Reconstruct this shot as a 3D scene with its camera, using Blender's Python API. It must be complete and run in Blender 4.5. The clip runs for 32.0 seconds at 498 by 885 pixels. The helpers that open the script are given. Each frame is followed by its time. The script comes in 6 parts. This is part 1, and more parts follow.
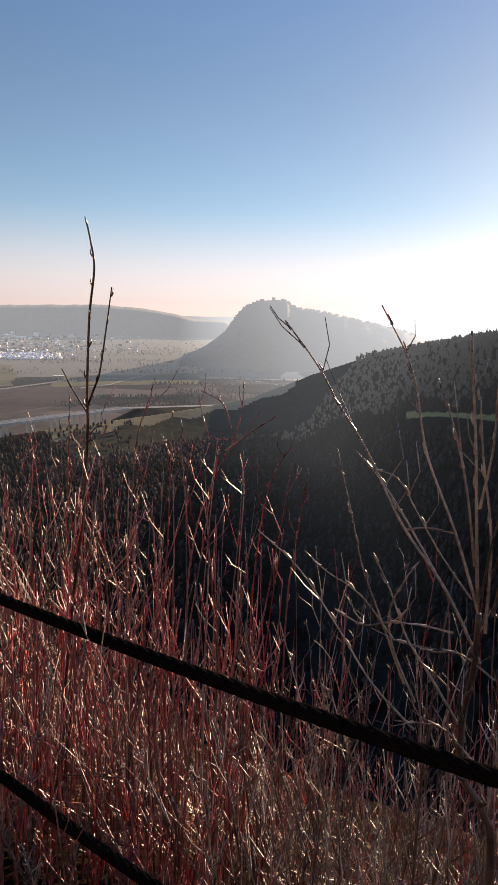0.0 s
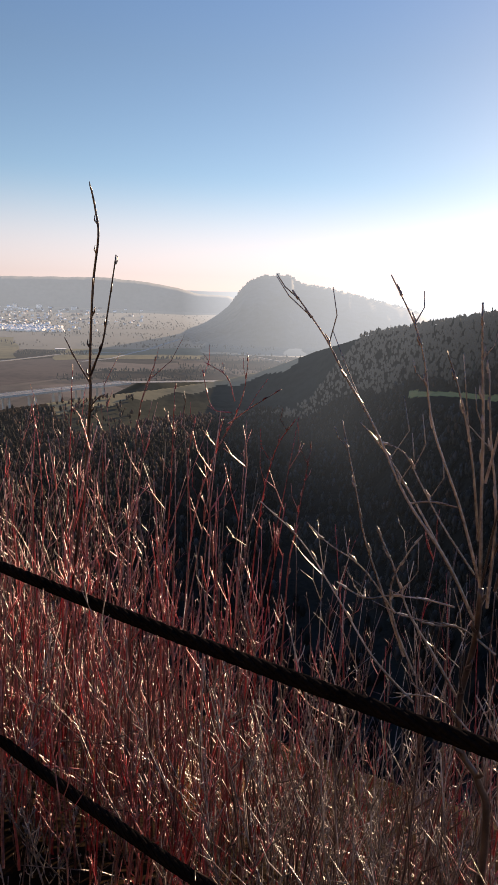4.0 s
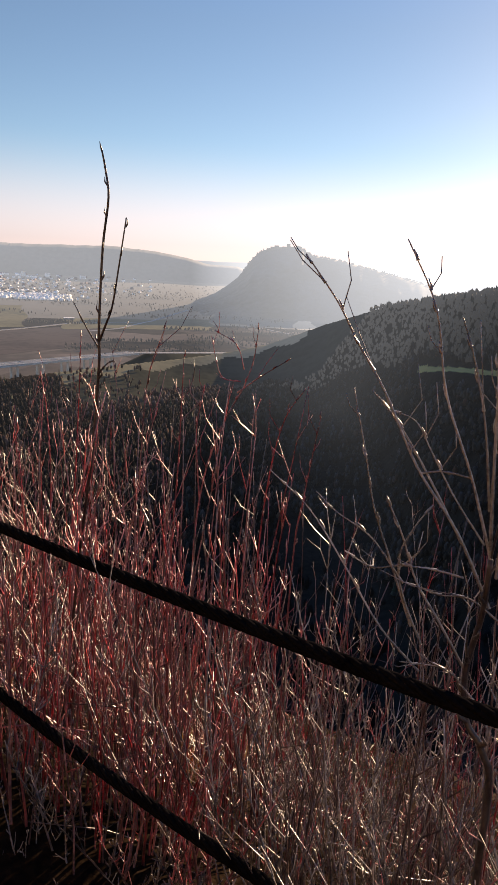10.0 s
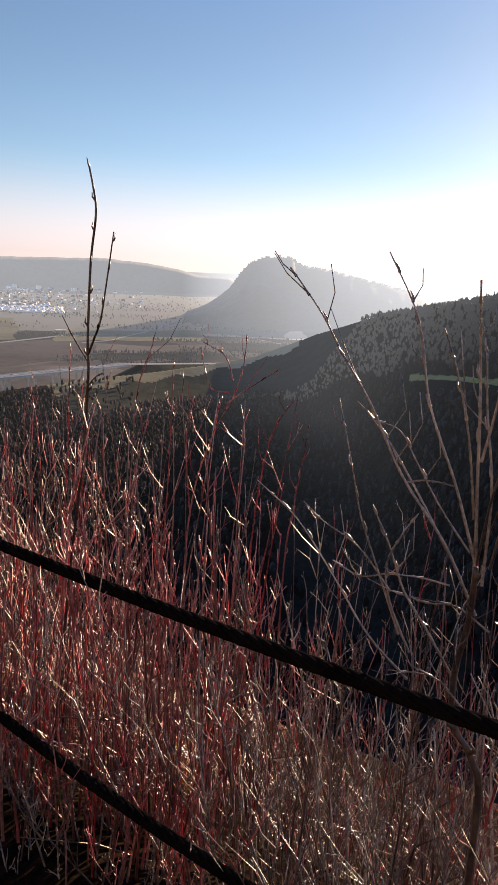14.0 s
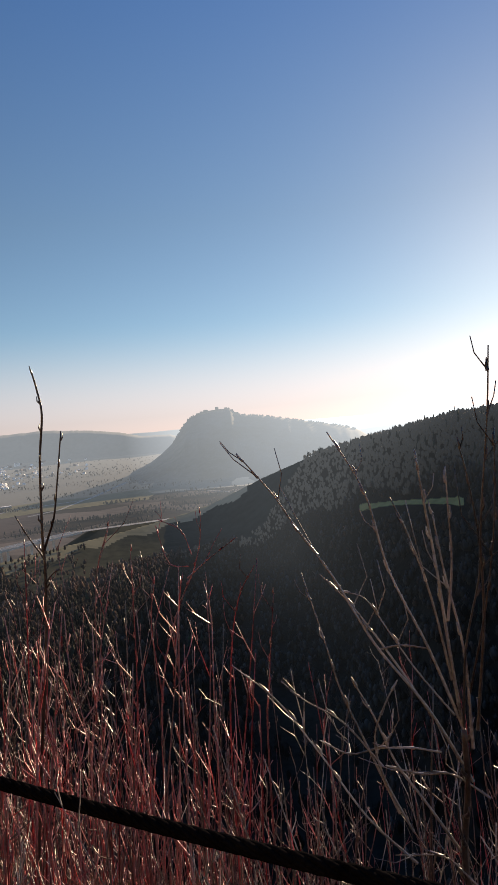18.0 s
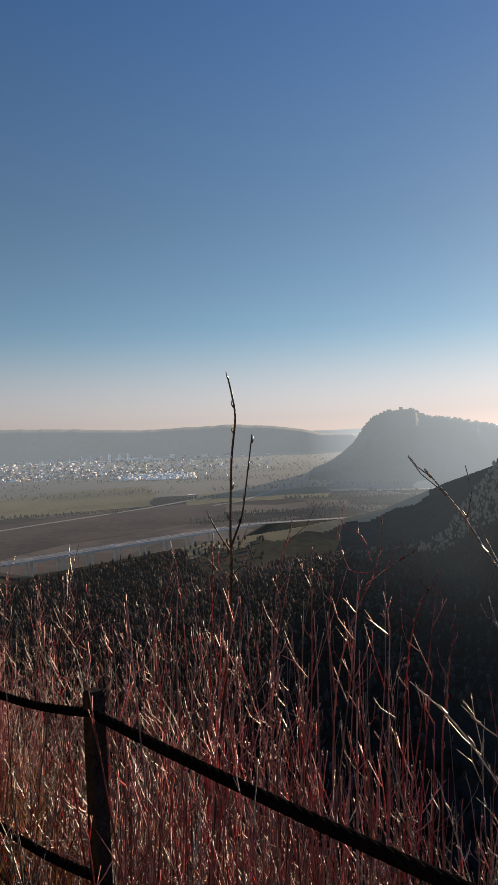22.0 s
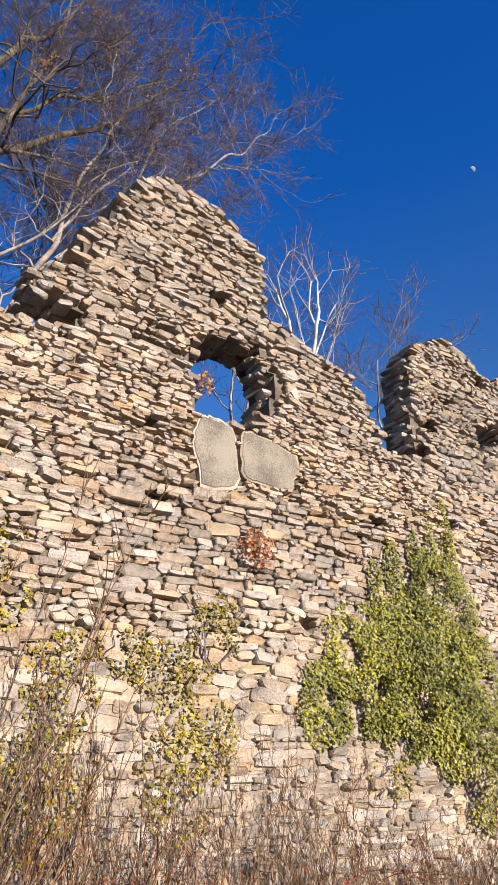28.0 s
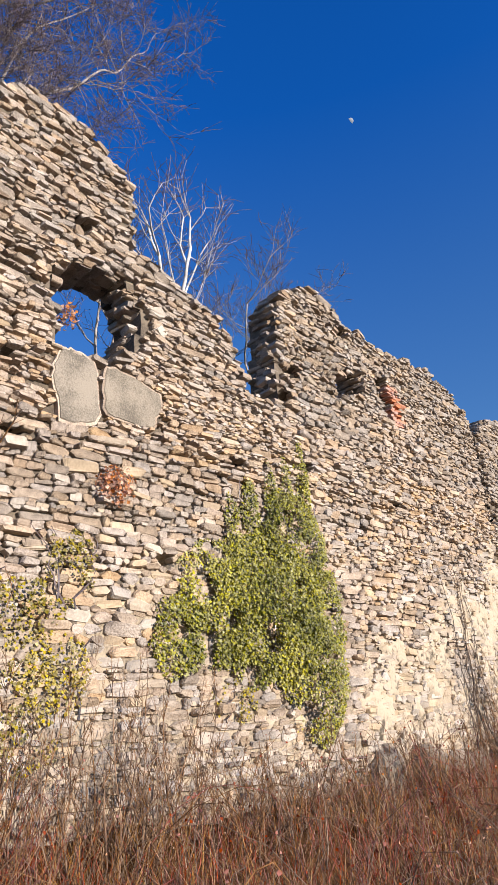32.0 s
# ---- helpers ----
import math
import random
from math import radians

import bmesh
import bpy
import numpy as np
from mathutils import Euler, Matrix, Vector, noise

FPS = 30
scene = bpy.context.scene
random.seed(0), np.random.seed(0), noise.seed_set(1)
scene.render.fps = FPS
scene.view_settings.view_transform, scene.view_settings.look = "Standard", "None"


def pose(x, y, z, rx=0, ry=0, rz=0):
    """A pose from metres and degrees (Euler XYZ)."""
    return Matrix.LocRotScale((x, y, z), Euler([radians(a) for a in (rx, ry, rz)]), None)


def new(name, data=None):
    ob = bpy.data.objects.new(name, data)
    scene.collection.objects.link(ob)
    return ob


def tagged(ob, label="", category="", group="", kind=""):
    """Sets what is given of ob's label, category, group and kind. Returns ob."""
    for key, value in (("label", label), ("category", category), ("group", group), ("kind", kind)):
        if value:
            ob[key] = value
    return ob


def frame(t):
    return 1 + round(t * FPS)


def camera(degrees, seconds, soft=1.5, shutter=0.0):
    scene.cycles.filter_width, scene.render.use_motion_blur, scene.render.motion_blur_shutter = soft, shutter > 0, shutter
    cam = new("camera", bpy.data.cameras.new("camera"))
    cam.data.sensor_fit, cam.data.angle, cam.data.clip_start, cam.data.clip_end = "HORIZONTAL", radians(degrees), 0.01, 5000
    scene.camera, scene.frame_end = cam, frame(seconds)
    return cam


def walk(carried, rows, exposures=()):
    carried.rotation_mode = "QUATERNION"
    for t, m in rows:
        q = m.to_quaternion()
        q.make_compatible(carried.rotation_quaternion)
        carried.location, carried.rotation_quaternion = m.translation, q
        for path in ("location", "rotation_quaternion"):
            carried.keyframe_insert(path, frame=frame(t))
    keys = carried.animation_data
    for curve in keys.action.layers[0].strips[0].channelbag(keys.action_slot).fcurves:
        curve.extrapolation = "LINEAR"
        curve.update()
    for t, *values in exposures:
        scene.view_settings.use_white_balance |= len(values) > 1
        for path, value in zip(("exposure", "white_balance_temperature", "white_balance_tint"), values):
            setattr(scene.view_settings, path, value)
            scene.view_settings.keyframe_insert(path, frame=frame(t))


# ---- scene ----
cam = camera(40.4, 32.0, soft=1.0)

# seconds, x, y, z, then the turns for pose()
PATH = [
    (0.0, 0.011, 0.046, 1.563, 80.01, -1.41, -0.00),
    (0.5, 0.010, 0.039, 1.561, 79.88, -2.02, 0.03),
    (1.0, 0.010, 0.040, 1.560, 79.91, -2.41, 0.34),
    (1.5, 0.008, 0.044, 1.557, 79.79, -2.46, 0.48),
    (2.0, 0.009, 0.049, 1.557, 79.51, -2.04, 0.52),
    (2.5, 0.011, 0.054, 1.555, 78.91, -1.91, 0.56),
    (3.0, 0.012, 0.055, 1.551, 78.43, -1.90, 0.32),
    (3.5, 0.010, 0.056, 1.551, 78.15, -2.01, 0.16),
    (5.5, -0.001, 0.051, 1.546, 77.48, -3.68, 1.45),
    (6.0, -0.001, 0.056, 1.544, 77.17, -3.64, 1.33),
    (6.5, 0.001, 0.056, 1.543, 77.11, -3.25, 0.98),
    (7.0, 0.001, 0.054, 1.543, 76.92, -3.09, 0.76),
    (7.5, -0.001, 0.051, 1.544, 77.61, -3.98, 0.94),
    (8.0, -0.000, 0.052, 1.542, 77.24, -3.91, 1.21),
    (8.5, -0.000, 0.054, 1.542, 76.98, -3.75, 1.27),
    (9.0, 0.001, 0.055, 1.540, 76.81, -3.72, 1.26),
    (9.5, -0.000, 0.060, 1.539, 76.24, -3.53, 1.26),
    (10.0, 0.002, 0.065, 1.537, 75.64, -3.12, 1.12),
    (10.5, 0.006, 0.061, 1.536, 75.88, -3.02, 0.63),
    (11.0, 0.002, 0.054, 1.538, 76.29, -3.28, 0.62),
    (11.5, 0.002, 0.050, 1.537, 76.42, -3.40, 0.57),
    (12.0, -0.000, 0.050, 1.538, 76.50, -3.54, 0.82),
    (12.5, 0.000, 0.041, 1.546, 77.96, -3.64, -0.03),
    (13.0, 0.017, 0.047, 1.552, 79.17, -2.46, -1.41),
    (13.5, 0.016, 0.057, 1.546, 76.91, -2.07, -0.05),
    (14.0, 0.013, 0.055, 1.542, 76.54, -2.64, 0.39),
    (14.5, 0.009, 0.058, 1.538, 75.67, -2.95, 1.25),
    (16.5, 0.017, 0.090, 1.544, 76.11, -2.29, -0.77),
    (17.0, 0.029, 0.071, 1.574, 82.06, -0.98, -2.67),
    (17.5, 0.017, 0.051, 1.589, 84.56, 1.06, -4.21),
    (18.0, 0.003, 0.030, 1.614, 88.95, 4.40, -4.58),
    (18.5, 0.014, -0.016, 1.639, 93.24, 4.92, 0.34),
    (19.0, -0.001, 0.007, 1.646, 92.13, 2.72, -1.04),
    (19.5, 0.003, -0.008, 1.648, 93.42, 2.70, -1.02),
    (20.0, -0.000, -0.008, 1.646, 93.43, 2.24, -0.42),
    (20.5, -0.000, -0.007, 1.646, 93.01, 2.05, 0.66),
    (21.0, 0.001, 0.000, 1.646, 92.39, 2.06, 0.07),
    (21.5, 0.005, 0.004, 1.642, 92.06, 2.27, -0.84),
    (22.0, -0.008, 0.004, 1.640, 89.63, 1.88, 10.72),
    (22.1, -0.015, 0.025, 1.638, 88.84, 2.56, 13.64),
    (22.2, -0.039, 0.071, 1.635, 90.91, 3.17, 17.61),
    (22.3, -0.031, 0.014, 1.646, 94.11, 3.81, 24.52),
    (22.4, -0.031, 0.023, 1.647, 96.27, 5.27, 31.38),
    (22.5, -0.022, 0.008, 1.651, 98.48, 4.67, 37.68),
    (22.6, -0.053, 0.017, 1.657, 99.12, 4.44, 47.45),
    (22.7, -0.077, 0.012, 1.645, 101.20, 3.88, 56.75),
    (22.8, -0.047, -0.028, 1.670, 103.90, 2.37, 66.78),
    (23.0, -0.007, -0.102, 1.790, 105.83, 3.49, 80.45),
    (23.5, -0.066, -0.124, 1.838, 108.60, 4.72, 87.84),
    (24.0, -0.086, -0.100, 1.881, 110.06, 5.53, 93.66),
    (24.5, 0.026, -0.114, 1.789, 110.98, 4.86, 97.70),
    (26.5, 0.072, -0.032, 1.643, 113.84, 4.93, 101.17),
    (27.0, 0.021, -0.054, 1.601, 115.61, 3.64, 105.33),
    (27.5, 0.026, -0.042, 1.614, 116.68, 3.40, 104.42),
    (28.0, 0.012, -0.067, 1.642, 118.46, 2.11, 107.47),
    (28.5, 0.013, -0.065, 1.599, 116.98, 2.23, 109.17),
    (29.0, -0.006, -0.052, 1.622, 117.11, 2.58, 108.45),
    (29.5, -0.016, -0.060, 1.606, 116.90, 2.69, 108.72),
    (30.0, 0.010, -0.044, 1.585, 115.96, 3.47, 106.40),
    (30.5, 0.005, -0.045, 1.602, 115.68, 3.81, 104.24),
    (31.0, -0.015, -0.038, 1.628, 115.75, 3.92, 104.08),
    (31.5, -0.007, -0.033, 1.580, 114.21, 4.58, 101.53),
    (32.0, -0.010, -0.021, 1.607, 112.89, 4.86, 96.38),
]
# seconds, stops, kelvin, tint
EXPOSURES = [
    (0.0, 0.5, 10200, 21), (3.5, 0.56, 10100, 21), (6.0, 0.6, 10000, 21), (10.0, 0.66, 10000, 21), (12.0, 0.84, 10100, 21), (14.5, 0.7, 9900, 21), (17.0, 0.6, 9600, 20), (17.6, 0.43, 9400, 17), (18.3, 0.1, 9600, 14), (19.0, 0.02, 9600, 13),
    (22.0, 0.02, 9500, 13), (22.35, 0.4, 9000, 15), (22.6, 0.95, 8800, 16), (22.8, 1.1, 8800, 17), (23.0, 1.02, 8800, 17), (23.6, 0.8, 7200, 14), (26.5, 0.64, 6350, 13), (32.0, 0.64, 6200, 13),
]
walk(cam, [(r[0], pose(*r[1:])) for r in PATH], EXPOSURES)

# ---- light: low winter sun ahead and to the right of the view, clear sky ----
SUN_HEADING, SUN_HEIGHT = radians(31), radians(14)
TO_SUN = Vector((math.sin(SUN_HEADING) * math.cos(SUN_HEIGHT), math.cos(SUN_HEADING) * math.cos(SUN_HEIGHT), math.sin(SUN_HEIGHT)))
world = bpy.data.worlds.new("sky")
scene.world = world
world.use_nodes = True
wn = world.node_tree.nodes
sky = wn.new("ShaderNodeTexSky")
sky.sky_type = "NISHITA"
sky.sun_disc = False
sky.sun_elevation, sky.sun_rotation = SUN_HEIGHT, SUN_HEADING
sky.altitude, sky.air_density, sky.dust_density, sky.ozone_density = 1800, 1.0, 0.5, 4.5
# the haze low over the horizon takes the colour out of the sky; higher up it is deep blue
sky_way, sky_split, sky_rise, sky_tone = wn.new("ShaderNodeTexCoord"), wn.new("ShaderNodeSeparateXYZ"), wn.new("ShaderNodeMapRange"), wn.new("ShaderNodeHueSaturation")
wl = world.node_tree.links
wl.new(sky_way.outputs["Generated"], sky_split.inputs[0])
wl.new(sky_split.outputs["Z"], sky_rise.inputs["Value"])
sky_rise.inputs["From Min"].default_value, sky_rise.inputs["From Max"].default_value = 0.0, 0.17
sky_rise.inputs["To Min"].default_value, sky_rise.inputs["To Max"].default_value = 0.4, 1.0
sky_rise.interpolation_type = "SMOOTHSTEP"
sky_high, sky_both = wn.new("ShaderNodeMapRange"), wn.new("ShaderNodeMath")
sky_high.inputs["From Min"].default_value, sky_high.inputs["From Max"].default_value = 0.3, 0.75
sky_high.inputs["To Min"].default_value, sky_high.inputs["To Max"].default_value = 1.04, 1.2
sky_both.operation = "MULTIPLY"
wl.new(sky_split.outputs["Z"], sky_high.inputs["Value"])
wl.new(sky_rise.outputs[0], sky_both.inputs[0])
wl.new(sky_high.outputs[0], sky_both.inputs[1])
wl.new(sky_both.outputs[0], sky_tone.inputs["Saturation"])
sky_clear = wn.new("ShaderNodeMapRange")
sky_clear.inputs["From Min"].default_value, sky_clear.inputs["From Max"].default_value = 0.3, 0.75
sky_clear.inputs["To Min"].default_value, sky_clear.inputs["To Max"].default_value = 1.0, 1.5
wl.new(sky_split.outputs["Z"], sky_clear.inputs["Value"])
wl.new(sky_clear.outputs[0], sky_tone.inputs["Value"])
sky_hue = wn.new("ShaderNodeMapRange")
sky_hue.inputs["From Min"].default_value, sky_hue.inputs["From Max"].default_value = 0.3, 0.75
sky_hue.inputs["To Min"].default_value, sky_hue.inputs["To Max"].default_value = 0.498, 0.512
wl.new(sky_split.outputs["Z"], sky_hue.inputs["Value"])
wl.new(sky_hue.outputs[0], sky_tone.inputs["Hue"])
wl.new(sky.outputs[0], sky_tone.inputs["Color"])
sky_low, sky_tint = wn.new("ShaderNodeMapRange"), wn.new("ShaderNodeMix")
sky_low.interpolation_type = "SMOOTHSTEP"
sky_low.inputs["From Min"].default_value, sky_low.inputs["From Max"].default_value = 0.0, 0.17
sky_low.inputs["To Min"].default_value, sky_low.inputs["To Max"].default_value = 1.0, 0.0
wl.new(sky_split.outputs["Z"], sky_low.inputs["Value"])
sky_tint.data_type, sky_tint.blend_type = "RGBA", "MULTIPLY"
wl.new(sky_low.outputs[0], sky_tint.inputs[0])
wl.new(sky_tone.outputs[0], sky_tint.inputs[6])
sky_tint.inputs[7].default_value = (0.80, 0.76, 0.98, 1)
wl.new(sky_tint.outputs[2], wn["Background"].inputs[0])
wn["Background"].inputs[1].default_value = 0.112
sun_lamp = bpy.data.lights.new("sun", "SUN")
sun_lamp.energy, sun_lamp.angle, sun_lamp.color = 5.7, radians(0.53), (1.0, 0.89, 0.74)
sun = new("sun", sun_lamp)
sun.matrix_world = TO_SUN.to_track_quat("Z", "Y").to_matrix().to_4x4()

# ---- materials ----


def material(name, a, b, scale=8.0, rough=0.85, bump=0.3, fine=60.0, contrast=0.5, vary=0.0, spec=0.3, trans=0.0, coords="Object", stretch=(1, 1, 1), sheen=0.0):
    """Two colours mixed by coarse and fine noise; vary: how far single pieces differ in lightness."""
    m = bpy.data.materials.new(name)
    m.use_nodes = True
    nt, n, l = m.node_tree, m.node_tree.nodes, m.node_tree.links
    bsdf = n["Principled BSDF"]
    tc = n.new("ShaderNodeTexCoord")
    mp = n.new("ShaderNodeMapping")
    mp.inputs["Scale"].default_value = stretch
    l.new(tc.outputs[coords], mp.inputs[0])
    n1, n2 = n.new("ShaderNodeTexNoise"), n.new("ShaderNodeTexNoise")
    n1.inputs["Scale"].default_value, n1.inputs["Detail"].default_value = scale, 6
    n2.inputs["Scale"].default_value, n2.inputs["Detail"].default_value = fine, 5
    l.new(mp.outputs[0], n1.inputs["Vector"])
    l.new(mp.outputs[0], n2.inputs["Vector"])
    add = n.new("ShaderNodeMath")
    add.operation = "MULTIPLY_ADD"
    l.new(n2.outputs["Fac"], add.inputs[0])
    add.inputs[1].default_value = contrast
    l.new(n1.outputs["Fac"], add.inputs[2])
    ramp = n.new("ShaderNodeValToRGB")
    ramp.color_ramp.elements[0].position, ramp.color_ramp.elements[1].position = 0.35 + contrast * 0.4, 0.65 + contrast * 0.6
    ramp.color_ramp.elements[0].color, ramp.color_ramp.elements[1].color = (*a, 1), (*b, 1)
    l.new(add.outputs[0], ramp.inputs[0])
    out = ramp.outputs[0]
    if vary:
        geo, info, frac = n.new("ShaderNodeNewGeometry"), n.new("ShaderNodeObjectInfo"), n.new("ShaderNodeMath")
        tot = n.new("ShaderNodeMath")
        l.new(geo.outputs["Random Per Island"], tot.inputs[0])
        l.new(info.outputs["Random"], tot.inputs[1])
        frac.operation = "FRACT"
        l.new(tot.outputs[0], frac.inputs[0])
        rng = n.new("ShaderNodeMapRange")
        rng.inputs["To Min"].default_value, rng.inputs["To Max"].default_value = 1 - vary, 1 + vary
        l.new(frac.outputs[0], rng.inputs["Value"])
        hsv = n.new("ShaderNodeHueSaturation")
        l.new(rng.outputs[0], hsv.inputs["Value"])
        # a second draw from the same number shifts the tint
        m2 = n.new("ShaderNodeMath")
        m2.operation = "MULTIPLY"
        m2.inputs[1].default_value = 7.31
        f2 = n.new("ShaderNodeMath")
        f2.operation = "FRACT"
        l.new(frac.outputs[0], m2.inputs[0])
        l.new(m2.outputs[0], f2.inputs[0])
        r2 = n.new("ShaderNodeMapRange")
        r2.inputs["To Min"].default_value, r2.inputs["To Max"].default_value = 0.55, 1.15
        l.new(f2.outputs[0], r2.inputs["Value"])
        l.new(r2.outputs[0], hsv.inputs["Saturation"])
        l.new(out, hsv.inputs["Color"])
        out = hsv.outputs[0]
    l.new(out, bsdf.inputs["Base Color"])
    bsdf.inputs["Roughness"].default_value = rough
    bsdf.inputs["Specular IOR Level"].default_value = spec
    if bump:
        bp = n.new("ShaderNodeBump")
        bp.inputs["Strength"].default_value = bump
        bp.inputs["Distance"].default_value = 0.02
        l.new(add.outputs[0], bp.inputs["Height"])
        l.new(bp.outputs[0], bsdf.inputs["Normal"])
    bsdf.inputs["Sheen Weight"].default_value = sheen
    bsdf.inputs["Sheen Roughness"].default_value = 0.6
    if trans:
        tl, mix = n.new("ShaderNodeBsdfTranslucent"), n.new("ShaderNodeMixShader")
        l.new(out, tl.inputs["Color"])
        mix.inputs[0].default_value = trans
        l.new(bsdf.outputs[0], mix.inputs[1])
        l.new(tl.outputs[0], mix.inputs[2])
        l.new(mix.outputs[0], n["Material Output"].inputs[0])
    return m


def haze_glow(m, gain=1.0):
    """Far haze painted as emission: more with every kilometre, and most towards the sun."""
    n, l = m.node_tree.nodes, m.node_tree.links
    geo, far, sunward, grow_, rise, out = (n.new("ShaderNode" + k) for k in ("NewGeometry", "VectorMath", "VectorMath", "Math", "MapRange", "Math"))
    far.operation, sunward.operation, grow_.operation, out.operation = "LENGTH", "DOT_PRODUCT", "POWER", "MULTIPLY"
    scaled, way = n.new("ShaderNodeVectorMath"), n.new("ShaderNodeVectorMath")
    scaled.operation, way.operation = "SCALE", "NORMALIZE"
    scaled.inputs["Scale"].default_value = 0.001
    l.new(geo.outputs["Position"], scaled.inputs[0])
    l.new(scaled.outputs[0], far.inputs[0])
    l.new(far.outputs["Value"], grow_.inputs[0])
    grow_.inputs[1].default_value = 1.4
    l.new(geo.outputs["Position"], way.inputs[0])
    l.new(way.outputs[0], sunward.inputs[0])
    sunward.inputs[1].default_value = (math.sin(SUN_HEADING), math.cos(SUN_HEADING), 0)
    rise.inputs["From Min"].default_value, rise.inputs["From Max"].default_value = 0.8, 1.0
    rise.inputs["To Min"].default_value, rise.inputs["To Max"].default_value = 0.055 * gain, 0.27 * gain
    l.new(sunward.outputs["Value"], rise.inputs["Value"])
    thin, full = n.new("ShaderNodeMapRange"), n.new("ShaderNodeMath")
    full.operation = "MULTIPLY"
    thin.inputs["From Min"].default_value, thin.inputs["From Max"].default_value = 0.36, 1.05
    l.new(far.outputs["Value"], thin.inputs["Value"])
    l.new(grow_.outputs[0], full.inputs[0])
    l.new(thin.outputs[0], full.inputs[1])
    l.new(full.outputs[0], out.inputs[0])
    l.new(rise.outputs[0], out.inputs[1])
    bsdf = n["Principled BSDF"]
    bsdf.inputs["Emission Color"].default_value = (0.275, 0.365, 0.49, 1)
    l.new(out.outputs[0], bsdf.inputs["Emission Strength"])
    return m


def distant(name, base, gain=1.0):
    """A plain far surface with haze painted over it as emission."""
    return haze_glow(material(name, base, tuple(c * 1.6 for c in base), 0.004, 0.95, 0, 0.03, 0.6), gain)


M_STONE = material("rubble_stone", (0.215, 0.157, 0.110), (0.447, 0.340, 0.244), 4.0, 0.92, 0.9, 45, 0.7, 0.15)
M_GREY_STONE = material("weathered_grey_stone", (0.188, 0.144, 0.105), (0.370, 0.291, 0.214), 4.0, 0.92, 0.9, 45, 0.7, 0.15)
M_WARM_STONE = material("orange_tan_stone", (0.267, 0.183, 0.114), (0.499, 0.365, 0.232), 4.0, 0.92, 0.9, 45, 0.7, 0.15)
M_OAK = material("dark_lichened_bark", (0.035, 0.027, 0.023), (0.17, 0.13, 0.09), 3.0, 0.85, 0.5, 30, 0.7, 0.2)
M_FINE_TWIG = material("purple_brown_twigs", (0.045, 0.027, 0.026), (0.13, 0.085, 0.075), 3.0, 0.7, 0, 30, 0.7, 0.3)
M_BIRCH = material("white_birch_bark", (0.34, 0.30, 0.27), (0.66, 0.61, 0.56), 5.0, 0.75, 0.4, 50, 0.6, 0.1)
M_FLOOR = haze_glow(material("forest_floor", (0.022, 0.017, 0.013), (0.045, 0.035, 0.027), 0.02, 0.95, 0, 0.2, 0.6, spec=0.0), 0.42)
M_PALE_STONE = material("pale_stone", (0.292, 0.227, 0.159), (0.464, 0.373, 0.265), 4.0, 0.92, 0.5, 40, 0.6, 0.14)
M_RED_STONE = material("brick_red_stone", (0.36, 0.15, 0.09), (0.50, 0.24, 0.15), 6.0, 0.9, 0.5, 40, 0.5, 0.2)
M_GREY_SLAB = material("grey_slab", (0.125, 0.108, 0.085), (0.26, 0.225, 0.178), 3.0, 0.85, 0.5, 50, 0.8, 0.1)
# mortar and earth core, its colour darkened for shade in the joints
M_CORE = material("darkened_core_earth", (0.065, 0.051, 0.038), (0.17, 0.136, 0.10), 3.0, 0.95, 0.8, 30, 0.7)
M_MORTAR = material("pale_lime_mortar", (0.15, 0.12, 0.085), (0.36, 0.295, 0.21), 3.0, 0.95, 1.0, 26, 0.8)
M_PLASTER = material("old_lime_plaster", (0.10, 0.082, 0.060), (0.42, 0.345, 0.25), 2.2, 0.95, 1.0, 12, 1.1)
M_ROCK = material("grey_rock", (0.15, 0.122, 0.092), (0.31, 0.255, 0.195), 1.6, 0.9, 0.8, 14, 0.8)
# darker copy of the grey rock: the outcrop's shade is in its colour
M_ROCK_DARK = material("shade_toned_rock", (0.03, 0.027, 0.024), (0.085, 0.077, 0.068), 1.6, 0.9, 0.8, 14, 0.8)
M_RED_TWIG = material("red_dogwood_bark", (0.085, 0.012, 0.016), (0.48, 0.078, 0.088), 6.0, 0.3, 0.15, 80, 0.5, 0.5, 0.7)
M_BANK_RED = material("rust_red_bark", (0.045, 0.010, 0.007), (0.22, 0.046, 0.032), 6.0, 0.5, 0.15, 80, 0.5, 0.5, 0.3)
M_GREY_TWIG = material("grey_brown_bark", (0.022, 0.013, 0.013), (0.155, 0.094, 0.090), 8.0, 0.3, 0.15, 90, 0.5, 0.35, 0.7)
M_NEAR_TWIG = material("dark_glossy_bark", (0.022, 0.015, 0.014), (0.095, 0.068, 0.060), 8.0, 0.34, 0.25, 90, 0.5, 0.2, 0.6)
M_PALE_TWIG = material("pale_hazel_bark", (0.075, 0.065, 0.063), (0.40, 0.35, 0.34), 8.0, 0.26, 0.2, 90, 0.5, 0.3, 1.0)
M_TAN_TWIG = material("tan_bare_twigs", (0.075, 0.035, 0.015), (0.27, 0.14, 0.056), 8.0, 0.6, 0.2, 90, 0.5, 0.4, 0.15)
M_DEAD_STEM = material("dead_creeper_bark", (0.07, 0.048, 0.034), (0.17, 0.12, 0.085), 8.0, 0.8, 0.3, 90, 0.5, 0.25, 0.2)
M_STRAW = material("dry_grass_straw", (0.17, 0.082, 0.027), (0.42, 0.245, 0.092), 5.0, 0.7, 0, 60, 0.5, 0.4, 0.1, 0.25)
M_RUST_STRAW = material("rust_red_dry_stalks", (0.15, 0.022, 0.009), (0.36, 0.075, 0.025), 5.0, 0.65, 0, 60, 0.5, 0.4, 0.1, 0.15)
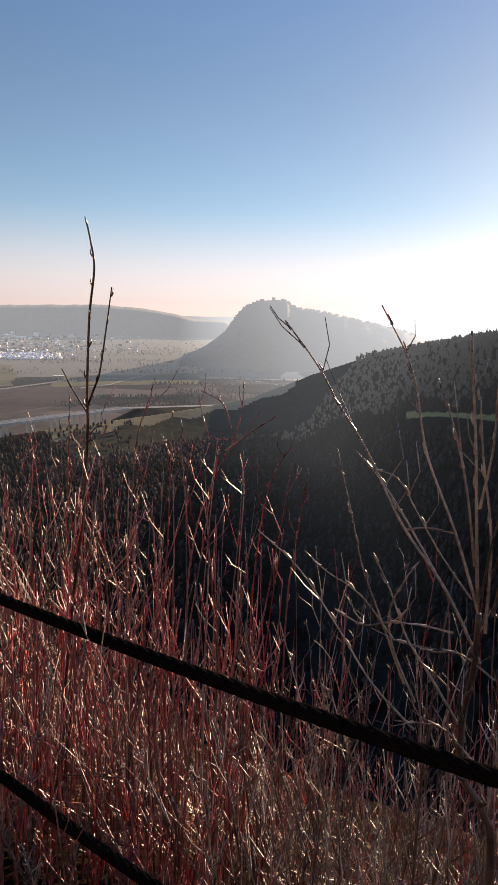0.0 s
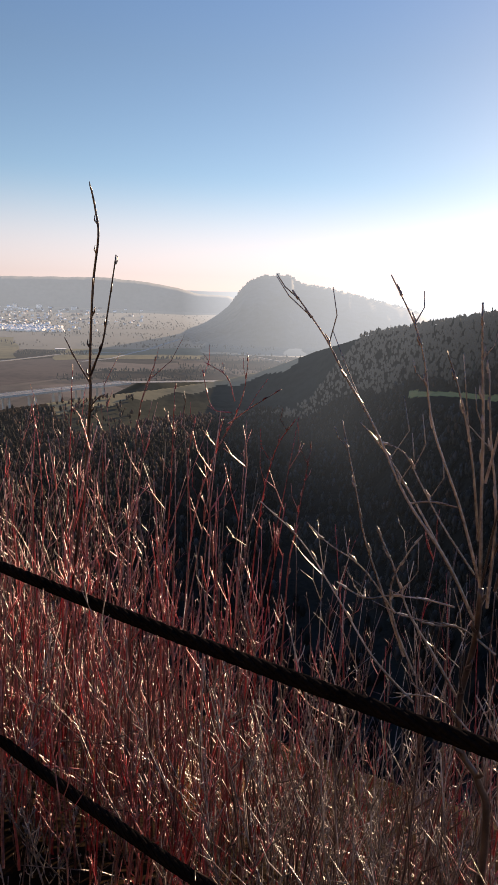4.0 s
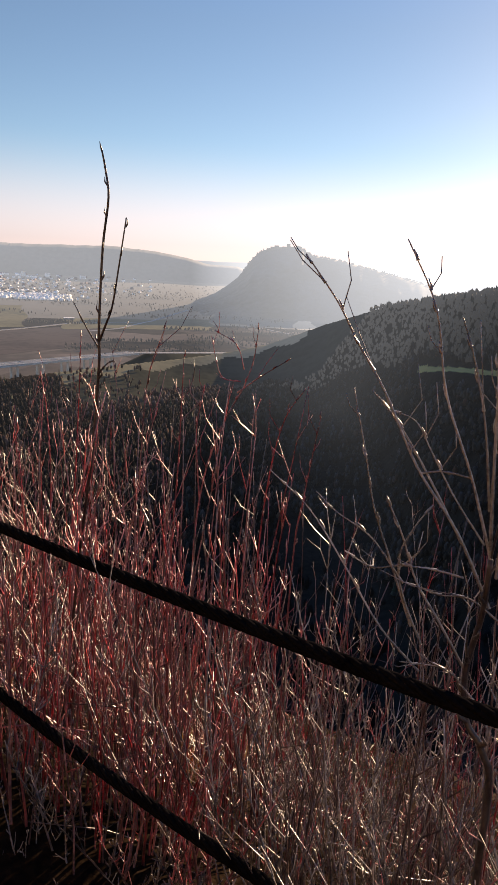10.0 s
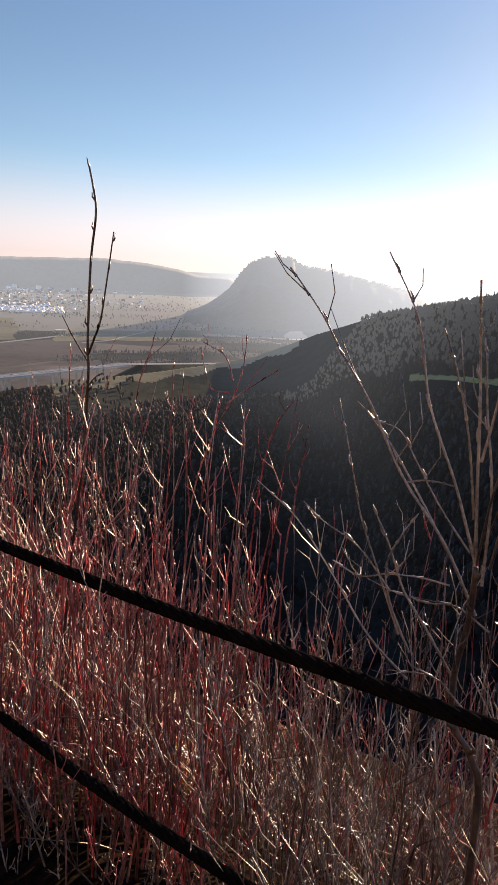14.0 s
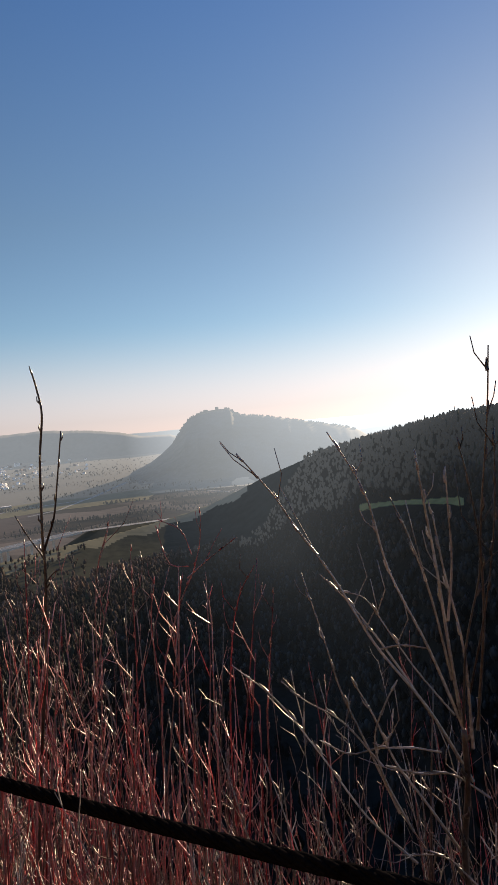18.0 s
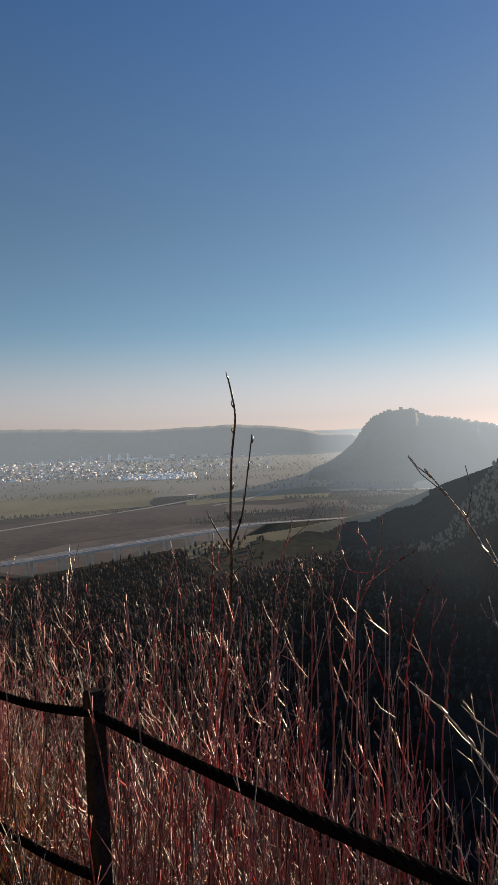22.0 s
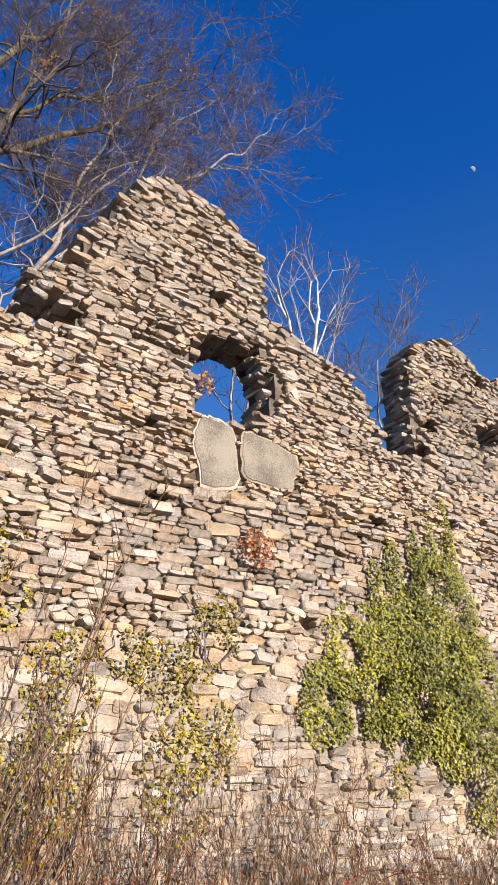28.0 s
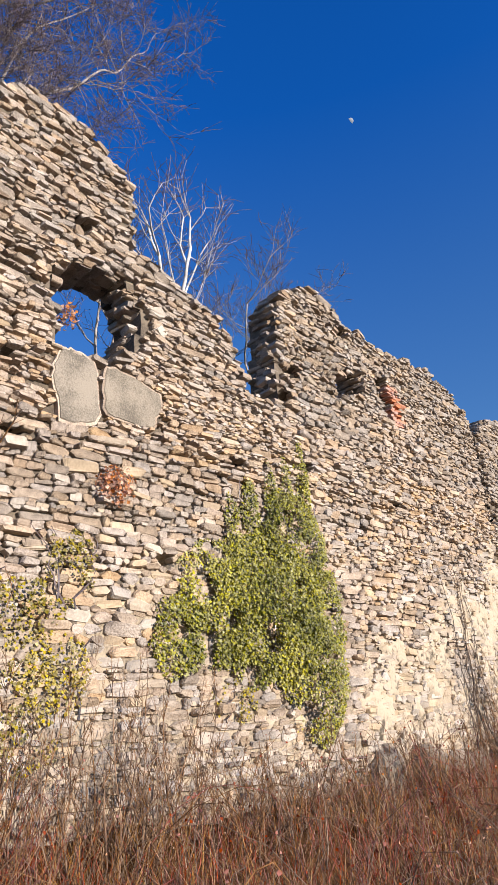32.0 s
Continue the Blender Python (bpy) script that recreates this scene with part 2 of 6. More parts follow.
M_BARK = material("pale_tree_bark", (0.16, 0.125, 0.10), (0.40, 0.33, 0.27), 5.0, 0.8, 0.5, 50, 0.6, 0.1)
M_IVY = material("ivy_leaf", (0.090, 0.100, 0.005), (0.40, 0.36, 0.018), 1.2, 0.5, 0, 20, 0.6, 0.5, 0.35, 0.25)
M_OLD_IVY = material("faded_ivy_leaf", (0.15, 0.125, 0.010), (0.40, 0.31, 0.03), 1.2, 0.6, 0, 20, 0.6, 0.5, 0.2, 0.3)
# dark green ivy, its colour lowered further in place of shade
M_IVY_DARK = material("shade_toned_ivy_leaf", (0.035, 0.045, 0.012), (0.10, 0.11, 0.025), 1.2, 0.45, 0, 20, 0.6, 0.5, 0.4, 0.1)
M_DRY_LEAF = material("dry_leaf", (0.46, 0.17, 0.055), (0.74, 0.34, 0.13), 9.0, 0.6, 0, 50, 0.5, 0.4, 0.4, 0.3)
M_PALE_LEAF = material("pale_dry_leaf", (0.40, 0.24, 0.15), (0.58, 0.40, 0.28), 9.0, 0.6, 0, 50, 0.5, 0.3, 0.4, 0.3)
# soil set near black: its colour also carries shade between the stems
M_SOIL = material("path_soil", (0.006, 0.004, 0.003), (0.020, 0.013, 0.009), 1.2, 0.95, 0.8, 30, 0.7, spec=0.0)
M_LITTER = material("leaf_litter", (0.030, 0.015, 0.007), (0.115, 0.058, 0.026), 5.0, 0.95, 0.8, 45, 0.8, spec=0.0)
M_STEEL = material("weathered_steel_rope", (0.004, 0.0035, 0.0035), (0.010, 0.009, 0.009), 12, 0.9, 0.3, 150, 0.6, 0.0, 0.0)
M_STEEL.node_tree.nodes["Principled BSDF"].inputs["Metallic"].default_value = 0.0
M_POST = material("weathered_dark_post", (0.014, 0.012, 0.011), (0.045, 0.040, 0.035), 9.0, 0.9, 0.5, 70, 0.6, 0.0, 0.1)
M_CONCRETE = haze_glow(material("pale_concrete", (0.55, 0.50, 0.44), (0.74, 0.69, 0.62), 0.05, 0.85, 0, 0.5, 0.5))
M_ASPHALT = haze_glow(material("sunlit_asphalt", (0.16, 0.15, 0.15), (0.24, 0.23, 0.22), 0.05, 0.55, 0, 0.6, 0.5))
M_WHITE = haze_glow(material("white_render", (0.70, 0.68, 0.65), (0.84, 0.82, 0.80), 0.02, 0.8, 0, 0.3, 0.4, 0.2))
M_ROOF = haze_glow(material("brown_roof_tiles", (0.15, 0.10, 0.09), (0.26, 0.19, 0.17), 0.02, 0.8, 0, 0.2, 0.5, 0.3))
M_WINDOW = haze_glow(material("dark_window_glass", (0.03, 0.035, 0.04), (0.06, 0.07, 0.08), 1.0, 0.15, 0, 5, 0.3))
M_WOOD_FAR = haze_glow(material("bare_wood", (0.045, 0.033, 0.025), (0.115, 0.082, 0.060), 0.01, 0.9, 0, 0.2, 0.6, 0.3, 0.1), 0.42)
# upper hill copy of the bare wood: greyer, with more painted haze
M_WOOD_HIGH = haze_glow(material("hazed_bare_wood", (0.035, 0.030, 0.026), (0.075, 0.062, 0.052), 0.01, 0.9, 0, 0.2, 0.6, 0.2, 0.1), 0.75)
# the bare wood again, its colour lowered to stand for valley shade
M_WOOD_DARK = haze_glow(material("shade_toned_wood", (0.010, 0.0075, 0.006), (0.030, 0.022, 0.017), 0.01, 0.9, 0, 0.2, 0.6, 0.35, 0.1), 0.42)
M_WOOD_RUST = haze_glow(material("russet_bare_wood", (0.075, 0.044, 0.032), (0.16, 0.088, 0.062), 0.01, 0.9, 0, 0.2, 0.6, 0.3, 0.1), 0.42)
M_CONIFER = haze_glow(material("dark_conifer", (0.016, 0.024, 0.014), (0.035, 0.05, 0.025), 0.02, 0.85, 0, 0.3, 0.5, 0.3), 0.42)
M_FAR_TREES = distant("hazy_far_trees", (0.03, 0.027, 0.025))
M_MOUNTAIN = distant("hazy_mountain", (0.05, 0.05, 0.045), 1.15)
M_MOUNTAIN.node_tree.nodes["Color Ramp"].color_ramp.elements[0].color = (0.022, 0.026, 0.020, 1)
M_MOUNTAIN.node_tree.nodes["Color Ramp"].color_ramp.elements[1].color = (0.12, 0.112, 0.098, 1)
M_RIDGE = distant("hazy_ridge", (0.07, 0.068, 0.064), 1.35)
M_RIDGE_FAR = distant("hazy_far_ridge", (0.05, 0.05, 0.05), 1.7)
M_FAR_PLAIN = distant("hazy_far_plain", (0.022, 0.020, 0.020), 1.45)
M_MOON = material("moon", (0.10, 0.11, 0.12), (0.20, 0.21, 0.22), 0.03, 0.95, 0, 0.2, 0.6)
M_MOON.node_tree.nodes["Principled BSDF"].inputs["Emission Color"].default_value = (0.75, 0.82, 0.92, 1)
M_MOON.node_tree.nodes["Principled BSDF"].inputs["Emission Strength"].default_value = 0.16


# fields on the plain carry the same painted haze
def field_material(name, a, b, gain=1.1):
    return haze_glow(material(name, a, b, 0.006, 0.95, 0, 0.05, 0.8, spec=0.0), gain)


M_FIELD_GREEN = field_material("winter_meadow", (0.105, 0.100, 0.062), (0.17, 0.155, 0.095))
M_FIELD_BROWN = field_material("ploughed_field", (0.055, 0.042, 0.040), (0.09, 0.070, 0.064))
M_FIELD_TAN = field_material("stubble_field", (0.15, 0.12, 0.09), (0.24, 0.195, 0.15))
# dry meadow with sunlight put into its colour; the hill shades it
M_BENCH = field_material("sun_toned_dry_meadow", (0.40, 0.28, 0.10), (0.56, 0.40, 0.15), 0.42)

# pasture grass darkened in its colour, as if the hill shaded it
M_PASTURE = field_material("shade_toned_pasture", (0.032, 0.036, 0.028), (0.058, 0.060, 0.045), 0.42)

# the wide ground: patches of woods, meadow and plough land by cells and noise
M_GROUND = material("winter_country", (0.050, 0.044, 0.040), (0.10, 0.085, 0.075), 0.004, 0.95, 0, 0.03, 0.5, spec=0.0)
haze_glow(M_GROUND)
_n, _l = M_GROUND.node_tree.nodes, M_GROUND.node_tree.links
_v = _n.new("ShaderNodeTexVoronoi")
_v.inputs["Scale"].default_value = 0.006
_tc = _n.new("ShaderNodeTexCoord")
_l.new(_tc.outputs["Object"], _v.inputs["Vector"])
_sep, _rg, _hs = _n.new("ShaderNodeSeparateColor"), _n.new("ShaderNodeMapRange"), _n.new("ShaderNodeHueSaturation")
_l.new(_v.outputs["Color"], _sep.inputs[0])
_l.new(_sep.outputs[0], _rg.inputs["Value"])
_rg.inputs["To Min"].default_value, _rg.inputs["To Max"].default_value = 0.3, 1.8
_l.new(_rg.outputs[0], _hs.inputs["Value"])
_l.new(_n["Color Ramp"].outputs[0], _hs.inputs["Color"])
_l.new(_hs.outputs[0], _n["Principled BSDF"].inputs["Base Color"])

# ---- mesh tools ----


class Mesh:
    """Collects vertices and faces for one mesh."""

    def __init__(self):
        self.v, self.f, self.m = [], [], []

    def face(self, *idx, mat=0):
        self.f.append(idx)
        self.m.append(mat)

    def add(self, verts, faces, mat=0):
        k = len(self.v)
        self.v.extend(tuple(p) for p in verts)
        self.f.extend(tuple(i + k for i in q) for q in faces)
        self.m.extend([mat] * len(faces))

    def box(self, c, half, rz=0.0, mat=0):
        ca, sa = math.cos(rz), math.sin(rz)
        vs = []
        for sx in (-1, 1):
            for sy in (-1, 1):
                for sz in (-1, 1):
                    x, y = sx * half[0], sy * half[1]
                    vs.append((c[0] + x * ca - y * sa, c[1] + x * sa + y * ca, c[2] + sz * half[2]))
        self.add(vs, [(0, 1, 3, 2), (4, 6, 7, 5), (0, 4, 5, 1), (2, 3, 7, 6), (0, 2, 6, 4), (1, 5, 7, 3)], mat)

    def tube(self, pts, r0, r1, sides=5, mat=0, power=1.0):
        pts = [Vector(p) for p in pts]
        k, n = len(self.v), len(pts)
        ref = Vector((0.31, 0.87, 0.12)).normalized()
        for i, p in enumerate(pts):
            d = (pts[min(i + 1, n - 1)] - pts[max(i - 1, 0)])
            if d.length < 1e-9:
                d = Vector((0, 0, 1))
            d.normalize()
            a = d.cross(ref)
            if a.length < 0.05:
                a = d.cross(Vector((1, 0, 0)))
            a.normalize()
            b = d.cross(a)
            r = r0 + (r1 - r0) * (i / max(1, n - 1)) ** power
            for j in range(sides):
                t = 2 * math.pi * j / sides
                q = p + (a * math.cos(t) + b * math.sin(t)) * r
                self.v.append((q.x, q.y, q.z))
        for i in range(n - 1):
            for j in range(sides):
                j2 = (j + 1) % sides
                self.f.append((k + i * sides + j, k + i * sides + j2, k + (i + 1) * sides + j2, k + (i + 1) * sides + j))
                self.m.append(mat)
        self.f.append(tuple(k + (n - 1) * sides + j for j in range(sides)))
        self.m.append(mat)

    def leaf(self, c, d, n, size, mat=0):
        """A folded leaf at c, pointing along d, with its face towards n."""
        s = d.cross(n)
        if s.length < 1e-6:
            return
        s.normalize()
        a, b = c + d * size, c + d * size * 0.45
        w, f = s * size * 0.48, n * size * 0.14
        self.add([c, b - w + f, a, b + w + f], [(0, 1, 2), (0, 2, 3)], mat)

    def data(self, name, *mats, smooth=False):
        me = bpy.data.meshes.new(name)
        me.from_pydata(self.v, [], self.f)
        for m in mats:
            me.materials.append(m)
        if len(mats) > 1:
            me.polygons.foreach_set("material_index", self.m)
        if smooth:
            me.polygons.foreach_set("use_smooth", [True] * len(self.f))
        me.update()
        return me


def part(name, mesh, mats, parent=None, label="", smooth=False):
    """One mesh object, under its thing or part."""
    mats = mats if isinstance(mats, (list, tuple)) else (mats,)
    ob = new(name, mesh.data(name, *mats, smooth=smooth))
    ob.parent = parent
    if label:
        tagged(ob, label)
    return ob


def thing(name, at, label, category, group="", kind=""):
    ob = new(name)
    ob.location = at
    ob.empty_display_size = 0.2
    return tagged(ob, label, category, group, kind)


def polar(az, r):
    """A place by its bearing to the left of the first view and its distance."""
    return (-math.sin(radians(az)) * r, math.cos(radians(az)) * r)


def lerp_table(table, x):
    return float(np.interp(x, [p[0] for p in table], [p[1] for p in table]))


# ---- the lie of the land ----
PATH_DIR, PATH_OUT = Vector((-math.sin(radians(56)), math.cos(radians(56)), 0)), Vector((math.cos(radians(56)), math.sin(radians(56)), 0))
WALL_DIR, WALL_IN, WALL_D = Vector((-math.sin(radians(54)), math.cos(radians(54)), 0)), Vector((-math.sin(radians(144)), math.cos(radians(144)), 0)), 5.6
BANK = [(-40, -6), (-20, 1.0), (-9, 2.2), (-6.6, 1.2), (-5.2, 0.85), (-3.8, 0.4), (-2.4, 0.1), (-0.7, -0.03), (0.0, 0.0), (1.15, -0.05), (1.6, -0.35), (2.6, -1.2), (5.0, -3.3), (12.0, -9.0), (60, -46), (300, -235)]
BX, BZ = np.array([b[0] for b in BANK], float), np.array([b[1] for b in BANK], float)


def far_floor(r):
    """The plain, drawn in beyond 2.5 km so that all of it lies within reach."""
    r = np.asarray(r, float)
    q = np.clip((r - 2500) / 2450, 0, 0.985)
    real = np.where(r > 2500, 2500 - 4000 * np.log(1 - q), np.maximum(r, 1.0))
    return np.where(r > 2500, -200 * r / real, -200.0)


def bump(x, y, cx, cy, lx, ly, turn, h, sharp=2.0):
    c, s = math.cos(turn), math.sin(turn)
    u, v = ((x - cx) * c + (y - cy) * s) / lx, (-(x - cx) * s + (y - cy) * c) / ly
    return h * np.exp(-(np.abs(u) ** sharp + np.abs(v) ** sharp))


def wobble(x, y, k, a):
    return a * (np.sin(x * k + 1.3 * np.sin(y * k * 0.7)) * np.cos(y * k * 1.1 + 0.8 * np.sin(x * k * 0.53 + 2)))


RIDGE_AZ = np.array([-180, -120, -70, -45, -25, -21.4, -19.1, -14.4, -10.1, -5.7, -0.7, 3, 7, 11, 16, 22, 30, 50])
RIDGE_EL = np.array([2.0, 2.4, 2.0, 1.2, 0.1, -0.1, -0.6, -1.5, -2.4, -4.0, -6.1, -7.1, -7.9, -8.5, -9.2, -10.0, -11.0, -13.0])
RIDGE_R = np.array([600, 600, 640, 720, 850, 900, 960, 1100, 1300, 1480, 1520, 1480, 1400, 1310, 1210, 1110, 1010, 860])


MEADOW = (262.0, 312.0)


def land(x, y):
    x, y = np.asarray(x, float), np.asarray(y, float)
    r, az = np.hypot(x, y), np.degrees(np.arctan2(-x, y))
    z = far_floor(r) + wobble(x, y, 0.004, 3.0) * np.clip((r - 200) / 400, 0, 1)
    # the wooded hill that rises on the sunward side, and its flank that falls into the valley
    el, rr = np.interp(az, RIDGE_AZ, RIDGE_EL), np.interp(az, RIDGE_AZ, RIDGE_R)
    top = rr * np.tan(np.radians(el))
    drop = np.maximum(0, rr - r)
    # a bench with a meadow half-way down the hill
    near_meadow = np.exp(-((az + 17.5) / 4.5) ** 4)
    d = drop - 44 * near_meadow * np.clip((drop - MEADOW[0]) / (MEADOW[1] - MEADOW[0]), 0, 1)
    steep = 0.5 * ((d - 60) + np.sqrt((d - 60) ** 2 + 45 ** 2)) - 0.5 * (-60 + math.hypot(60, 45))
    front = top - 0.05 * d - (0.30 + 0.32 * np.clip((az + 9) / 14, 0, 1)) * steep + wobble(x, y, 0.013, 5.0) * np.clip((drop - 120) / 250, 0, 1) * (1 - 0.8 * near_meadow)
    front = -212 + 0.5 * ((front + 212) + np.sqrt((front + 212) ** 2 + 30 ** 2))
    back = top - (r - rr) * 0.22
    w = np.clip((46 - az) / 14, 0, 1) * np.clip((az + 180) / 20, 0, 1)
    z = np.where(r < rr, z * (1 - w) + front * w, np.maximum(z, back * w - 260 * (1 - w)))
    # own hill
    a, o = x * PATH_DIR.x + y * PATH_DIR.y, x * PATH_OUT.x + y * PATH_OUT.y
    h = np.interp(o, BX, BZ)
    h = h - 0.6 * np.maximum(0, a - 15) - 0.012 * np.clip(a, 0, 15) - 0.35 * np.maximum(0, -a - 14)
    h = h + np.clip((np.abs(o) - 0.9) * 0.5, 0, 1) * wobble(x, y, 2.1, 0.06)
    return np.where(r < 14, h, np.maximum(z, h))


def ground_z(x, y):
    return float(land(x, y))


# one sheet from the path to the horizon
rings = np.concatenate([np.linspace(0.0, 14, 90), np.geomspace(14.4, 600, 110), np.geomspace(608, 1700, 150), np.geomspace(1730, 4900, 60)])
ang = np.radians(np.concatenate([np.arange(-65, -24, 0.4), np.arange(-24, 22, 0.15), np.arange(22, 45, 0.4), np.arange(45, 295, 2.0)]))
spokes = len(ang)
X, Y = np.outer(rings, np.sin(ang)), np.outer(rings, np.cos(ang))
Z = land(X, Y)
AZ = -np.degrees(ang)[None, :] + 0 * rings[:, None]
DROP = np.interp(AZ, RIDGE_AZ, RIDGE_R) - rings[:, None]
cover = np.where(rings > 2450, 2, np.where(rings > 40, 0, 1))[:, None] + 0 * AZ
# pasture toned for shade below the motorway, meadow toned for sun on its bench
cover[(AZ > -10 + 0.02 * DROP) & (AZ < 17 - 0.012 * DROP) & (DROP > -40) & (DROP < 270 + 30 * np.sin(AZ * 0.9) + 6 * AZ)] = 4
# its upper verge takes the lighter meadow colour, as if sunlit
cover[(cover == 4) & (DROP < 62 + 12 * np.sin(AZ * 1.7)) & (AZ > -4)] = 3
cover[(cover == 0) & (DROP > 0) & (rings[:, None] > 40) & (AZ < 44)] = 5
cover[(np.abs(AZ + 17.5) < 4.2) & (DROP > MEADOW[0] + 6) & (DROP < MEADOW[0] + 34)] = 6
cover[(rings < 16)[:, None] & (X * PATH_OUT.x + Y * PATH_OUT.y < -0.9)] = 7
g = Mesh()
g.v = [tuple(p) for p in np.stack([X.ravel(), Y.ravel(), Z.ravel()], 1).tolist()]
for i in range(len(rings) - 1):
    for j in range(spokes):
        j2 = (j + 1) % spokes
        g.face(i * spokes + j, (i + 1) * spokes + j, (i + 1) * spokes + j2, i * spokes + j2, mat=int(cover[i, j]))
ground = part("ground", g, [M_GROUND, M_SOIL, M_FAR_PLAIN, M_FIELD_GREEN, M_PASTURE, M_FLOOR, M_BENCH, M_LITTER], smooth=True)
tagged(ground, "winter hillside falling to a wide plain of fields and woods", "ground", kind="structure")

# ---- far distance ----


def ridge_band(name, table, dist, depth, mat, label, rough=0.05, steps=400):
    """A long far ridge: a bank with a crest line given as bearing and angle of height."""
    rnd = random.Random(hash(len(table)) + int(dist))
    m = Mesh()
    a0, a1 = table[0][0], table[-1][0]
    for i in range(steps + 1):
        az = a0 + (a1 - a0) * i / steps
        el = lerp_table(table, az) + rough * (noise.noise((az * 0.9, dist * 0.01, 0)) + 0.5 * noise.noise((az * 4.1, 3.0, dist)))
        for k, (dr, f) in enumerate(((-depth, 0.0), (-depth * 0.55, 0.55), (-depth * 0.25, 0.86), (0, 1.0), (depth * 0.2, 0.7))):
            x, y = polar(az, dist + dr)
            foot = float(far_floor(dist - depth)) - 10
            top = dist * math.tan(radians(el)) + 1.6
            m.v.append((x, y, foot + (top - foot) * f))
    for i in range(steps):
        for k in range(4):
            a = i * 5 + k
            m.face(a, a + 5, a + 6, a + 1)
    return tagged(part(name, m, mat, smooth=True), label, "ridge", kind="structure")


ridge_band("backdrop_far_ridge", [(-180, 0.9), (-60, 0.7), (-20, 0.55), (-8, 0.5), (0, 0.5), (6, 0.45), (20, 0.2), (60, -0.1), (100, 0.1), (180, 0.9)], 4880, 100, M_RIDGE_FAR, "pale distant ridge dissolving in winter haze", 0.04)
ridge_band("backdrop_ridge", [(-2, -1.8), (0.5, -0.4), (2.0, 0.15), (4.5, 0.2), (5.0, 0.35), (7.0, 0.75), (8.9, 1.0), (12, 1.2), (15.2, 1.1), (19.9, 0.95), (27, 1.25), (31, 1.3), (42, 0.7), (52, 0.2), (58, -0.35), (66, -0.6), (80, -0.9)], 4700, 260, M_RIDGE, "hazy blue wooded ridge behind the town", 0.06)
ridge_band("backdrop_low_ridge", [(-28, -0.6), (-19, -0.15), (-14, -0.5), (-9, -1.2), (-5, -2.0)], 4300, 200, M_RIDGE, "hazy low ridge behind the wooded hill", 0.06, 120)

# the volcanic mountain with the fortress on its top
MT_R, MT_AZ = 3300.0, -2.4
PROFILE = [(-15, -1.5), (-13.8, -0.68), (-12.7, -0.27), (-10.6, 0.17), (-8.8, 0.55), (-6.0, 1.09), (-3.9, 1.38), (-3.4, 1.50), (-3.15, 1.93), (-2.0, 1.86), (-0.8, 1.76), (0.2, 1.5), (0.9, 0.86), (1.4, 0.13), (2.0, -0.68), (2.9, -1.43), (3.8, -2.04), (5.0, -2.6), (7, -3.4)]
mt = Mesh()
NU, NV = 150, 40
for i in range(NU + 1):
    az = 7.0 - 22.0 * i / NU
    top = 1.6 + MT_R * math.tan(radians(lerp_table(PROFILE, az)))
    for j in range(NV + 1):
        v = -1 + 2 * j / NV
        r = MT_R + v * 620
        x, y = polar(az, r)
        base = float(far_floor(r)) - 8
        fall = max(0.0, 1 - abs(v) ** 1.15) ** 1.25
        fall = fall + 0.05 * noise.noise((az * 1.2, v * 4, 0)) * (1 - fall) * 4 * fall
        z = base + (top - base) * min(1, fall)
        z += (9.0 * noise.noise((az * 2.0, v * 6.0, 4.0)) + 5.0 * noise.noise((az * 6.0, v * 16.0, 1.0))) * (0.15 + abs(v)) * (abs(v) < 0.97) * (v != 0)
        mt.v.append((x, y, z))
for i in range(NU):
    for j in range(NV):
        a = i * (NV + 1) + j
        mt.face(a, a + 1, a + NV + 2, a + NV + 1)
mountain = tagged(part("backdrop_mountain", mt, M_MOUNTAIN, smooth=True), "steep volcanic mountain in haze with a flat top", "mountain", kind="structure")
rnd = random.Random(5)
fort = thing("fortress_ruin", (*polar(-2.2, MT_R), 100), "far grey fortress ruin along the mountain top", "fortress")
for k in range(16):
    az = -3.65 + 3.2 * k / 15 + rnd.uniform(-0.06, 0.06)
    z0 = 1.6 + MT_R * math.tan(radians(lerp_table(PROFILE, az)))
    h = rnd.choice((4, 5, 7, 10, 13)) * (1.0 if k not in (0, 8, 9) else 1.4)
    m = Mesh()
    x, y = polar(az, MT_R)
    m.box((x - fort.location.x, y - fort.location.y, z0 + h / 2 - 4 - fort.location.z), (rnd.uniform(4, 11), 6, h / 2 + 3), radians(az))
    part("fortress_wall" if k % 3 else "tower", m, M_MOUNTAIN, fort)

trees = Mesh()
for k in range(230):
    az = rnd.uniform(-13.6, -3.3) if k < 170 else rnd.uniform(-3.2, 2.0)
    x, y = polar(az, MT_R + rnd.uniform(-12, 4))
    z0, h, w = 1.6 + MT_R * math.tan(radians(lerp_table(PROFILE, az))) - 3, rnd.uniform(5, 13), rnd.uniform(3, 6)
    trees.add([(x - w, y, z0), (x, y - w, z0), (x + w, y, z0), (x, y + w, z0), (x + rnd.uniform(-2, 2), y, z0 + h), (x - w * 0.7, y, z0 + h * 0.6), (x + w * 0.7, y, z0 + h * 0.7)],
              [(0, 1, 4), (1, 2, 4), (2, 3, 4), (3, 0, 4), (0, 1, 5), (1, 2, 6), (0, 3, 5), (2, 3, 6)])
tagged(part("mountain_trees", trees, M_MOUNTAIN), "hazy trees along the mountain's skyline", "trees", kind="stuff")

# moon: the sunlit part of a small far globe
mo = Mesh()
c_az, c_el, R, rad = 79.8, 46.55, 4700, 19.0
mc = Vector((*[q * math.cos(radians(c_el)) for q in polar(c_az, R)], R * math.sin(radians(c_el))))
lit = TO_SUN
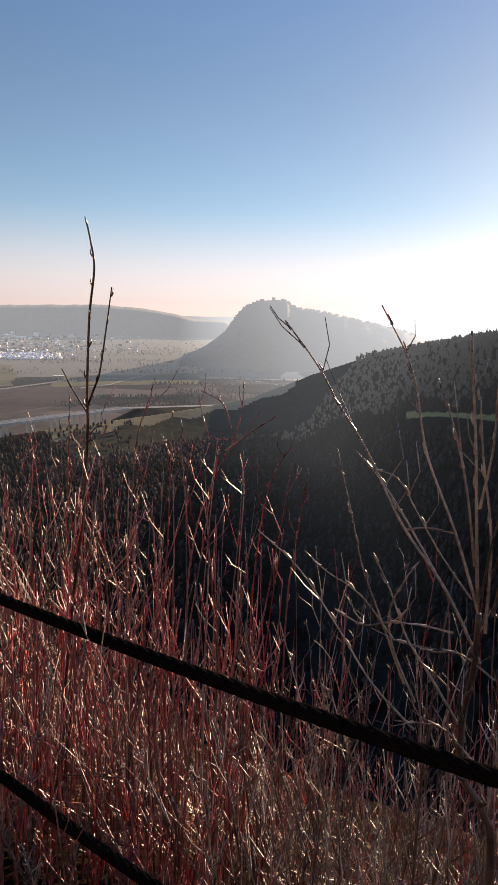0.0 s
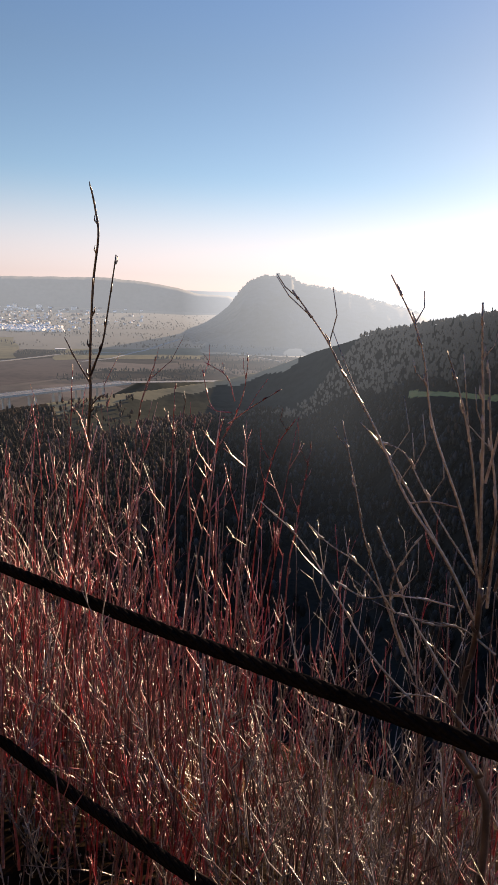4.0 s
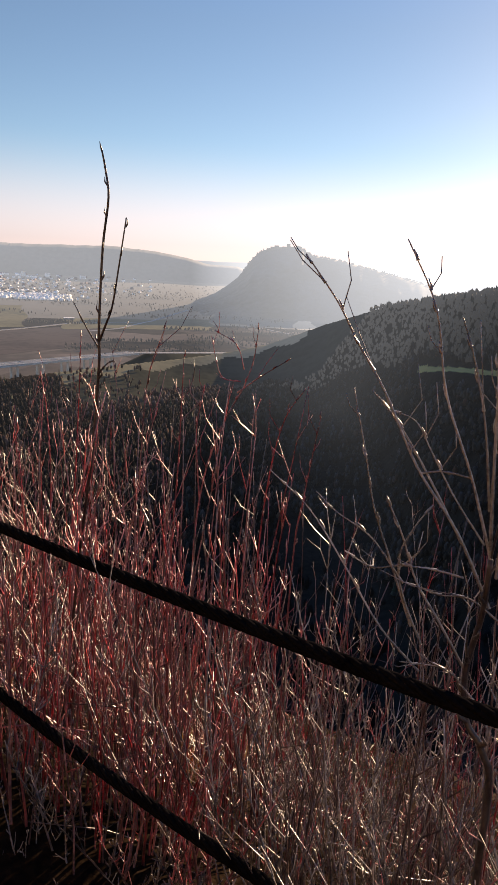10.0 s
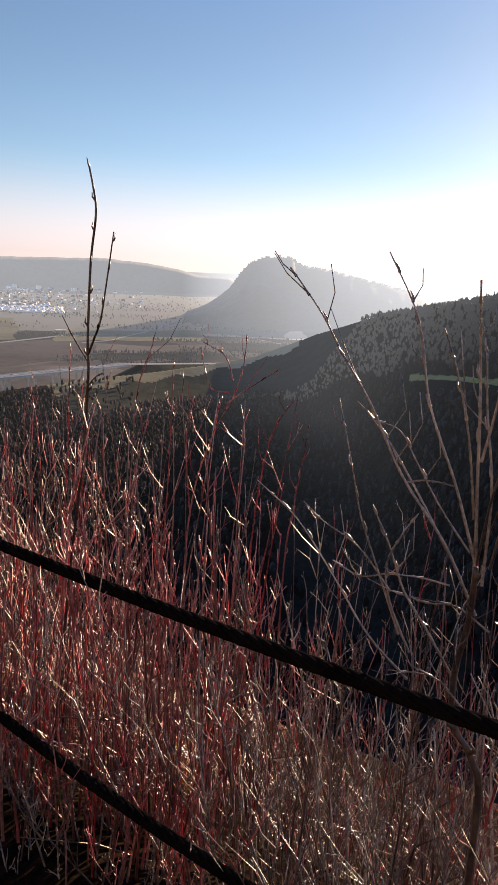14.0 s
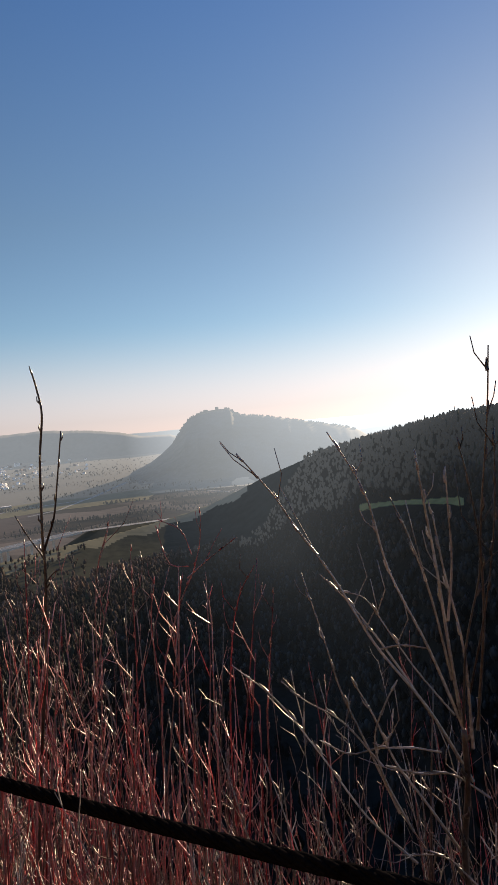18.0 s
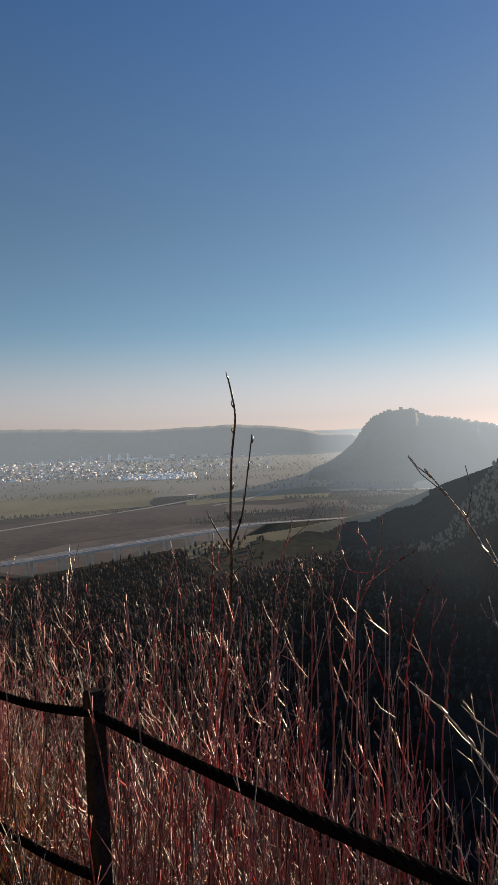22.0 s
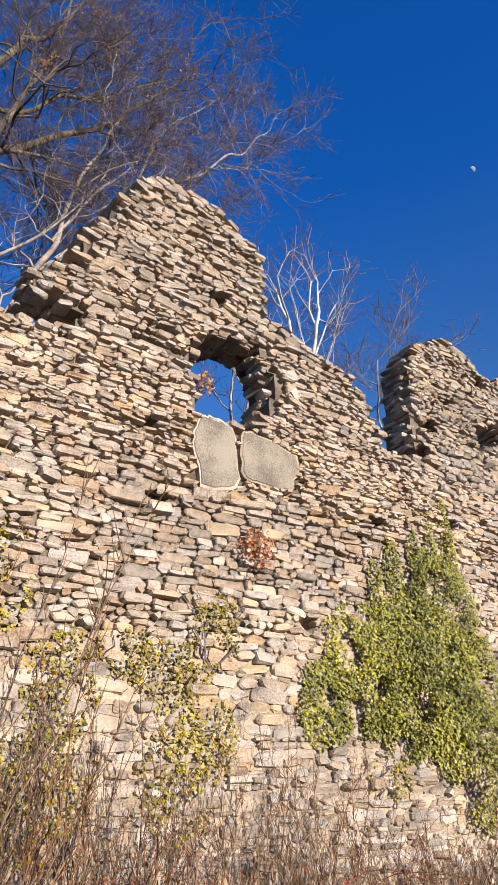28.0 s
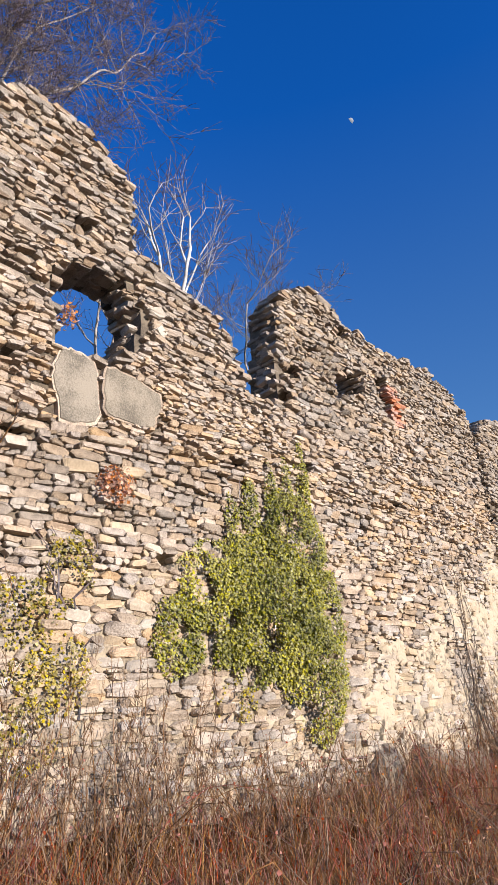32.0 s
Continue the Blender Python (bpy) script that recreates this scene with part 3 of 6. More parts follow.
for i in range(13):
    for j in range(24):
        t, p = math.pi * i / 12 * 0.5, 2 * math.pi * j / 24
        ax = lit
        b1 = ax.cross(Vector((0, 0, 1))).normalized()
        b2 = ax.cross(b1)
        q = mc + (ax * math.cos(t) + (b1 * math.cos(p) + b2 * math.sin(p)) * math.sin(t)) * rad
        mo.v.append(tuple(q))
for i in range(12):
    for j in range(24):
        a, b = i * 24 + j, i * 24 + (j + 1) % 24
        mo.face(a, b, b + 24, a + 24)
tagged(part("moon", mo, M_MOON, smooth=True), "pale gibbous moon in the clear blue sky", "moon", kind="structure")

# fields on the plain
FIELD_TINT = {"green": M_FIELD_GREEN, "brown": M_FIELD_BROWN, "tan": M_FIELD_TAN}


laid = []


def field(tint, az0, az1, r0, r1, skew, label):
    m = Mesh()
    laid.append(label)
    lift = 0.5 + 0.14 * len(laid)
    n = 14
    for i in range(n + 1):
        for j in range(n + 1):
            u, v = i / n, j / n
            x, y = polar(az0 + (az1 - az0) * u + 0.25 * math.sin(v * 9), r0 + (r1 - r0) * v + skew * (u - 0.5) + 12 * math.sin(u * 11))
            m.v.append((x, y, ground_z(x, y) + lift))
    for i in range(n):
        for j in range(n):
            a = i * (n + 1) + j
            m.face(a, a + 1, a + n + 2, a + n + 1)
    return tagged(part("field", m, FIELD_TINT[tint], smooth=True), label, "field", "fields on the plain", "structure")


field("brown", 13, 32, 1480, 2000, -420, "dark brown ploughed field beyond the viaduct")
field("green", 19, 46, 1950, 2650, -380, "olive green winter meadow on the plain")
field("brown", 36, 50, 1250, 1700, -250, "brown ploughed field beside the road")
field("tan", -3, 4, 2500, 3000, 60, "pale stubble field near the mountain's foot")
field("tan", -8, -4.5, 2350, 2700, 60, "pale stubble field by the wood's edge")
field("green", 4, 16, 2150, 2550, -120, "olive meadow with a winding road")
field("green", 48, 62, 1500, 2300, -200, "wide olive meadow on the plain")
field("tan", 40, 52, 2750, 3100, -100, "pale stubble strip before the far woods")

# motorway viaduct
V0, V1 = Vector((-545, 935, 0)), Vector((-262, 1349, 0))
VD = (V1 - V0).normalized()
VS = Vector((VD.y, -VD.x, 0))
DECK = -174.0


def strip(m, pts, w, thick, mat=0):
    k = len(m.v)
    for i, p in enumerate(pts):
        d = (pts[min(i + 1, len(pts) - 1)] - pts[max(i - 1, 0)])
        s = Vector((d.y, -d.x, 0)).normalized() * w / 2
        for q, dz in ((p - s, 0), (p + s, 0), (p + s, -thick), (p - s, -thick)):
            m.v.append((q.x, q.y, q.z + dz))
    for i in range(len(pts) - 1):
        for j in range(4):
            a, b = k + i * 4 + j, k + i * 4 + (j + 1) % 4
            m.face(a, a + 4, b + 4, b, mat=mat)


def on_line(t, side=0.0, z=DECK):
    p = V0 + VD * t + VS * side
    return Vector((p.x, p.y, z))


LEN = (V1 - V0).length
viaduct = thing("motorway_viaduct", (V0.x, V0.y, -200), "pale concrete motorway viaduct on slender piers", "viaduct")
off = Vector((-V0.x, -V0.y, 200))
for side in (-8.5, 8.5):
    m = Mesh()
    strip(m, [on_line(t, side) + off for t in (-20, LEN * 0.5, LEN + 20)], 14.5, 2.6, 0)
    part("deck", m, M_CONCRETE, viaduct)
    m = Mesh()
    strip(m, [on_line(t, side, DECK + 0.15) + off for t in (-20, LEN * 0.5, LEN + 20)], 11.5, 0.1)
    part("carriageway", m, M_ASPHALT, viaduct)
    for e in (-7.0, 7.0):
        m = Mesh()
        strip(m, [on_line(t, side + e, DECK + 1.1) + off for t in (-20, LEN * 0.5, LEN + 20)], 0.5, 1.1)
        part("parapet", m, M_CONCRETE, viaduct)
    for k in range(9):
        t = 25 + k * (LEN - 20) / 9
        g0 = on_line(t, side)
        m = Mesh()
        gz = ground_z(g0.x, g0.y)
        m.box((g0.x + off.x, g0.y + off.y, (gz - 4 + DECK - 2.4) / 2 + off.z), (2.0, 1.1, (DECK - 2.4 - gz + 4) / 2), math.atan2(VS.y, VS.x))
        part("pier", m, M_CONCRETE, viaduct)


M_TYRE = material("black_rubber", (0.012, 0.012, 0.012), (0.025, 0.025, 0.025), 3.0, 0.8, 0, 20, 0.5)
M_CAR_WHITE = haze_glow(material("white_vehicle_paint", (0.62, 0.62, 0.62), (0.78, 0.78, 0.78), 0.5, 0.35, 0, 5, 0.3))
M_CAR_DARK = haze_glow(material("dark_vehicle_paint", (0.03, 0.032, 0.036), (0.06, 0.062, 0.07), 0.5, 0.35, 0, 5, 0.3))


def vehicle(t, side, lorry, paint, label):
    """A far car or lorry on the deck: body, cab or cabin, wheels."""
    p = on_line(t, side, DECK + 0.2)
    ob = thing("lorry" if lorry else "car", tuple(p), label, "lorry" if lorry else "car", "traffic on the motorway")
    ob.rotation_euler = (0, 0, math.atan2(VD.y, VD.x))
    long, wide, low = (6.2, 1.25, 1.1) if lorry else (2.2, 0.9, 0.35)
    body, cab = Mesh(), Mesh()
    if lorry:
        body.box((-1.6, 0, 2.4), (long - 1.6, wide, 1.4))
        cab.box((long - 1.2, 0, 1.9), (1.1, wide * 0.96, 1.3))
    else:
        body.box((0, 0, 0.6), (long, wide, 0.32))
        k = len(cab.v)
        cab.v.extend([(-1.6, -0.8, 0.9), (1.1, -0.8, 0.9), (1.1, 0.8, 0.9), (-1.6, 0.8, 0.9), (-1.1, -0.65, 1.45), (0.4, -0.65, 1.45), (0.4, 0.65, 1.45), (-1.1, 0.65, 1.45)])
        for f in ((0, 1, 5, 4), (1, 2, 6, 5), (2, 3, 7, 6), (3, 0, 4, 7), (4, 5, 6, 7)):
            cab.face(*(i + k for i in f))
    part("cargo_box" if lorry else "body", body, paint, ob)
    part("cab" if lorry else "cabin", cab, M_CAR_DARK if not lorry else paint, ob)
    for x in ((-4.5, -3.2, 4.6) if lorry else (-1.3, 1.3)):
        for y in (-wide + 0.1, wide - 0.1):
            m = Mesh()
            r = 0.5 if lorry else 0.33
            m.tube([(x, y - 0.13, r), (x, y + 0.13, r)], r, r, 10)
            part("wheel", m, M_TYRE, ob)


for t, side, lorry, paint, label in ((60, 5.5, False, M_CAR_WHITE, "small white car on the viaduct"), (170, 11, True, M_CAR_WHITE, "white box lorry on the viaduct"), (255, -5.5, False, M_CAR_DARK, "dark car on the viaduct"),
                                     (330, 11, False, M_CAR_WHITE, "small white car on the viaduct"), (420, 11, True, M_CAR_WHITE, "white box lorry on the viaduct"), (455, -11, False, M_CAR_DARK, "dark car on the viaduct")):
    vehicle(t, side, lorry, paint, label)


def road(pts, w, label, lift=1.6, mat=M_ASPHALT):
    m = Mesh()
    fine = []
    for a, b in zip(pts, pts[1:]):
        for k in range(12):
            u = k / 12
            x, y = a[0] + (b[0] - a[0]) * u, a[1] + (b[1] - a[1]) * u
            fine.append(Vector((x, y, 0)))
    fine.append(Vector((*pts[-1], 0)))
    for p in fine:
        p.z = ground_z(p.x, p.y) + lift
    strip(m, fine, w, lift + 4)
    return tagged(part("road", m, mat, smooth=False), label, "road", kind="structure")


def motorway_end(sign, dist, bend, label):
    """The motorway beyond the viaduct, on a bank that sinks to the plain."""
    m = Mesh()
    pts = []
    for k in range(16):
        u = k / 15
        p = on_line(LEN + 18 + dist * u if sign > 0 else -18 - dist * u, bend * u * u)
        g0 = ground_z(p.x, p.y) + 2
        p.z = max(g0, DECK - 0.3 + (g0 - DECK) * min(1, u * 2.2))
        pts.append(p)
    strip(m, [p + Vector((0, 0, 0.4)) for p in pts], 27, 0.6)
    bank = Mesh()
    lead = (pts[0] - pts[1]).normalized() * 45
    for i, p in enumerate([pts[0] + Vector((lead.x, lead.y, -32))] + pts[1:]):
        d = pts[min(i + 1, 15)] - pts[max(i - 1, 0)]
        s = Vector((d.y, -d.x, 0)).normalized()
        deep = max(2.0, p.z - ground_z(p.x, p.y) + 3)
        for e, dz in ((-16 - 1.5 * deep, -deep), (-16, -0.1), (16, -0.1), (16 + 1.5 * deep, -deep)):
            q = p + s * e
            bank.v.append((q.x, q.y, q.z + dz))
    for i in range(15):
        for j in range(3):
            a = i * 4 + j
            bank.face(a, a + 4, a + 5, a + 1)
    tagged(part("embankment", bank, M_PASTURE, smooth=True), "grassy motorway embankment", "embankment", kind="structure")
    return tagged(part("road", m, M_ASPHALT), label, "road", kind="structure")


motorway_end(1, 900, 190, "grey motorway curving away on a low bank")
motorway_end(-1, 700, 60, "grey motorway running on beside the fields")
road([polar(62, 1250), polar(45, 1330), polar(33, 1640), polar(22, 1980), polar(15, 2300), polar(9.5, 2450), polar(6, 2900)], 12, "pale country road across the plain")
road([polar(9.5, 2450), polar(11.5, 2150), polar(14, 2040)], 10, "pale winding slip road")
road([polar(1, 2500), polar(-3, 2250), polar(-7, 2050)], 9, "pale farm track to the wood")

# far houses: a white town in the plain
rnd = random.Random(11)


def house(m, x, y, z, w, d, h, rot, roof, wall_mat=0, roof_mat=1):
    ca, sa = math.cos(rot), math.sin(rot)
    P = lambda u, v, q: (x + u * ca - v * sa, y + u * sa + v * ca, z + q)
    vs = [P(-w, -d, -2), P(w, -d, -2), P(w, d, -2), P(-w, d, -2), P(-w, -d, h), P(w, -d, h), P(w, d, h), P(-w, d, h), P(-w, 0, h + roof), P(w, 0, h + roof)]
    k = len(m.v)
    m.v.extend(vs)
    for f, mat in (((0, 1, 5, 4), wall_mat), ((1, 2, 6, 9, 5), wall_mat), ((2, 3, 7, 6), wall_mat), ((3, 0, 4, 8, 7), wall_mat), ((4, 5, 9, 8), roof_mat), ((6, 7, 8, 9), roof_mat)):
        m.face(*(i + k for i in f), mat=mat)


town = Mesh()
for k in range(1150):
    az = rnd.gauss(26, 7.5)
    if not 9 < az < 47:
        continue
    r = rnd.uniform(3350, 4420) if rnd.random() < 0.75 else rnd.uniform(3200, 3500)
    if az < 16:
        r += 250
    x, y = polar(az, r)
    s = rnd.uniform(0.7, 1.5)
    # a share of roofs is painted white in place of sun glints
    house(town, x, y, ground_z(x, y), 6 * s, 4.5 * s, 5 * s, rnd.uniform(0, 3.1), 3.5 * s, 0 if rnd.random() < 0.6 else 1, 0 if rnd.random() < 0.3 else 1)
for k in range(260):
    az, r = rnd.gauss(18.3, 1.5), rnd.uniform(3080, 3300)
    x, y = polar(az, r)
    house(town, x, y, ground_z(x, y), 7, 5, 6, rnd.uniform(0, 3.1), 3.5, 0, 0)
tagged(part("town_houses", town, [M_WHITE, M_ROOF]), "hundreds of white houses of a far town", "town", kind="stuff")


def block(az, r, w, h, d=7.0, label="white apartment block on the plain", mat=M_WHITE):
    x, y = polar(az, r)
    z = ground_z(x, y)
    rot = radians(az) + 0.3
    ob = thing("apartment_block", (x, y, z), label, "building", "white blocks of the town")
    ob.rotation_euler = (0, 0, rot)
    m = Mesh()
    m.box((0, 0, h / 2 - 2), (w, d, h / 2 + 2))
    part("wall", m, mat, ob)
    m = Mesh()
    m.box((0, 0, h + 0.5), (w + 0.4, d + 0.4, 0.5))
    part("roof", m, M_ROOF, ob)
    m = Mesh()
    for q in range(max(2, int(h / 5))):
        m.box((0, -d - 0.05, 2.5 + q * 5), (w * 0.85, 0.06, 0.7))
    part("window_band", m, M_WINDOW, ob)


for az, r, w, h in ((20.9, 4200, 6, 48), (21.6, 4250, 6, 40), (22.4, 4300, 7, 42), (23.1, 4300, 6, 38), (23.9, 4250, 6, 44), (24.6, 4250, 7, 36), (19.0, 4300, 10, 30), (17.2, 4350, 14, 22), (14.5, 4300, 16, 20)):
    block(az, r, w, h, label="slim white tower block in the far town")
for k in range(9):
    block(33.2 + k * 0.55, 3150 + 30 * (k % 3), 13 + 6 * (k % 2), 14 + 8 * ((k * 7) % 3))
for k in range(5):
    block(51.2 + k * 0.85, 2950 + 25 * (k % 2), 13, 20 + 8 * (k % 3 == 0))
for k in range(9):
    block(40.5 + k * 0.9 + 0.2 * (k % 2), 4000, 32, 14 + 8 * (k % 3), label="long white factory hall in the haze")
x, y = polar(42.9, 3980)
ch = thing("factory_chimney", (x, y, ground_z(x, y)), "tall thin white factory chimney", "chimney")
m = Mesh()
m.tube([(0, 0, -2), (0, 0, 30), (0, 0, 62)], 4.0, 2.6, 10)
part("chimney_shaft", m, M_WHITE, ch)
x, y = polar(15.6, 2430)
bn = thing("farm_barn", (x, y, ground_z(x, y)), "white-roofed farm barn beside the road", "barn")
m = Mesh()
m.box((0, 0, 2), (17, 9, 4), 0.5)
part("wall", m, M_ROOF, bn)
m = Mesh()
m.box((0, 0, 6.6), (18, 10, 0.5), 0.5)
part("roof", m, M_WHITE, bn)


# woods: bare crowns of many thin upright slivers
def bare_tree(m, x, y, z, h, rnd, slivers, mat, conifer=False):
    if conifer:
        for k in range(4):
            zz, rr = z + h * (0.12 + 0.2 * k), h * 0.2 * (1 - k * 0.22)
            n, k0 = 6, len(m.v)
            t0 = rnd.random()
            for j in range(n):
                t = 2 * math.pi * (j / n + t0)
                q = rr * rnd.uniform(0.7, 1.2)
                m.v.append((x + q * math.cos(t), y + q * math.sin(t), zz))
            m.v.append((x, y, zz + h * 0.4))
            for j in range(n):
                m.face(k0 + j, k0 + (j + 1) % n, k0 + n, mat=mat)
        return
    # the crown's inner mass, uneven and many-sided
    n, k0 = 6, len(m.v)
    for zz, rr in ((0.2, 0.12), (0.45, 0.2), (0.7, 0.12)):
        for j in range(n):
            t, q = 2 * math.pi * (j + rnd.uniform(-0.3, 0.3)) / n, h * rr * rnd.uniform(0.65, 1.2)
            m.v.append((x + q * math.cos(t), y + q * math.sin(t), z + h * (zz + rnd.uniform(-0.08, 0.08))))
    m.v.append((x, y, z + h * rnd.uniform(0.8, 0.92)))
    for i in range(2):
        for j in range(n):
            m.face(k0 + i * n + j, k0 + i * n + (j + 1) % n, k0 + (i + 1) * n + (j + 1) % n, k0 + (i + 1) * n + j, mat=mat)
    for j in range(n):
        m.face(k0 + 2 * n + j, k0 + 2 * n + (j + 1) % n, k0 + 3 * n, mat=mat)
    for k in range(slivers):
        t, lean = rnd.uniform(0, 6.283), rnd.random() ** 0.6
        b = rnd.uniform(0.15, 0.6) * h
        e = b + rnd.uniform(0.25, 0.45) * h
        e = min(e, h * (1.02 - 0.35 * lean * lean))
        r0, r1 = lean * h * 0.2, lean * h * 0.44
        c, s = math.cos(t), math.sin(t)
        w = h * rnd.uniform(0.012, 0.034)
        m.add([(x + c * r0 - s * w, y + s * r0 + c * w, z + b), (x + c * r0 + s * w, y + s * r0 - c * w, z + b), (x + c * r1, y + s * r1, z + e)], [(0, 1, 2)], mat)
    w = h * 0.012
    m.add([(x - w, y, z - 1), (x + w, y, z - 1), (x, y, z + h * 0.7)], [(0, 1, 2)], mat)


def wood(name, label, n, place, h0, h1, slivers, seed, share=(0.6, 0.3, 0.1), bare=None):
    rnd = random.Random(seed)
    m = Mesh()
    for k in range(n):
        az, r = place(rnd)
        x, y = polar(az, r)
        u = rnd.random()
        mat = 0 if u < share[0] else 1 if u < share[0] + share[1] else 2
        bare_tree(m, x, y, ground_z(x, y), rnd.uniform(h0, h1) * (1.2 if mat == 2 else 1), rnd, slivers, mat, mat == 2)
    return tagged(part(name, m, smooth=True, mats=[bare or M_WOOD_FAR, M_WOOD_RUST if bare is not M_FAR_TREES else bare, M_CONIFER if bare is not M_FAR_TREES else bare]), label, "woods", kind="stuff")


def ridge_r(az):
    return float(np.interp(az, RIDGE_AZ, RIDGE_R))


def on_hill(rnd):
    while True:
        az = rnd.uniform(-50, 2)
        rr = ridge_r(az)
        r = rr * math.sqrt(rnd.uniform(0.14, 1.03))
        if az > -10 + 0.02 * (rr - r) and rr - r < 260 + 6 * az:
            continue
        if abs(az + 17.5) < 4.6 and MEADOW[0] - 6 < rr - r < MEADOW[0] + 75:
            continue
        return az, r


def in_valley(rnd):
    while True:
        az = 46 - 49 * rnd.random() ** 1.35
        r = math.sqrt(rnd.uniform(420 ** 2, 1420 ** 2))
        d = ridge_r(az) - r
        if d < 40 or (az < 17 - 0.012 * d and d < 265 + 30 * math.sin(az * 0.9) + 6 * az):
            continue
        return az, r


def upper(rnd):
    while True:
        az, r = on_hill(rnd)
        if ridge_r(az) - r < 235 + 5 * (az + 17) + 20 * math.sin(az):
            return az, r


def lower(rnd):
    while True:
        az, r = on_hill(rnd)
        if ridge_r(az) - r > 225 + 5 * (az + 17) + 20 * math.sin(az):
            return az, r


wood("hill_wood", "bare deciduous wood covering the upper hill, greyed by painted haze", 6000, upper, 6, 11, 24, 21, (0.97, 0.0, 0.03), M_WOOD_HIGH)
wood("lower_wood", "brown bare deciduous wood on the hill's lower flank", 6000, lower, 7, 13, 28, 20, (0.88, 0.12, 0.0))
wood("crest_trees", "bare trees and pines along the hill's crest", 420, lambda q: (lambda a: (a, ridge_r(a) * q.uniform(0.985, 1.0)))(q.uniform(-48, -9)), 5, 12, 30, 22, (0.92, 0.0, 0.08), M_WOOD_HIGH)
wood("valley_wood", "bare trees filling the valley below the viaduct, toned for shade", 9500, in_valley, 7, 14, 20, 23, (0.72, 0.25, 0.03), M_WOOD_DARK)
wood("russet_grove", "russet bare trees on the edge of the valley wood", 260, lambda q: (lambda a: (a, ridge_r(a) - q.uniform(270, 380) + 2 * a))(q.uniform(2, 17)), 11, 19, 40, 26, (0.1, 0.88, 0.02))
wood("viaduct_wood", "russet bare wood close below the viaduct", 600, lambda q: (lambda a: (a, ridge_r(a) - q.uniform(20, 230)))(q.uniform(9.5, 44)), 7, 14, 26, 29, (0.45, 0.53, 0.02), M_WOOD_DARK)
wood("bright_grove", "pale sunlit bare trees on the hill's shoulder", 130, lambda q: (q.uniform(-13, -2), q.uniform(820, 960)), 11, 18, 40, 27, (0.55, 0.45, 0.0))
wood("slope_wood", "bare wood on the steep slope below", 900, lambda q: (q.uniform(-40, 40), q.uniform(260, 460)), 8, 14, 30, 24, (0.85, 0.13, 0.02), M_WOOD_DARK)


def hedges(rows):
    def place(q):
        az, r, da, dr = q.choice(rows)
        return az + q.uniform(-1, 1) * da, r + q.uniform(-1, 1) * dr
    return place


wood("plain_hedges", "lines of bare trees and hedges across the plain", 2100, hedges(((10, 1650, 6, 60), (28, 2640, 12, 80), (6, 2650, 8, 60), (-2, 2350, 5, 120), (45, 2050, 9, 60), (52, 2600, 8, 120), (30, 1980, 9, 20), (58, 1700, 6, 90), (-8, 2100, 3, 200), (2, 1900, 4, 120), (16, 2300, 3, 60), (40, 2450, 6, 40), (46, 1600, 5, 30), (2, 2200, 6, 30), (8, 1800, 5, 20))), 6, 13, 10, 25, (0.7, 0.27, 0.03), M_FAR_TREES)
wood("far_hedges", "hazy lines of trees at the mountain's foot and round the town", 1700, hedges(((38, 2900, 10, 90), (0, 2850, 9, 40), (8, 3000, 10, 90), (24, 3050, 12, 60), (30, 3200, 14, 120), (16, 3400, 8, 150), (26, 3700, 14, 250), (44, 3300, 9, 200), (6, 3500, 5, 250), (12, 4000, 9, 200))), 6, 12, 8, 28, (0.7, 0.27, 0.03), M_FAR_TREES)

# ---- the castle wall ----


def wall_at(s, z, out=0.0):
    """A place on the wall's face: along it, its height, and how far it stands out towards the path."""
    p = WALL_DIR * s + WALL_IN * (WALL_D - out)
    return Vector((p.x, p.y, z))


CREST = [(-8, 6.0), (-3, 6.2), (0.22, 6.3), (1.22, 6.05), (1.5, 5.95), (1.52, 6.54), (1.54, 6.7), (1.95, 7.09), (2.0, 7.37), (2.41, 8.17), (2.66, 8.68),
         (2.98, 9.08), (3.48, 9.05), (3.85, 8.9), (4.37, 8.66), (4.56, 8.39), (4.6, 7.4), (5.09, 7.32), (5.91, 7.07), (6.32, 6.83), (6.65, 6.09), (7.18, 5.97),
         (7.42, 5.95), (7.47, 7.62), (7.56, 7.83), (7.85, 8.34), (8.31, 8.64), (8.82, 8.7), (9.33, 8.62), (9.43, 8.29), (10.21, 8.36), (11.23, 8.29), (12.98, 8.51),
         (13.96, 8.25), (14.31, 8.06), (14.55, 7.62), (14.57, 6.61), (14.59, 5.27), (14.75, 5.27), (14.77, 7.52), (15.69, 8.15), (16.58, 8.32), (17.63, 7.88), (17.78, 6.74),
         (17.93, 1.0)]
WINDOW = [(3.48, 5.52), (3.44, 6.3), (3.48, 6.71), (3.94, 6.86), (4.48, 6.96), (4.73, 6.45), (4.6, 5.98), (4.32, 5.64)]
LOOPHOLE = [(8.97, 6.68), (8.99, 7.13), (10.0, 7.6), (9.84, 7.01)]
BREACH = [(1.45, 6.03), (1.57, 6.46), (2.08, 6.44), (1.98, 6.07)]
SLABS = [[(3.45, 5.24), (3.56, 5.53), (3.69, 5.59), (3.99, 5.51), (4.04, 4.84), (3.59, 4.69)], [(4.11, 5.51), (4.4, 5.56), (4.97, 5.41), (4.81, 4.95), (4.45, 4.94), (4.13, 4.96)]]
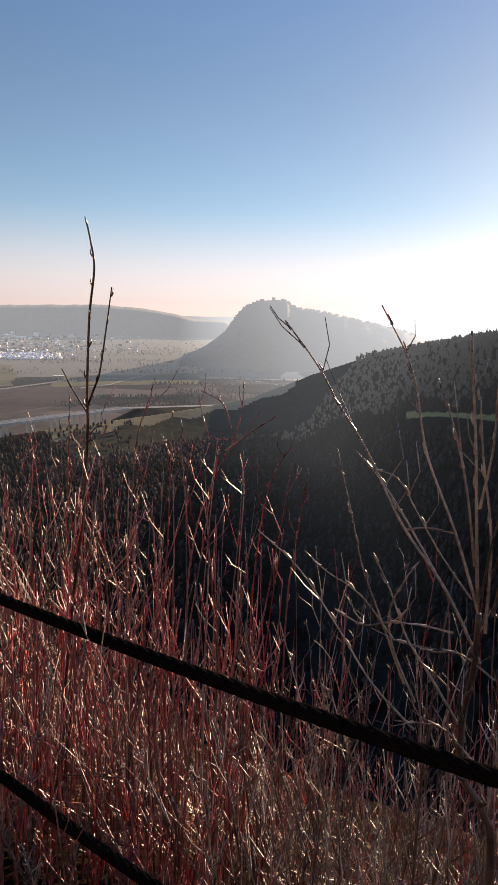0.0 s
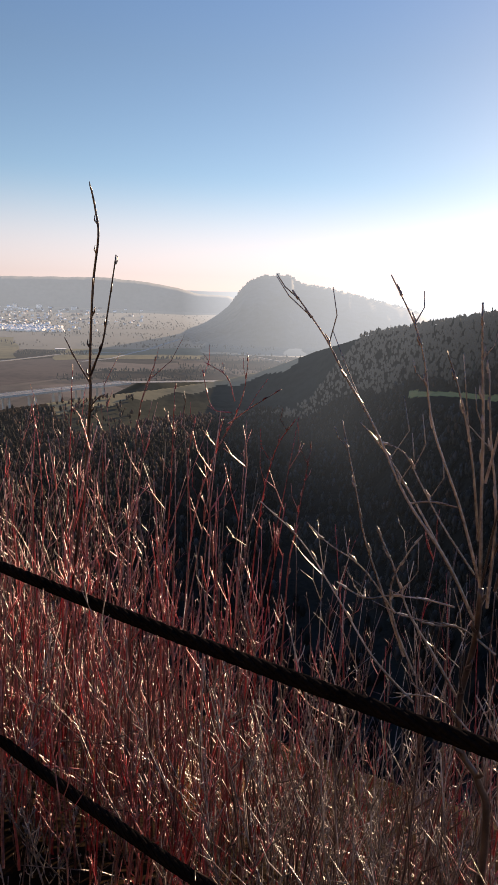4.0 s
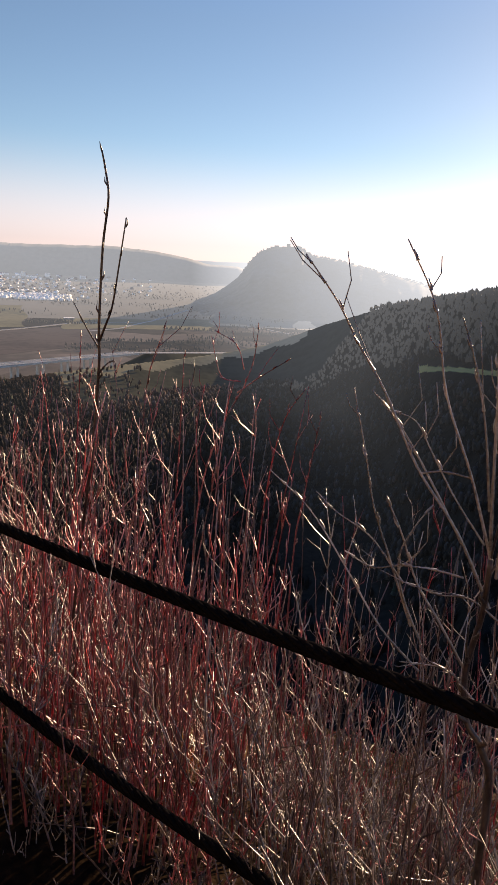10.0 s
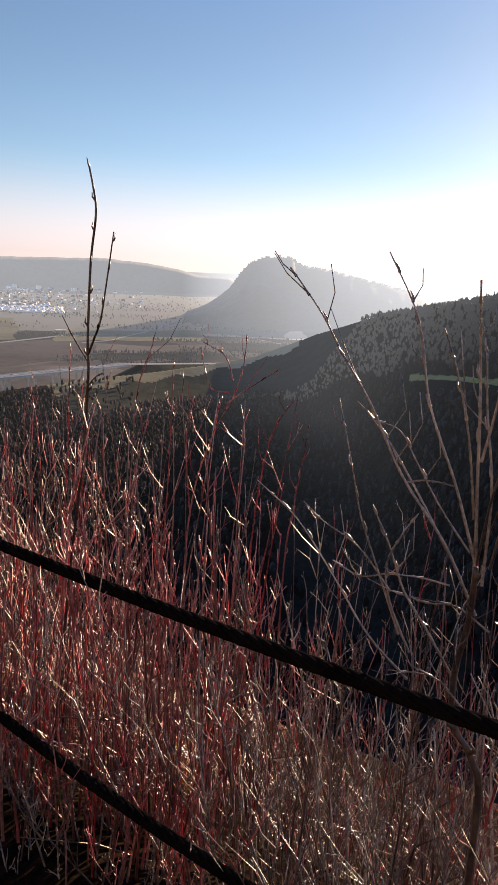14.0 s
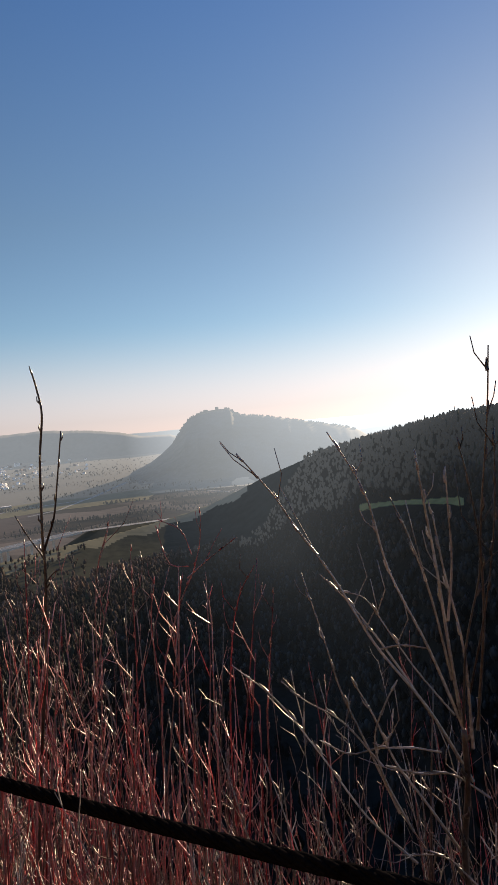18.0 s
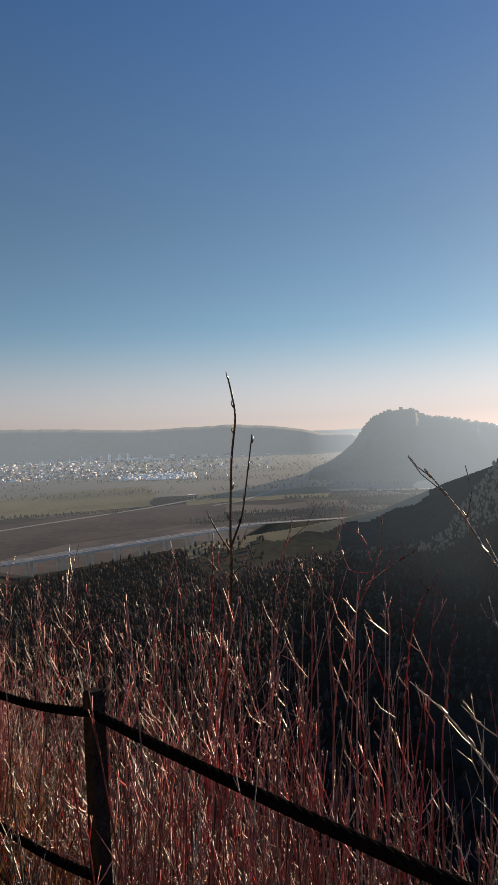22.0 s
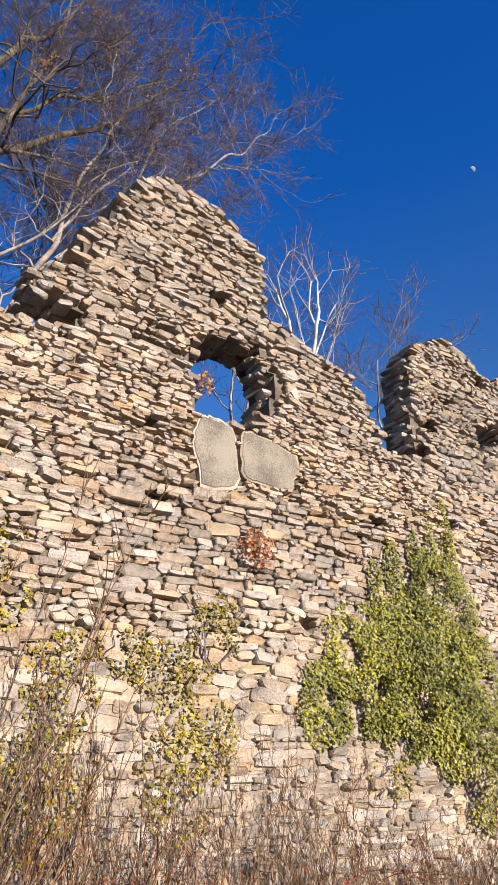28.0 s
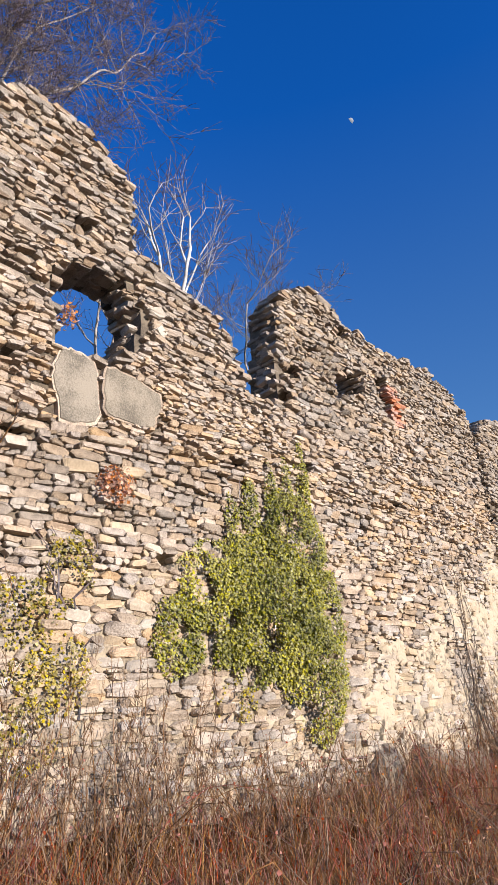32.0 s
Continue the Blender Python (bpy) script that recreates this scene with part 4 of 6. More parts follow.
POCKETS = [(3.85, 7.43, 0.14, 0.09), (2.98, 5.31, 0.12, 0.08), (3.08, 4.47, 0.12, 0.06), (6.2, 4.85, 0.14, 0.07), (4.94, 3.37, 0.13, 0.06), (2.27, 4.83, 0.1, 0.05), (10.65, 7.2, 0.16, 0.45), (9.4, 8.16, 0.2, 0.09),
           (7.82, 6.77, 0.14, 0.12), (7.6, 6.3, 0.12, 0.1), (10.38, 5.0, 0.2, 0.05), (7.73, 5.1, 0.14, 0.08), (9.0, 7.75, 0.12, 0.08), (8.3, 7.4, 0.1, 0.07), (5.7, 6.2, 0.09, 0.05), (1.2, 4.2, 0.1, 0.05), (11.2, 4.6, 0.15, 0.05), (9.2, 4.4, 0.12, 0.04)]
CX, CZ = [c[0] for c in CREST], [c[1] for c in CREST]


def inside_poly(s, z, poly):
    c = False
    j = len(poly) - 1
    for i in range(len(poly)):
        (xi, zi), (xj, zj) = poly[i], poly[j]
        if (zi > z) != (zj > z) and s < (xj - xi) * (z - zi) / (zj - zi) + xi:
            c = not c
        j = i
    return c


def is_wall(s, z):
    if not -7.9 < s < 17.9:
        return False
    if z > np.interp(s, CX, CZ) + 0.07 * noise.noise((s * 2.3, z * 2.3, 0)):
        return False
    return not (inside_poly(s, z, WINDOW) or inside_poly(s, z, LOOPHOLE) or inside_poly(s, z, BREACH))


def pocket(s, z):
    return any(abs(s - p[0]) < p[2] and abs(z - p[1]) < p[3] for p in POCKETS)


THICK = 0.55
SECTIONS = [("wall_gable", -7.9, 7.4, "tall ruined gable wall of flat rubble stones with a window"), ("wall_curtain", 7.4, 14.7, "ruined rubble curtain wall with patches of lime plaster"), ("wall_end", 14.7, 17.9, "broken end pier of the rubble castle wall")]
CELL = 0.1


def plaster_at(s, z):
    """Above nought where lime plaster still clings: the foot of the curtain wall, and scraps low on the gable."""
    main = min(0.5, (s - 7.4) * 0.5) + (s - 8.0) * 0.2 - (z - 1.3) * 0.45 - 0.35 if s > 7.4 else -9
    if s > 9:
        main = min(main, 0.28 - 0.25 * max(0, z - 3.6))
    scraps = 0.1 - abs(z - 1.3) * 0.7 - 0.25 if s < 8.2 else -9
    return max(main, scraps) + 0.75 * noise.noise((s * 0.8, z * 0.8, 11))


def mortared(s, z):
    """Low on the wall the joints are still full of pale lime."""
    return z < 2.7 + 1.1 * noise.noise((s * 0.7, z * 0.5, 41)) + 0.5 * noise.noise((s * 2.5, z * 2.5, 43))


def relief(s, z):
    return 0.05 * noise.noise((s * 0.7, z * 0.7, 3)) + 0.015 * noise.noise((s * 3.1, z * 3.1, 7))


def stone_shape(w, h, deep, rnd):
    """A flat rubble stone lying with its face to +y out of its bed: outline with worn corners."""
    n = 8
    k = 0.22 + 0.34 * rnd.random()
    out = []
    for (cx, cz) in ((-1, -1), (1, -1), (1, 1), (-1, 1)):
        a = (cx * w / 2 * rnd.uniform(0.82, 1.05), cz * h / 2 * rnd.uniform(0.55, 1.12))
        e, g0 = k * min(w, h) * rnd.uniform(0.5, 1.3), k * min(w, h) * rnd.uniform(0.4, 1.0)
        first, second = ((a[0], a[1] - cz * g0), (a[0] - cx * e, a[1]))
        out += [first, second] if cx * cz > 0 else [second, first]
    tilt_x, tilt_z = rnd.uniform(-0.18, 0.18), rnd.uniform(-0.4, 0.1)
    vs = [(x, -0.10, z) for x, z in out]
    vs += [(x, deep * 0.55 + x * tilt_x * 0.5, z) for x, z in out]
    vs += [(x * rnd.uniform(0.82, 0.95), deep + x * tilt_x + z * tilt_z + rnd.uniform(-0.011, 0.011), z * rnd.uniform(0.66, 0.9)) for x, z in out]
    fs = [(i, (i + 1) % n, n + (i + 1) % n, n + i) for i in range(n)]
    fs += [(n + i, n + (i + 1) % n, 2 * n + (i + 1) % n, 2 * n + i) for i in range(n)]
    fs.append(tuple(2 * n + i for i in range(n)))
    return vs, fs


def frame_of(c, u, out, tilt=0.0):
    """A pose whose x runs along u and whose y points out."""
    u, out = u.normalized(), out.normalized()
    up = u.cross(out)
    if tilt:
        u, up = u * math.cos(tilt) + up * math.sin(tilt), up * math.cos(tilt) - u * math.sin(tilt)
    return Matrix(((u.x, out.x, up.x, c.x), (u.y, out.y, up.y, c.y), (u.z, out.z, up.z, c.z), (0, 0, 0, 1)))


FACE_OUT = -WALL_IN
STONES = (M_STONE, M_PALE_STONE, M_RED_STONE, M_GREY_STONE, M_WARM_STONE)
wall_obs, singles = {}, []
rnd = random.Random(77)
stone_kit = [stone_shape(1.0, 0.34, 0.16, random.Random(300 + k)) for k in range(14)]
for name, s0, s1, label in SECTIONS:
    core = Mesh()
    idx = {}
    ns, nz = int(round((s1 - s0) / CELL)), int(10.4 / CELL)
    solid = [[is_wall(s0 + (i + 0.5) * CELL, (j + 0.5) * CELL - 0.3) for j in range(nz)] for i in range(ns)]

    def vert(i, j, back):
        key = (i, j, back)
        if key not in idx:
            s, z = s0 + i * CELL, j * CELL - 0.3
            o = relief(s, z) - (0.35 if pocket(s, z) else 0.0 if mortared(s, z) else 0.028)
            jz = 0.035 * noise.noise((s * 5, z * 5, 1.0 + back))
            p = wall_at(s + jz, z + jz * 0.7, -THICK + 0.5 * o if back else o)
            idx[key] = len(core.v)
            core.v.append(tuple(p))
        return idx[key]

    edge_cells = []
    for i in range(ns):
        for j in range(nz):
            if not solid[i][j]:
                continue
            core.face(vert(i, j, 0), vert(i + 1, j, 0), vert(i + 1, j + 1, 0), vert(i, j + 1, 0), mat=int(mortared(s0 + i * CELL, j * CELL - 0.3)))
            core.face(vert(i, j, 1), vert(i, j + 1, 1), vert(i + 1, j + 1, 1), vert(i + 1, j, 1))
            for di, dj, a, b in ((-1, 0, (i, j), (i, j + 1)), (1, 0, (i + 1, j + 1), (i + 1, j)), (0, -1, (i + 1, j), (i, j)), (0, 1, (i, j + 1), (i + 1, j + 1))):
                ii, jj = i + di, j + dj
                s_mid = s0 + (ii + 0.5) * CELL
                if 0 <= ii < ns and 0 <= jj < nz and solid[ii][jj] or not (0 <= ii < ns) and is_wall(s_mid, (jj + 0.5) * CELL - 0.3):
                    continue
                core.face(vert(*a, 0), vert(*b, 0), vert(*b, 1), vert(*a, 1))
                edge_cells.append((i, j, di, dj))
    wob = tagged(part(name, core, [M_CORE, M_MORTAR], smooth=False), label, "wall", kind="structure")
    wall_obs[name] = wob

    # face stones, laid in uneven courses
    rest = Mesh()
    z = -0.2
    while z < 10.0:
        h = rnd.choice((0.04, 0.048, 0.055, 0.06, 0.068, 0.078, 0.09, 0.11)) * (1.0 if z < 4.6 else 0.78)
        s = s0 - rnd.random() * 0.2
        while s < s1:
            w = max(0.09, h * rnd.choice((1.3, 1.8, 2.2, 2.7, 3.2, 4.0, 4.8)) * rnd.uniform(0.85, 1.15))
            hh = h * rnd.uniform(1.05, 1.38)
            if rnd.random() < 0.06:
                w, hh = w * 1.2, h * 1.7
            cs, cz = s + w / 2, z + h / 2 + 0.05 * noise.noise((s * 0.55, z * 0.5, 20)) * 2 + 0.02 * math.sin(s * 2.3 + z) + rnd.uniform(-0.016, 0.016)
            s += w + rnd.uniform(-0.012, 0.010)
            if not (is_wall(cs, cz) and is_wall(cs - w * 0.4, cz) and is_wall(cs + w * 0.4, cz)) or pocket(cs, cz) or cz < 0.3:
                continue
            if any(inside_poly(cs + e * w, cz + f * hh, q) for q in SLABS for e in (-0.5, 0, 0.5) for f in (-0.4, 0.4)):
                continue
            # lime plaster lies over the lower part of the curtain wall
            covered = plaster_at(cs, cz) > 0.05
            if covered and rnd.random() < 0.12:
                continue
            deep = rnd.uniform(0.012, 0.05 if cz < 4.6 else 0.08) * (0.9 if covered else 1.0)
            if rnd.random() < 0.08 and not covered:
                deep += 0.04
            c = wall_at(cs, cz, relief(cs, cz))
            red = abs(cs - 10.98) < 0.18 and abs(cz - 7.1) < 0.42 and rnd.random() < 0.8
            pale = covered or rnd.random() < (0.14 if cz < 4.2 else 0.03)
            tone = 0.7 * noise.noise((cs * 0.5, cz * 0.6, 31)) + rnd.uniform(-0.35, 0.35)
            warm = tone > 0.12 + (0.3 if mortared(cs, cz) else 0.0) + (0.5 if cz > 5.6 else 0.0) + (0.25 if cs < 3 else 0.0)
            grey = tone < -0.25 + (0.35 if cz > 5.8 else 0.0) + (0.45 if mortared(cs, cz) else 0.3 if cz > 7 else 0.0)
            mat = 2 if red else 1 if pale else 4 if warm else 3 if grey else 0
            m4 = frame_of(c, WALL_DIR, FACE_OUT, rnd.gauss(-0.02, 0.05))
            near = name == "wall_gable" and 2.6 < cs < 5.6 and 3.6 < cz < 8.4 or name == "wall_curtain" and 7.3 < cs < 9.3 and 5.9 < cz < 8.8 or name == "wall_end"
            if near and len([1 for q in singles if q[0] == name]) < 300:
                singles.append((name, m4, w, hh, deep, mat, rnd.randrange(14)))
            else:
                vs, fs = stone_shape(w, hh, deep, rnd)
                rest.add([m4 @ Vector(v) for v in vs], fs, mat)
        z += h + rnd.uniform(-0.004, 0.006)
    # broken crest and reveals: stones across the wall's thickness
    for i, j, di, dj in edge_cells:
        s, zc = s0 + (i + 0.5 + 0.5 * di) * CELL, (j + 0.5 + 0.5 * dj) * CELL - 0.3
        if zc < 0.6:
            continue
        for q in range(4):
            if rnd.random() < 0.18:
                continue
            c = wall_at(s, zc, -rnd.uniform(0.03, THICK - 0.05))
            w, h = rnd.uniform(0.14, 0.32), rnd.uniform(0.05, 0.1)
            if dj:
                m4 = frame_of(c, WALL_DIR, FACE_OUT, rnd.uniform(-0.2, 0.2)) @ Matrix.Translation((0, rnd.uniform(0.0, 0.06), dj * rnd.uniform(0, 0.03)))
                vs, fs = stone_shape(w, h, 0.1, rnd)
            else:
                m4 = frame_of(c, FACE_OUT * -di, WALL_DIR * di, rnd.uniform(-0.12, 0.12))
                vs, fs = stone_shape(w, h, rnd.uniform(0.0, 0.11), rnd)
            rest.add([m4 @ Vector(v) for v in vs], fs, 3 if rnd.random() < 0.6 else 0)
    tagged(part("rubble_stones", rest, STONES, wob), kind="stuff")

# two upright grey slabs under the window
for q in SLABS:
    m = Mesh()
    cs, cz = sum(p[0] for p in q) / len(q), sum(p[1] for p in q) / len(q)
    # outline with chipped edges and rounded corners
    fine = []
    for (a0, b0), (a1, b1) in zip(q, q[1:] + q[:1]):
        for u in (0.12, 0.31, 0.5, 0.69, 0.88):
            fine.append((a0 + (a1 - a0) * u + rnd.uniform(-0.022, 0.022), b0 + (b1 - b0) * u + rnd.uniform(-0.022, 0.022)))
    n = len(fine)
    ring = lambda k, o: [wall_at(cs + (p[0] - cs) * k, cz + (p[1] - cz) * k, o) for p in fine]
    bed = Mesh()
    bed.add(ring(1.13, -0.1) + ring(1.1, 0.028) + ring(0.95, 0.034), [(i, (i + 1) % n, n + (i + 1) % n, n + i) for i in range(n)] + [(n + i, n + (i + 1) % n, 2 * n + (i + 1) % n, 2 * n + i) for i in range(n)])
    part("mortar_bed", bed, M_STONE, wall_obs["wall_gable"], "crumbling mortar round a slab")
    m.add(ring(1.03, -0.1) + ring(1.03, 0.03) + ring(1.0, 0.042), [(i, (i + 1) % n, n + (i + 1) % n, n + i) for i in range(n)] + [(n + i, n + (i + 1) % n, 2 * n + (i + 1) % n, 2 * n + i) for i in range(n)] + [tuple(2 * n + i for i in range(n))])
    part("sill_slab", m, M_GREY_SLAB, wall_obs["wall_gable"], "smooth upright grey stone slab")
# pale lintel blocks at the window's jamb
for s, z, w, h in ((4.90, 6.62, 0.32, 0.19), (4.98, 6.33, 0.26, 0.19), (3.8, 4.24, 0.45, 0.15), (4.49, 4.32, 0.36, 0.14), (4.2, 4.62, 0.42, 0.1), (5.43, 3.55, 0.3, 0.12)):
    vs, fs = stone_shape(w, h, 0.06, rnd)
    m = Mesh()
    m4 = frame_of(wall_at(s, z, 0.02), WALL_DIR, FACE_OUT, -0.1)
    m.add([m4 @ Vector(v) for v in vs], fs)
    part("pale_block", m, M_PALE_STONE, wall_obs["wall_gable"], "pale dressed stone block")

# lime plaster, worn through in patches
pl = Mesh()
keep = {}
for i in range(0, 340):
    for j in range(0, 100):
        s, z = 0.6 + i * 0.05, 0.2 + j * 0.05
        if s < 17.5 and plaster_at(s, z) > 0.16 + 0.85 * noise.noise((s * 2.6, z * 2.6, 5)) + 0.6 * noise.noise((s * 6, z * 6, 8)):
            keep[(i, j)] = True
vid = {}


def pv(i, j):
    if (i, j) not in vid:
        s, z = 0.6 + i * 0.05, 0.2 + j * 0.05
        edge = sum((i + a, j + b) in keep for a in (-1, 0) for b in (-1, 0))
        o = relief(s, z) + (0.032 if edge == 4 else -0.01) + 0.04 * noise.noise((s * 4, z * 4, 2)) + 0.022 * noise.noise((s * 11, z * 11, 2))
        vid[(i, j)] = len(pl.v)
        pl.v.append(tuple(wall_at(s + 0.03 * noise.noise((s * 9, z * 9, 0)), z + 0.03 * noise.noise((s * 9, z * 9, 4)), o)))
    return vid[(i, j)]


for (i, j) in keep:
    pl.face(pv(i, j), pv(i + 1, j), pv(i + 1, j + 1), pv(i, j + 1))
part("lime_plaster", pl, M_PLASTER, wall_obs["wall_curtain"], "worn cream lime plaster", smooth=True)


# ---- plants ----
def ivy_patch(name, label, blobs, n, size, seed, mats=(M_IVY,), lift=0.12, base=0.04):
    """Leaves hung over the wall inside soft blobs: (s, z, half width, half height, thickness)."""
    rnd = random.Random(seed)
    ob = thing(name, tuple(wall_at(blobs[0][0], blobs[0][1])), label, "ivy")
    inv = -ob.location
    m, st = Mesh(), Mesh()
    area = [b[2] * b[3] for b in blobs]
    for k in range(n):
        b = rnd.choices(blobs, area)[0]
        t, q = rnd.uniform(0, 6.283), math.sqrt(rnd.random())
        q *= 1 + 0.25 * noise.noise((math.cos(t) * 2, math.sin(t) * 2, b[0] * 3))
        s, z = b[0] + b[2] * q * math.cos(t), b[1] + b[3] * q * math.sin(t)
        if noise.noise((s * 3.2, z * 3.2, 9)) < -0.28 or z > np.interp(s, CX, CZ):
            continue
        o = base + b[4] * (1 - q * q) * rnd.uniform(0.35, 1.0) + lift * 0.3 * rnd.random()
        c = wall_at(s, z, o + relief(s, z)) + inv
        d = Vector((rnd.uniform(-1, 1), rnd.uniform(-1, 1), rnd.uniform(-1.5, 0.3))).normalized()
        nn = (FACE_OUT + Vector((rnd.uniform(-0.6, 0.6), rnd.uniform(-0.6, 0.6), rnd.uniform(-0.2, 0.8)))).normalized()
        d = (d - nn * d.dot(nn)).normalized()
        m.leaf(c, d, nn, size * rnd.uniform(0.6, 1.25))
    for k in range(14):
        b = rnd.choice(blobs)
        pts, s, z = [], b[0] + rnd.uniform(-0.6, 0.6) * b[2], b[1] - b[3]
        for q in range(9):
            pts.append(wall_at(s, z, 0.05 + relief(s, z)) + inv)
            s, z = s + rnd.uniform(-0.12, 0.12), z + b[3] * 0.23
        st.tube(pts, 0.012, 0.004, 4)
    tagged(part("foliage", m, list(mats), ob), kind="stuff")
    tagged(part("stemwork", st, M_GREY_TWIG, ob), kind="stuff")
    return ob


ivy_patch("ivy", "thick yellow-green ivy climbing the rubble wall", [(6.6, 2.95, 1.2, 0.95, 0.4), (6.75, 3.0, 1.0, 0.95, 0.45), (7.35, 2.2, 0.62, 0.9, 0.45), (5.75, 2.95, 0.75, 0.75, 0.2), (7.2, 3.75, 0.75, 0.85, 0.3), (6.05, 3.85, 0.13, 0.55, 0.08), (6.4, 4.1, 0.16, 0.6, 0.1), (7.55, 4.7, 0.15, 0.8, 0.1), (6.85, 4.35, 0.13, 0.6, 0.08), (7.2, 4.6, 0.1, 0.5, 0.06), (5.1, 2.6, 0.45, 0.45, 0.1), (7.7, 2.9, 0.4, 0.9, 0.3)], 36000, 0.036, 31)
ivy_patch("ivy_sparse", "sparse yellowish ivy strands on the gable wall", [(3.2, 2.75, 0.45, 0.32, 0.12), (3.7, 3.2, 0.3, 0.42, 0.08), (2.75, 2.9, 0.3, 0.25, 0.08), (2.2, 2.6, 0.35, 0.5, 0.08), (3.6, 2.2, 0.35, 0.4, 0.08), (1.5, 3.4, 0.4, 0.5, 0.08), (3.3, 1.9, 0.4, 0.5, 0.1), (2.0, 1.8, 0.5, 0.5, 0.1), (5.9, 1.9, 0.35, 0.25, 0.1)], 4600, 0.034, 32, (M_OLD_IVY,), 0.05, 0.025)
ivy_patch("ivy_column", "ivy and dry creepers at the wall's far end", [(17.6, 2.8, 0.4, 1.6, 0.3), (14.35, 2.8, 0.3, 1.3, 0.15), (14.9, 3.4, 0.2, 1.2, 0.1), (16.9, 2.0, 0.6, 0.8, 0.2)], 5000, 0.05, 33)

# bare creeper running up the curtain wall
rnd = random.Random(41)
cr = thing("bare_creeper", tuple(wall_at(11.9, 0.6)), "dead brown creeper stems climbing the plaster", "creeper")
for q in range(15):
    s, z, pts = 11.9 + rnd.uniform(-0.45, 0.45), 0.5, []
    for k in range(16):
        pts.append(wall_at(s, z, 0.05 + 0.03 * rnd.random() + relief(s, z)) - cr.location)
        s += rnd.uniform(-0.14, 0.14) + (11.85 - s) * 0.05
        z += rnd.uniform(0.22, 0.36)
    m = Mesh()
    m.tube(pts[: rnd.randrange(6, 17)], rnd.uniform(0.006, 0.016), 0.003, 4)
    part("stem", m, M_DEAD_STEM, cr)


def tuft(name, at, label, n, size, seed, mat, spread, category="plant", out=FACE_OUT):
    rnd = random.Random(seed)
    ob = thing(name, tuple(at), label, category)
    m, st = Mesh(), Mesh()
    for k in range(n):
        d = Vector((rnd.gauss(0, 1), rnd.gauss(0, 1), rnd.gauss(0.3, 1))).normalized()
        c = d * spread * rnd.random() ** 0.5
        c = c + out * spread * 0.4
        m.leaf(c, Vector((rnd.uniform(-1, 1), rnd.uniform(-1, 1), rnd.uniform(-1, 0.6))).normalized(), d, size * rnd.uniform(0.6, 1.3))
    for k in range(14):
        d = Vector((rnd.gauss(0, 1), rnd.gauss(0, 1), rnd.gauss(0.5, 1))).normalized()
        st.tube([Vector((0, 0, -spread * 0.6)), out * spread * 0.3, d * spread + out * spread * 0.4], 0.008, 0.003, 4)
    tagged(part("foliage", m, mat, ob), kind="stuff")
    tagged(part("stemwork", st, M_GREY_TWIG, ob), kind="stuff")


tuft("dry_bush", wall_at(4.17, 4.08, 0.05), "small rust-brown dry bush rooted in the wall", 420, 0.045, 51, M_DRY_LEAF, 0.22)
tuft("dry_leaf_spray", wall_at(5.5, 8.3, -3.0), "spray of brown leaves seen through the window", 90, 0.08, 52, M_DRY_LEAF, 0.25)


def smooth_line(pts, n=5):
    pts = [Vector(p) for p in pts]
    ext = [pts[0] * 2 - pts[1]] + pts + [pts[-1] * 2 - pts[-2]]
    out = []
    for i in range(1, len(ext) - 2):
        a, b, c, d = ext[i - 1: i + 3]
        for k in range(n):
            t = k / n
            out.append(0.5 * ((2 * b) + (c - a) * t + (2 * a - 5 * b + 4 * c - d) * t * t + (3 * b - a - 3 * c + d) * t ** 3))
    out.append(pts[-1])
    return out


for j, (sw, zw, n) in enumerate(((2.9, 17.2, 45), (2.05, 14.6, 55), (5.3, 17.4, 30), (3.3, 16.0, 35))):
    tuft("dry_leaf_spray", wall_at(sw, zw, -3.2), "spray of withered brown leaves hanging in the bare tree", n, 0.09, 55 + j, M_DRY_LEAF, 0.35)


def grow(m, p, d, length, r, depth, rnd, bend=0.35, up=0.12, sides=5, fork=3, thin=0.62, fine=0):
    """A bare limb with forks and twigs."""
    pts = [p.copy()]
    n = 5 if depth > 1 else 4
    q, dd = p.copy(), d.normalized()
    for k in range(n):
        dd = (dd + Vector((rnd.gauss(0, 1), rnd.gauss(0, 1), rnd.gauss(0, 1))) * bend * 0.3 + Vector((0, 0, up))).normalized()
        q = q + dd * length / n
        pts.append(q.copy())
    m.tube(pts, r, r * (0.55 if depth else 0.3), max(3, sides), 0)
    if depth <= 1:
        for k in range(fine):
            b = pts[rnd.randrange(1, n + 1)]
            e = b + (dd + Vector((rnd.gauss(0, 0.6), rnd.gauss(0, 0.6), rnd.gauss(0.1, 0.6)))).normalized() * rnd.uniform(0.18, 0.5)
            m.tube([b, b.lerp(e, 0.5) + Vector((rnd.gauss(0, 0.02), rnd.gauss(0, 0.02), 0.02)), e], 0.0055, 0.003, 3, 1)
    if depth == 0:
        return
    for k in range(fork):
        i = rnd.randrange(2, n + 1) if k else n
        a = (pts[i] - pts[i - 1]).normalized()
        side = Vector((rnd.gauss(0, 1), rnd.gauss(0, 1), rnd.gauss(0, 1)))
        side = (side - a * side.dot(a)).normalized()
        grow(m, pts[i], a * 0.75 + side * rnd.uniform(0.45, 0.85), length * rnd.uniform(0.55, 0.8), r * thin * (0.95 if k == 0 else 0.75), depth - 1, rnd, bend, up, sides - 1, fork, thin, fine)


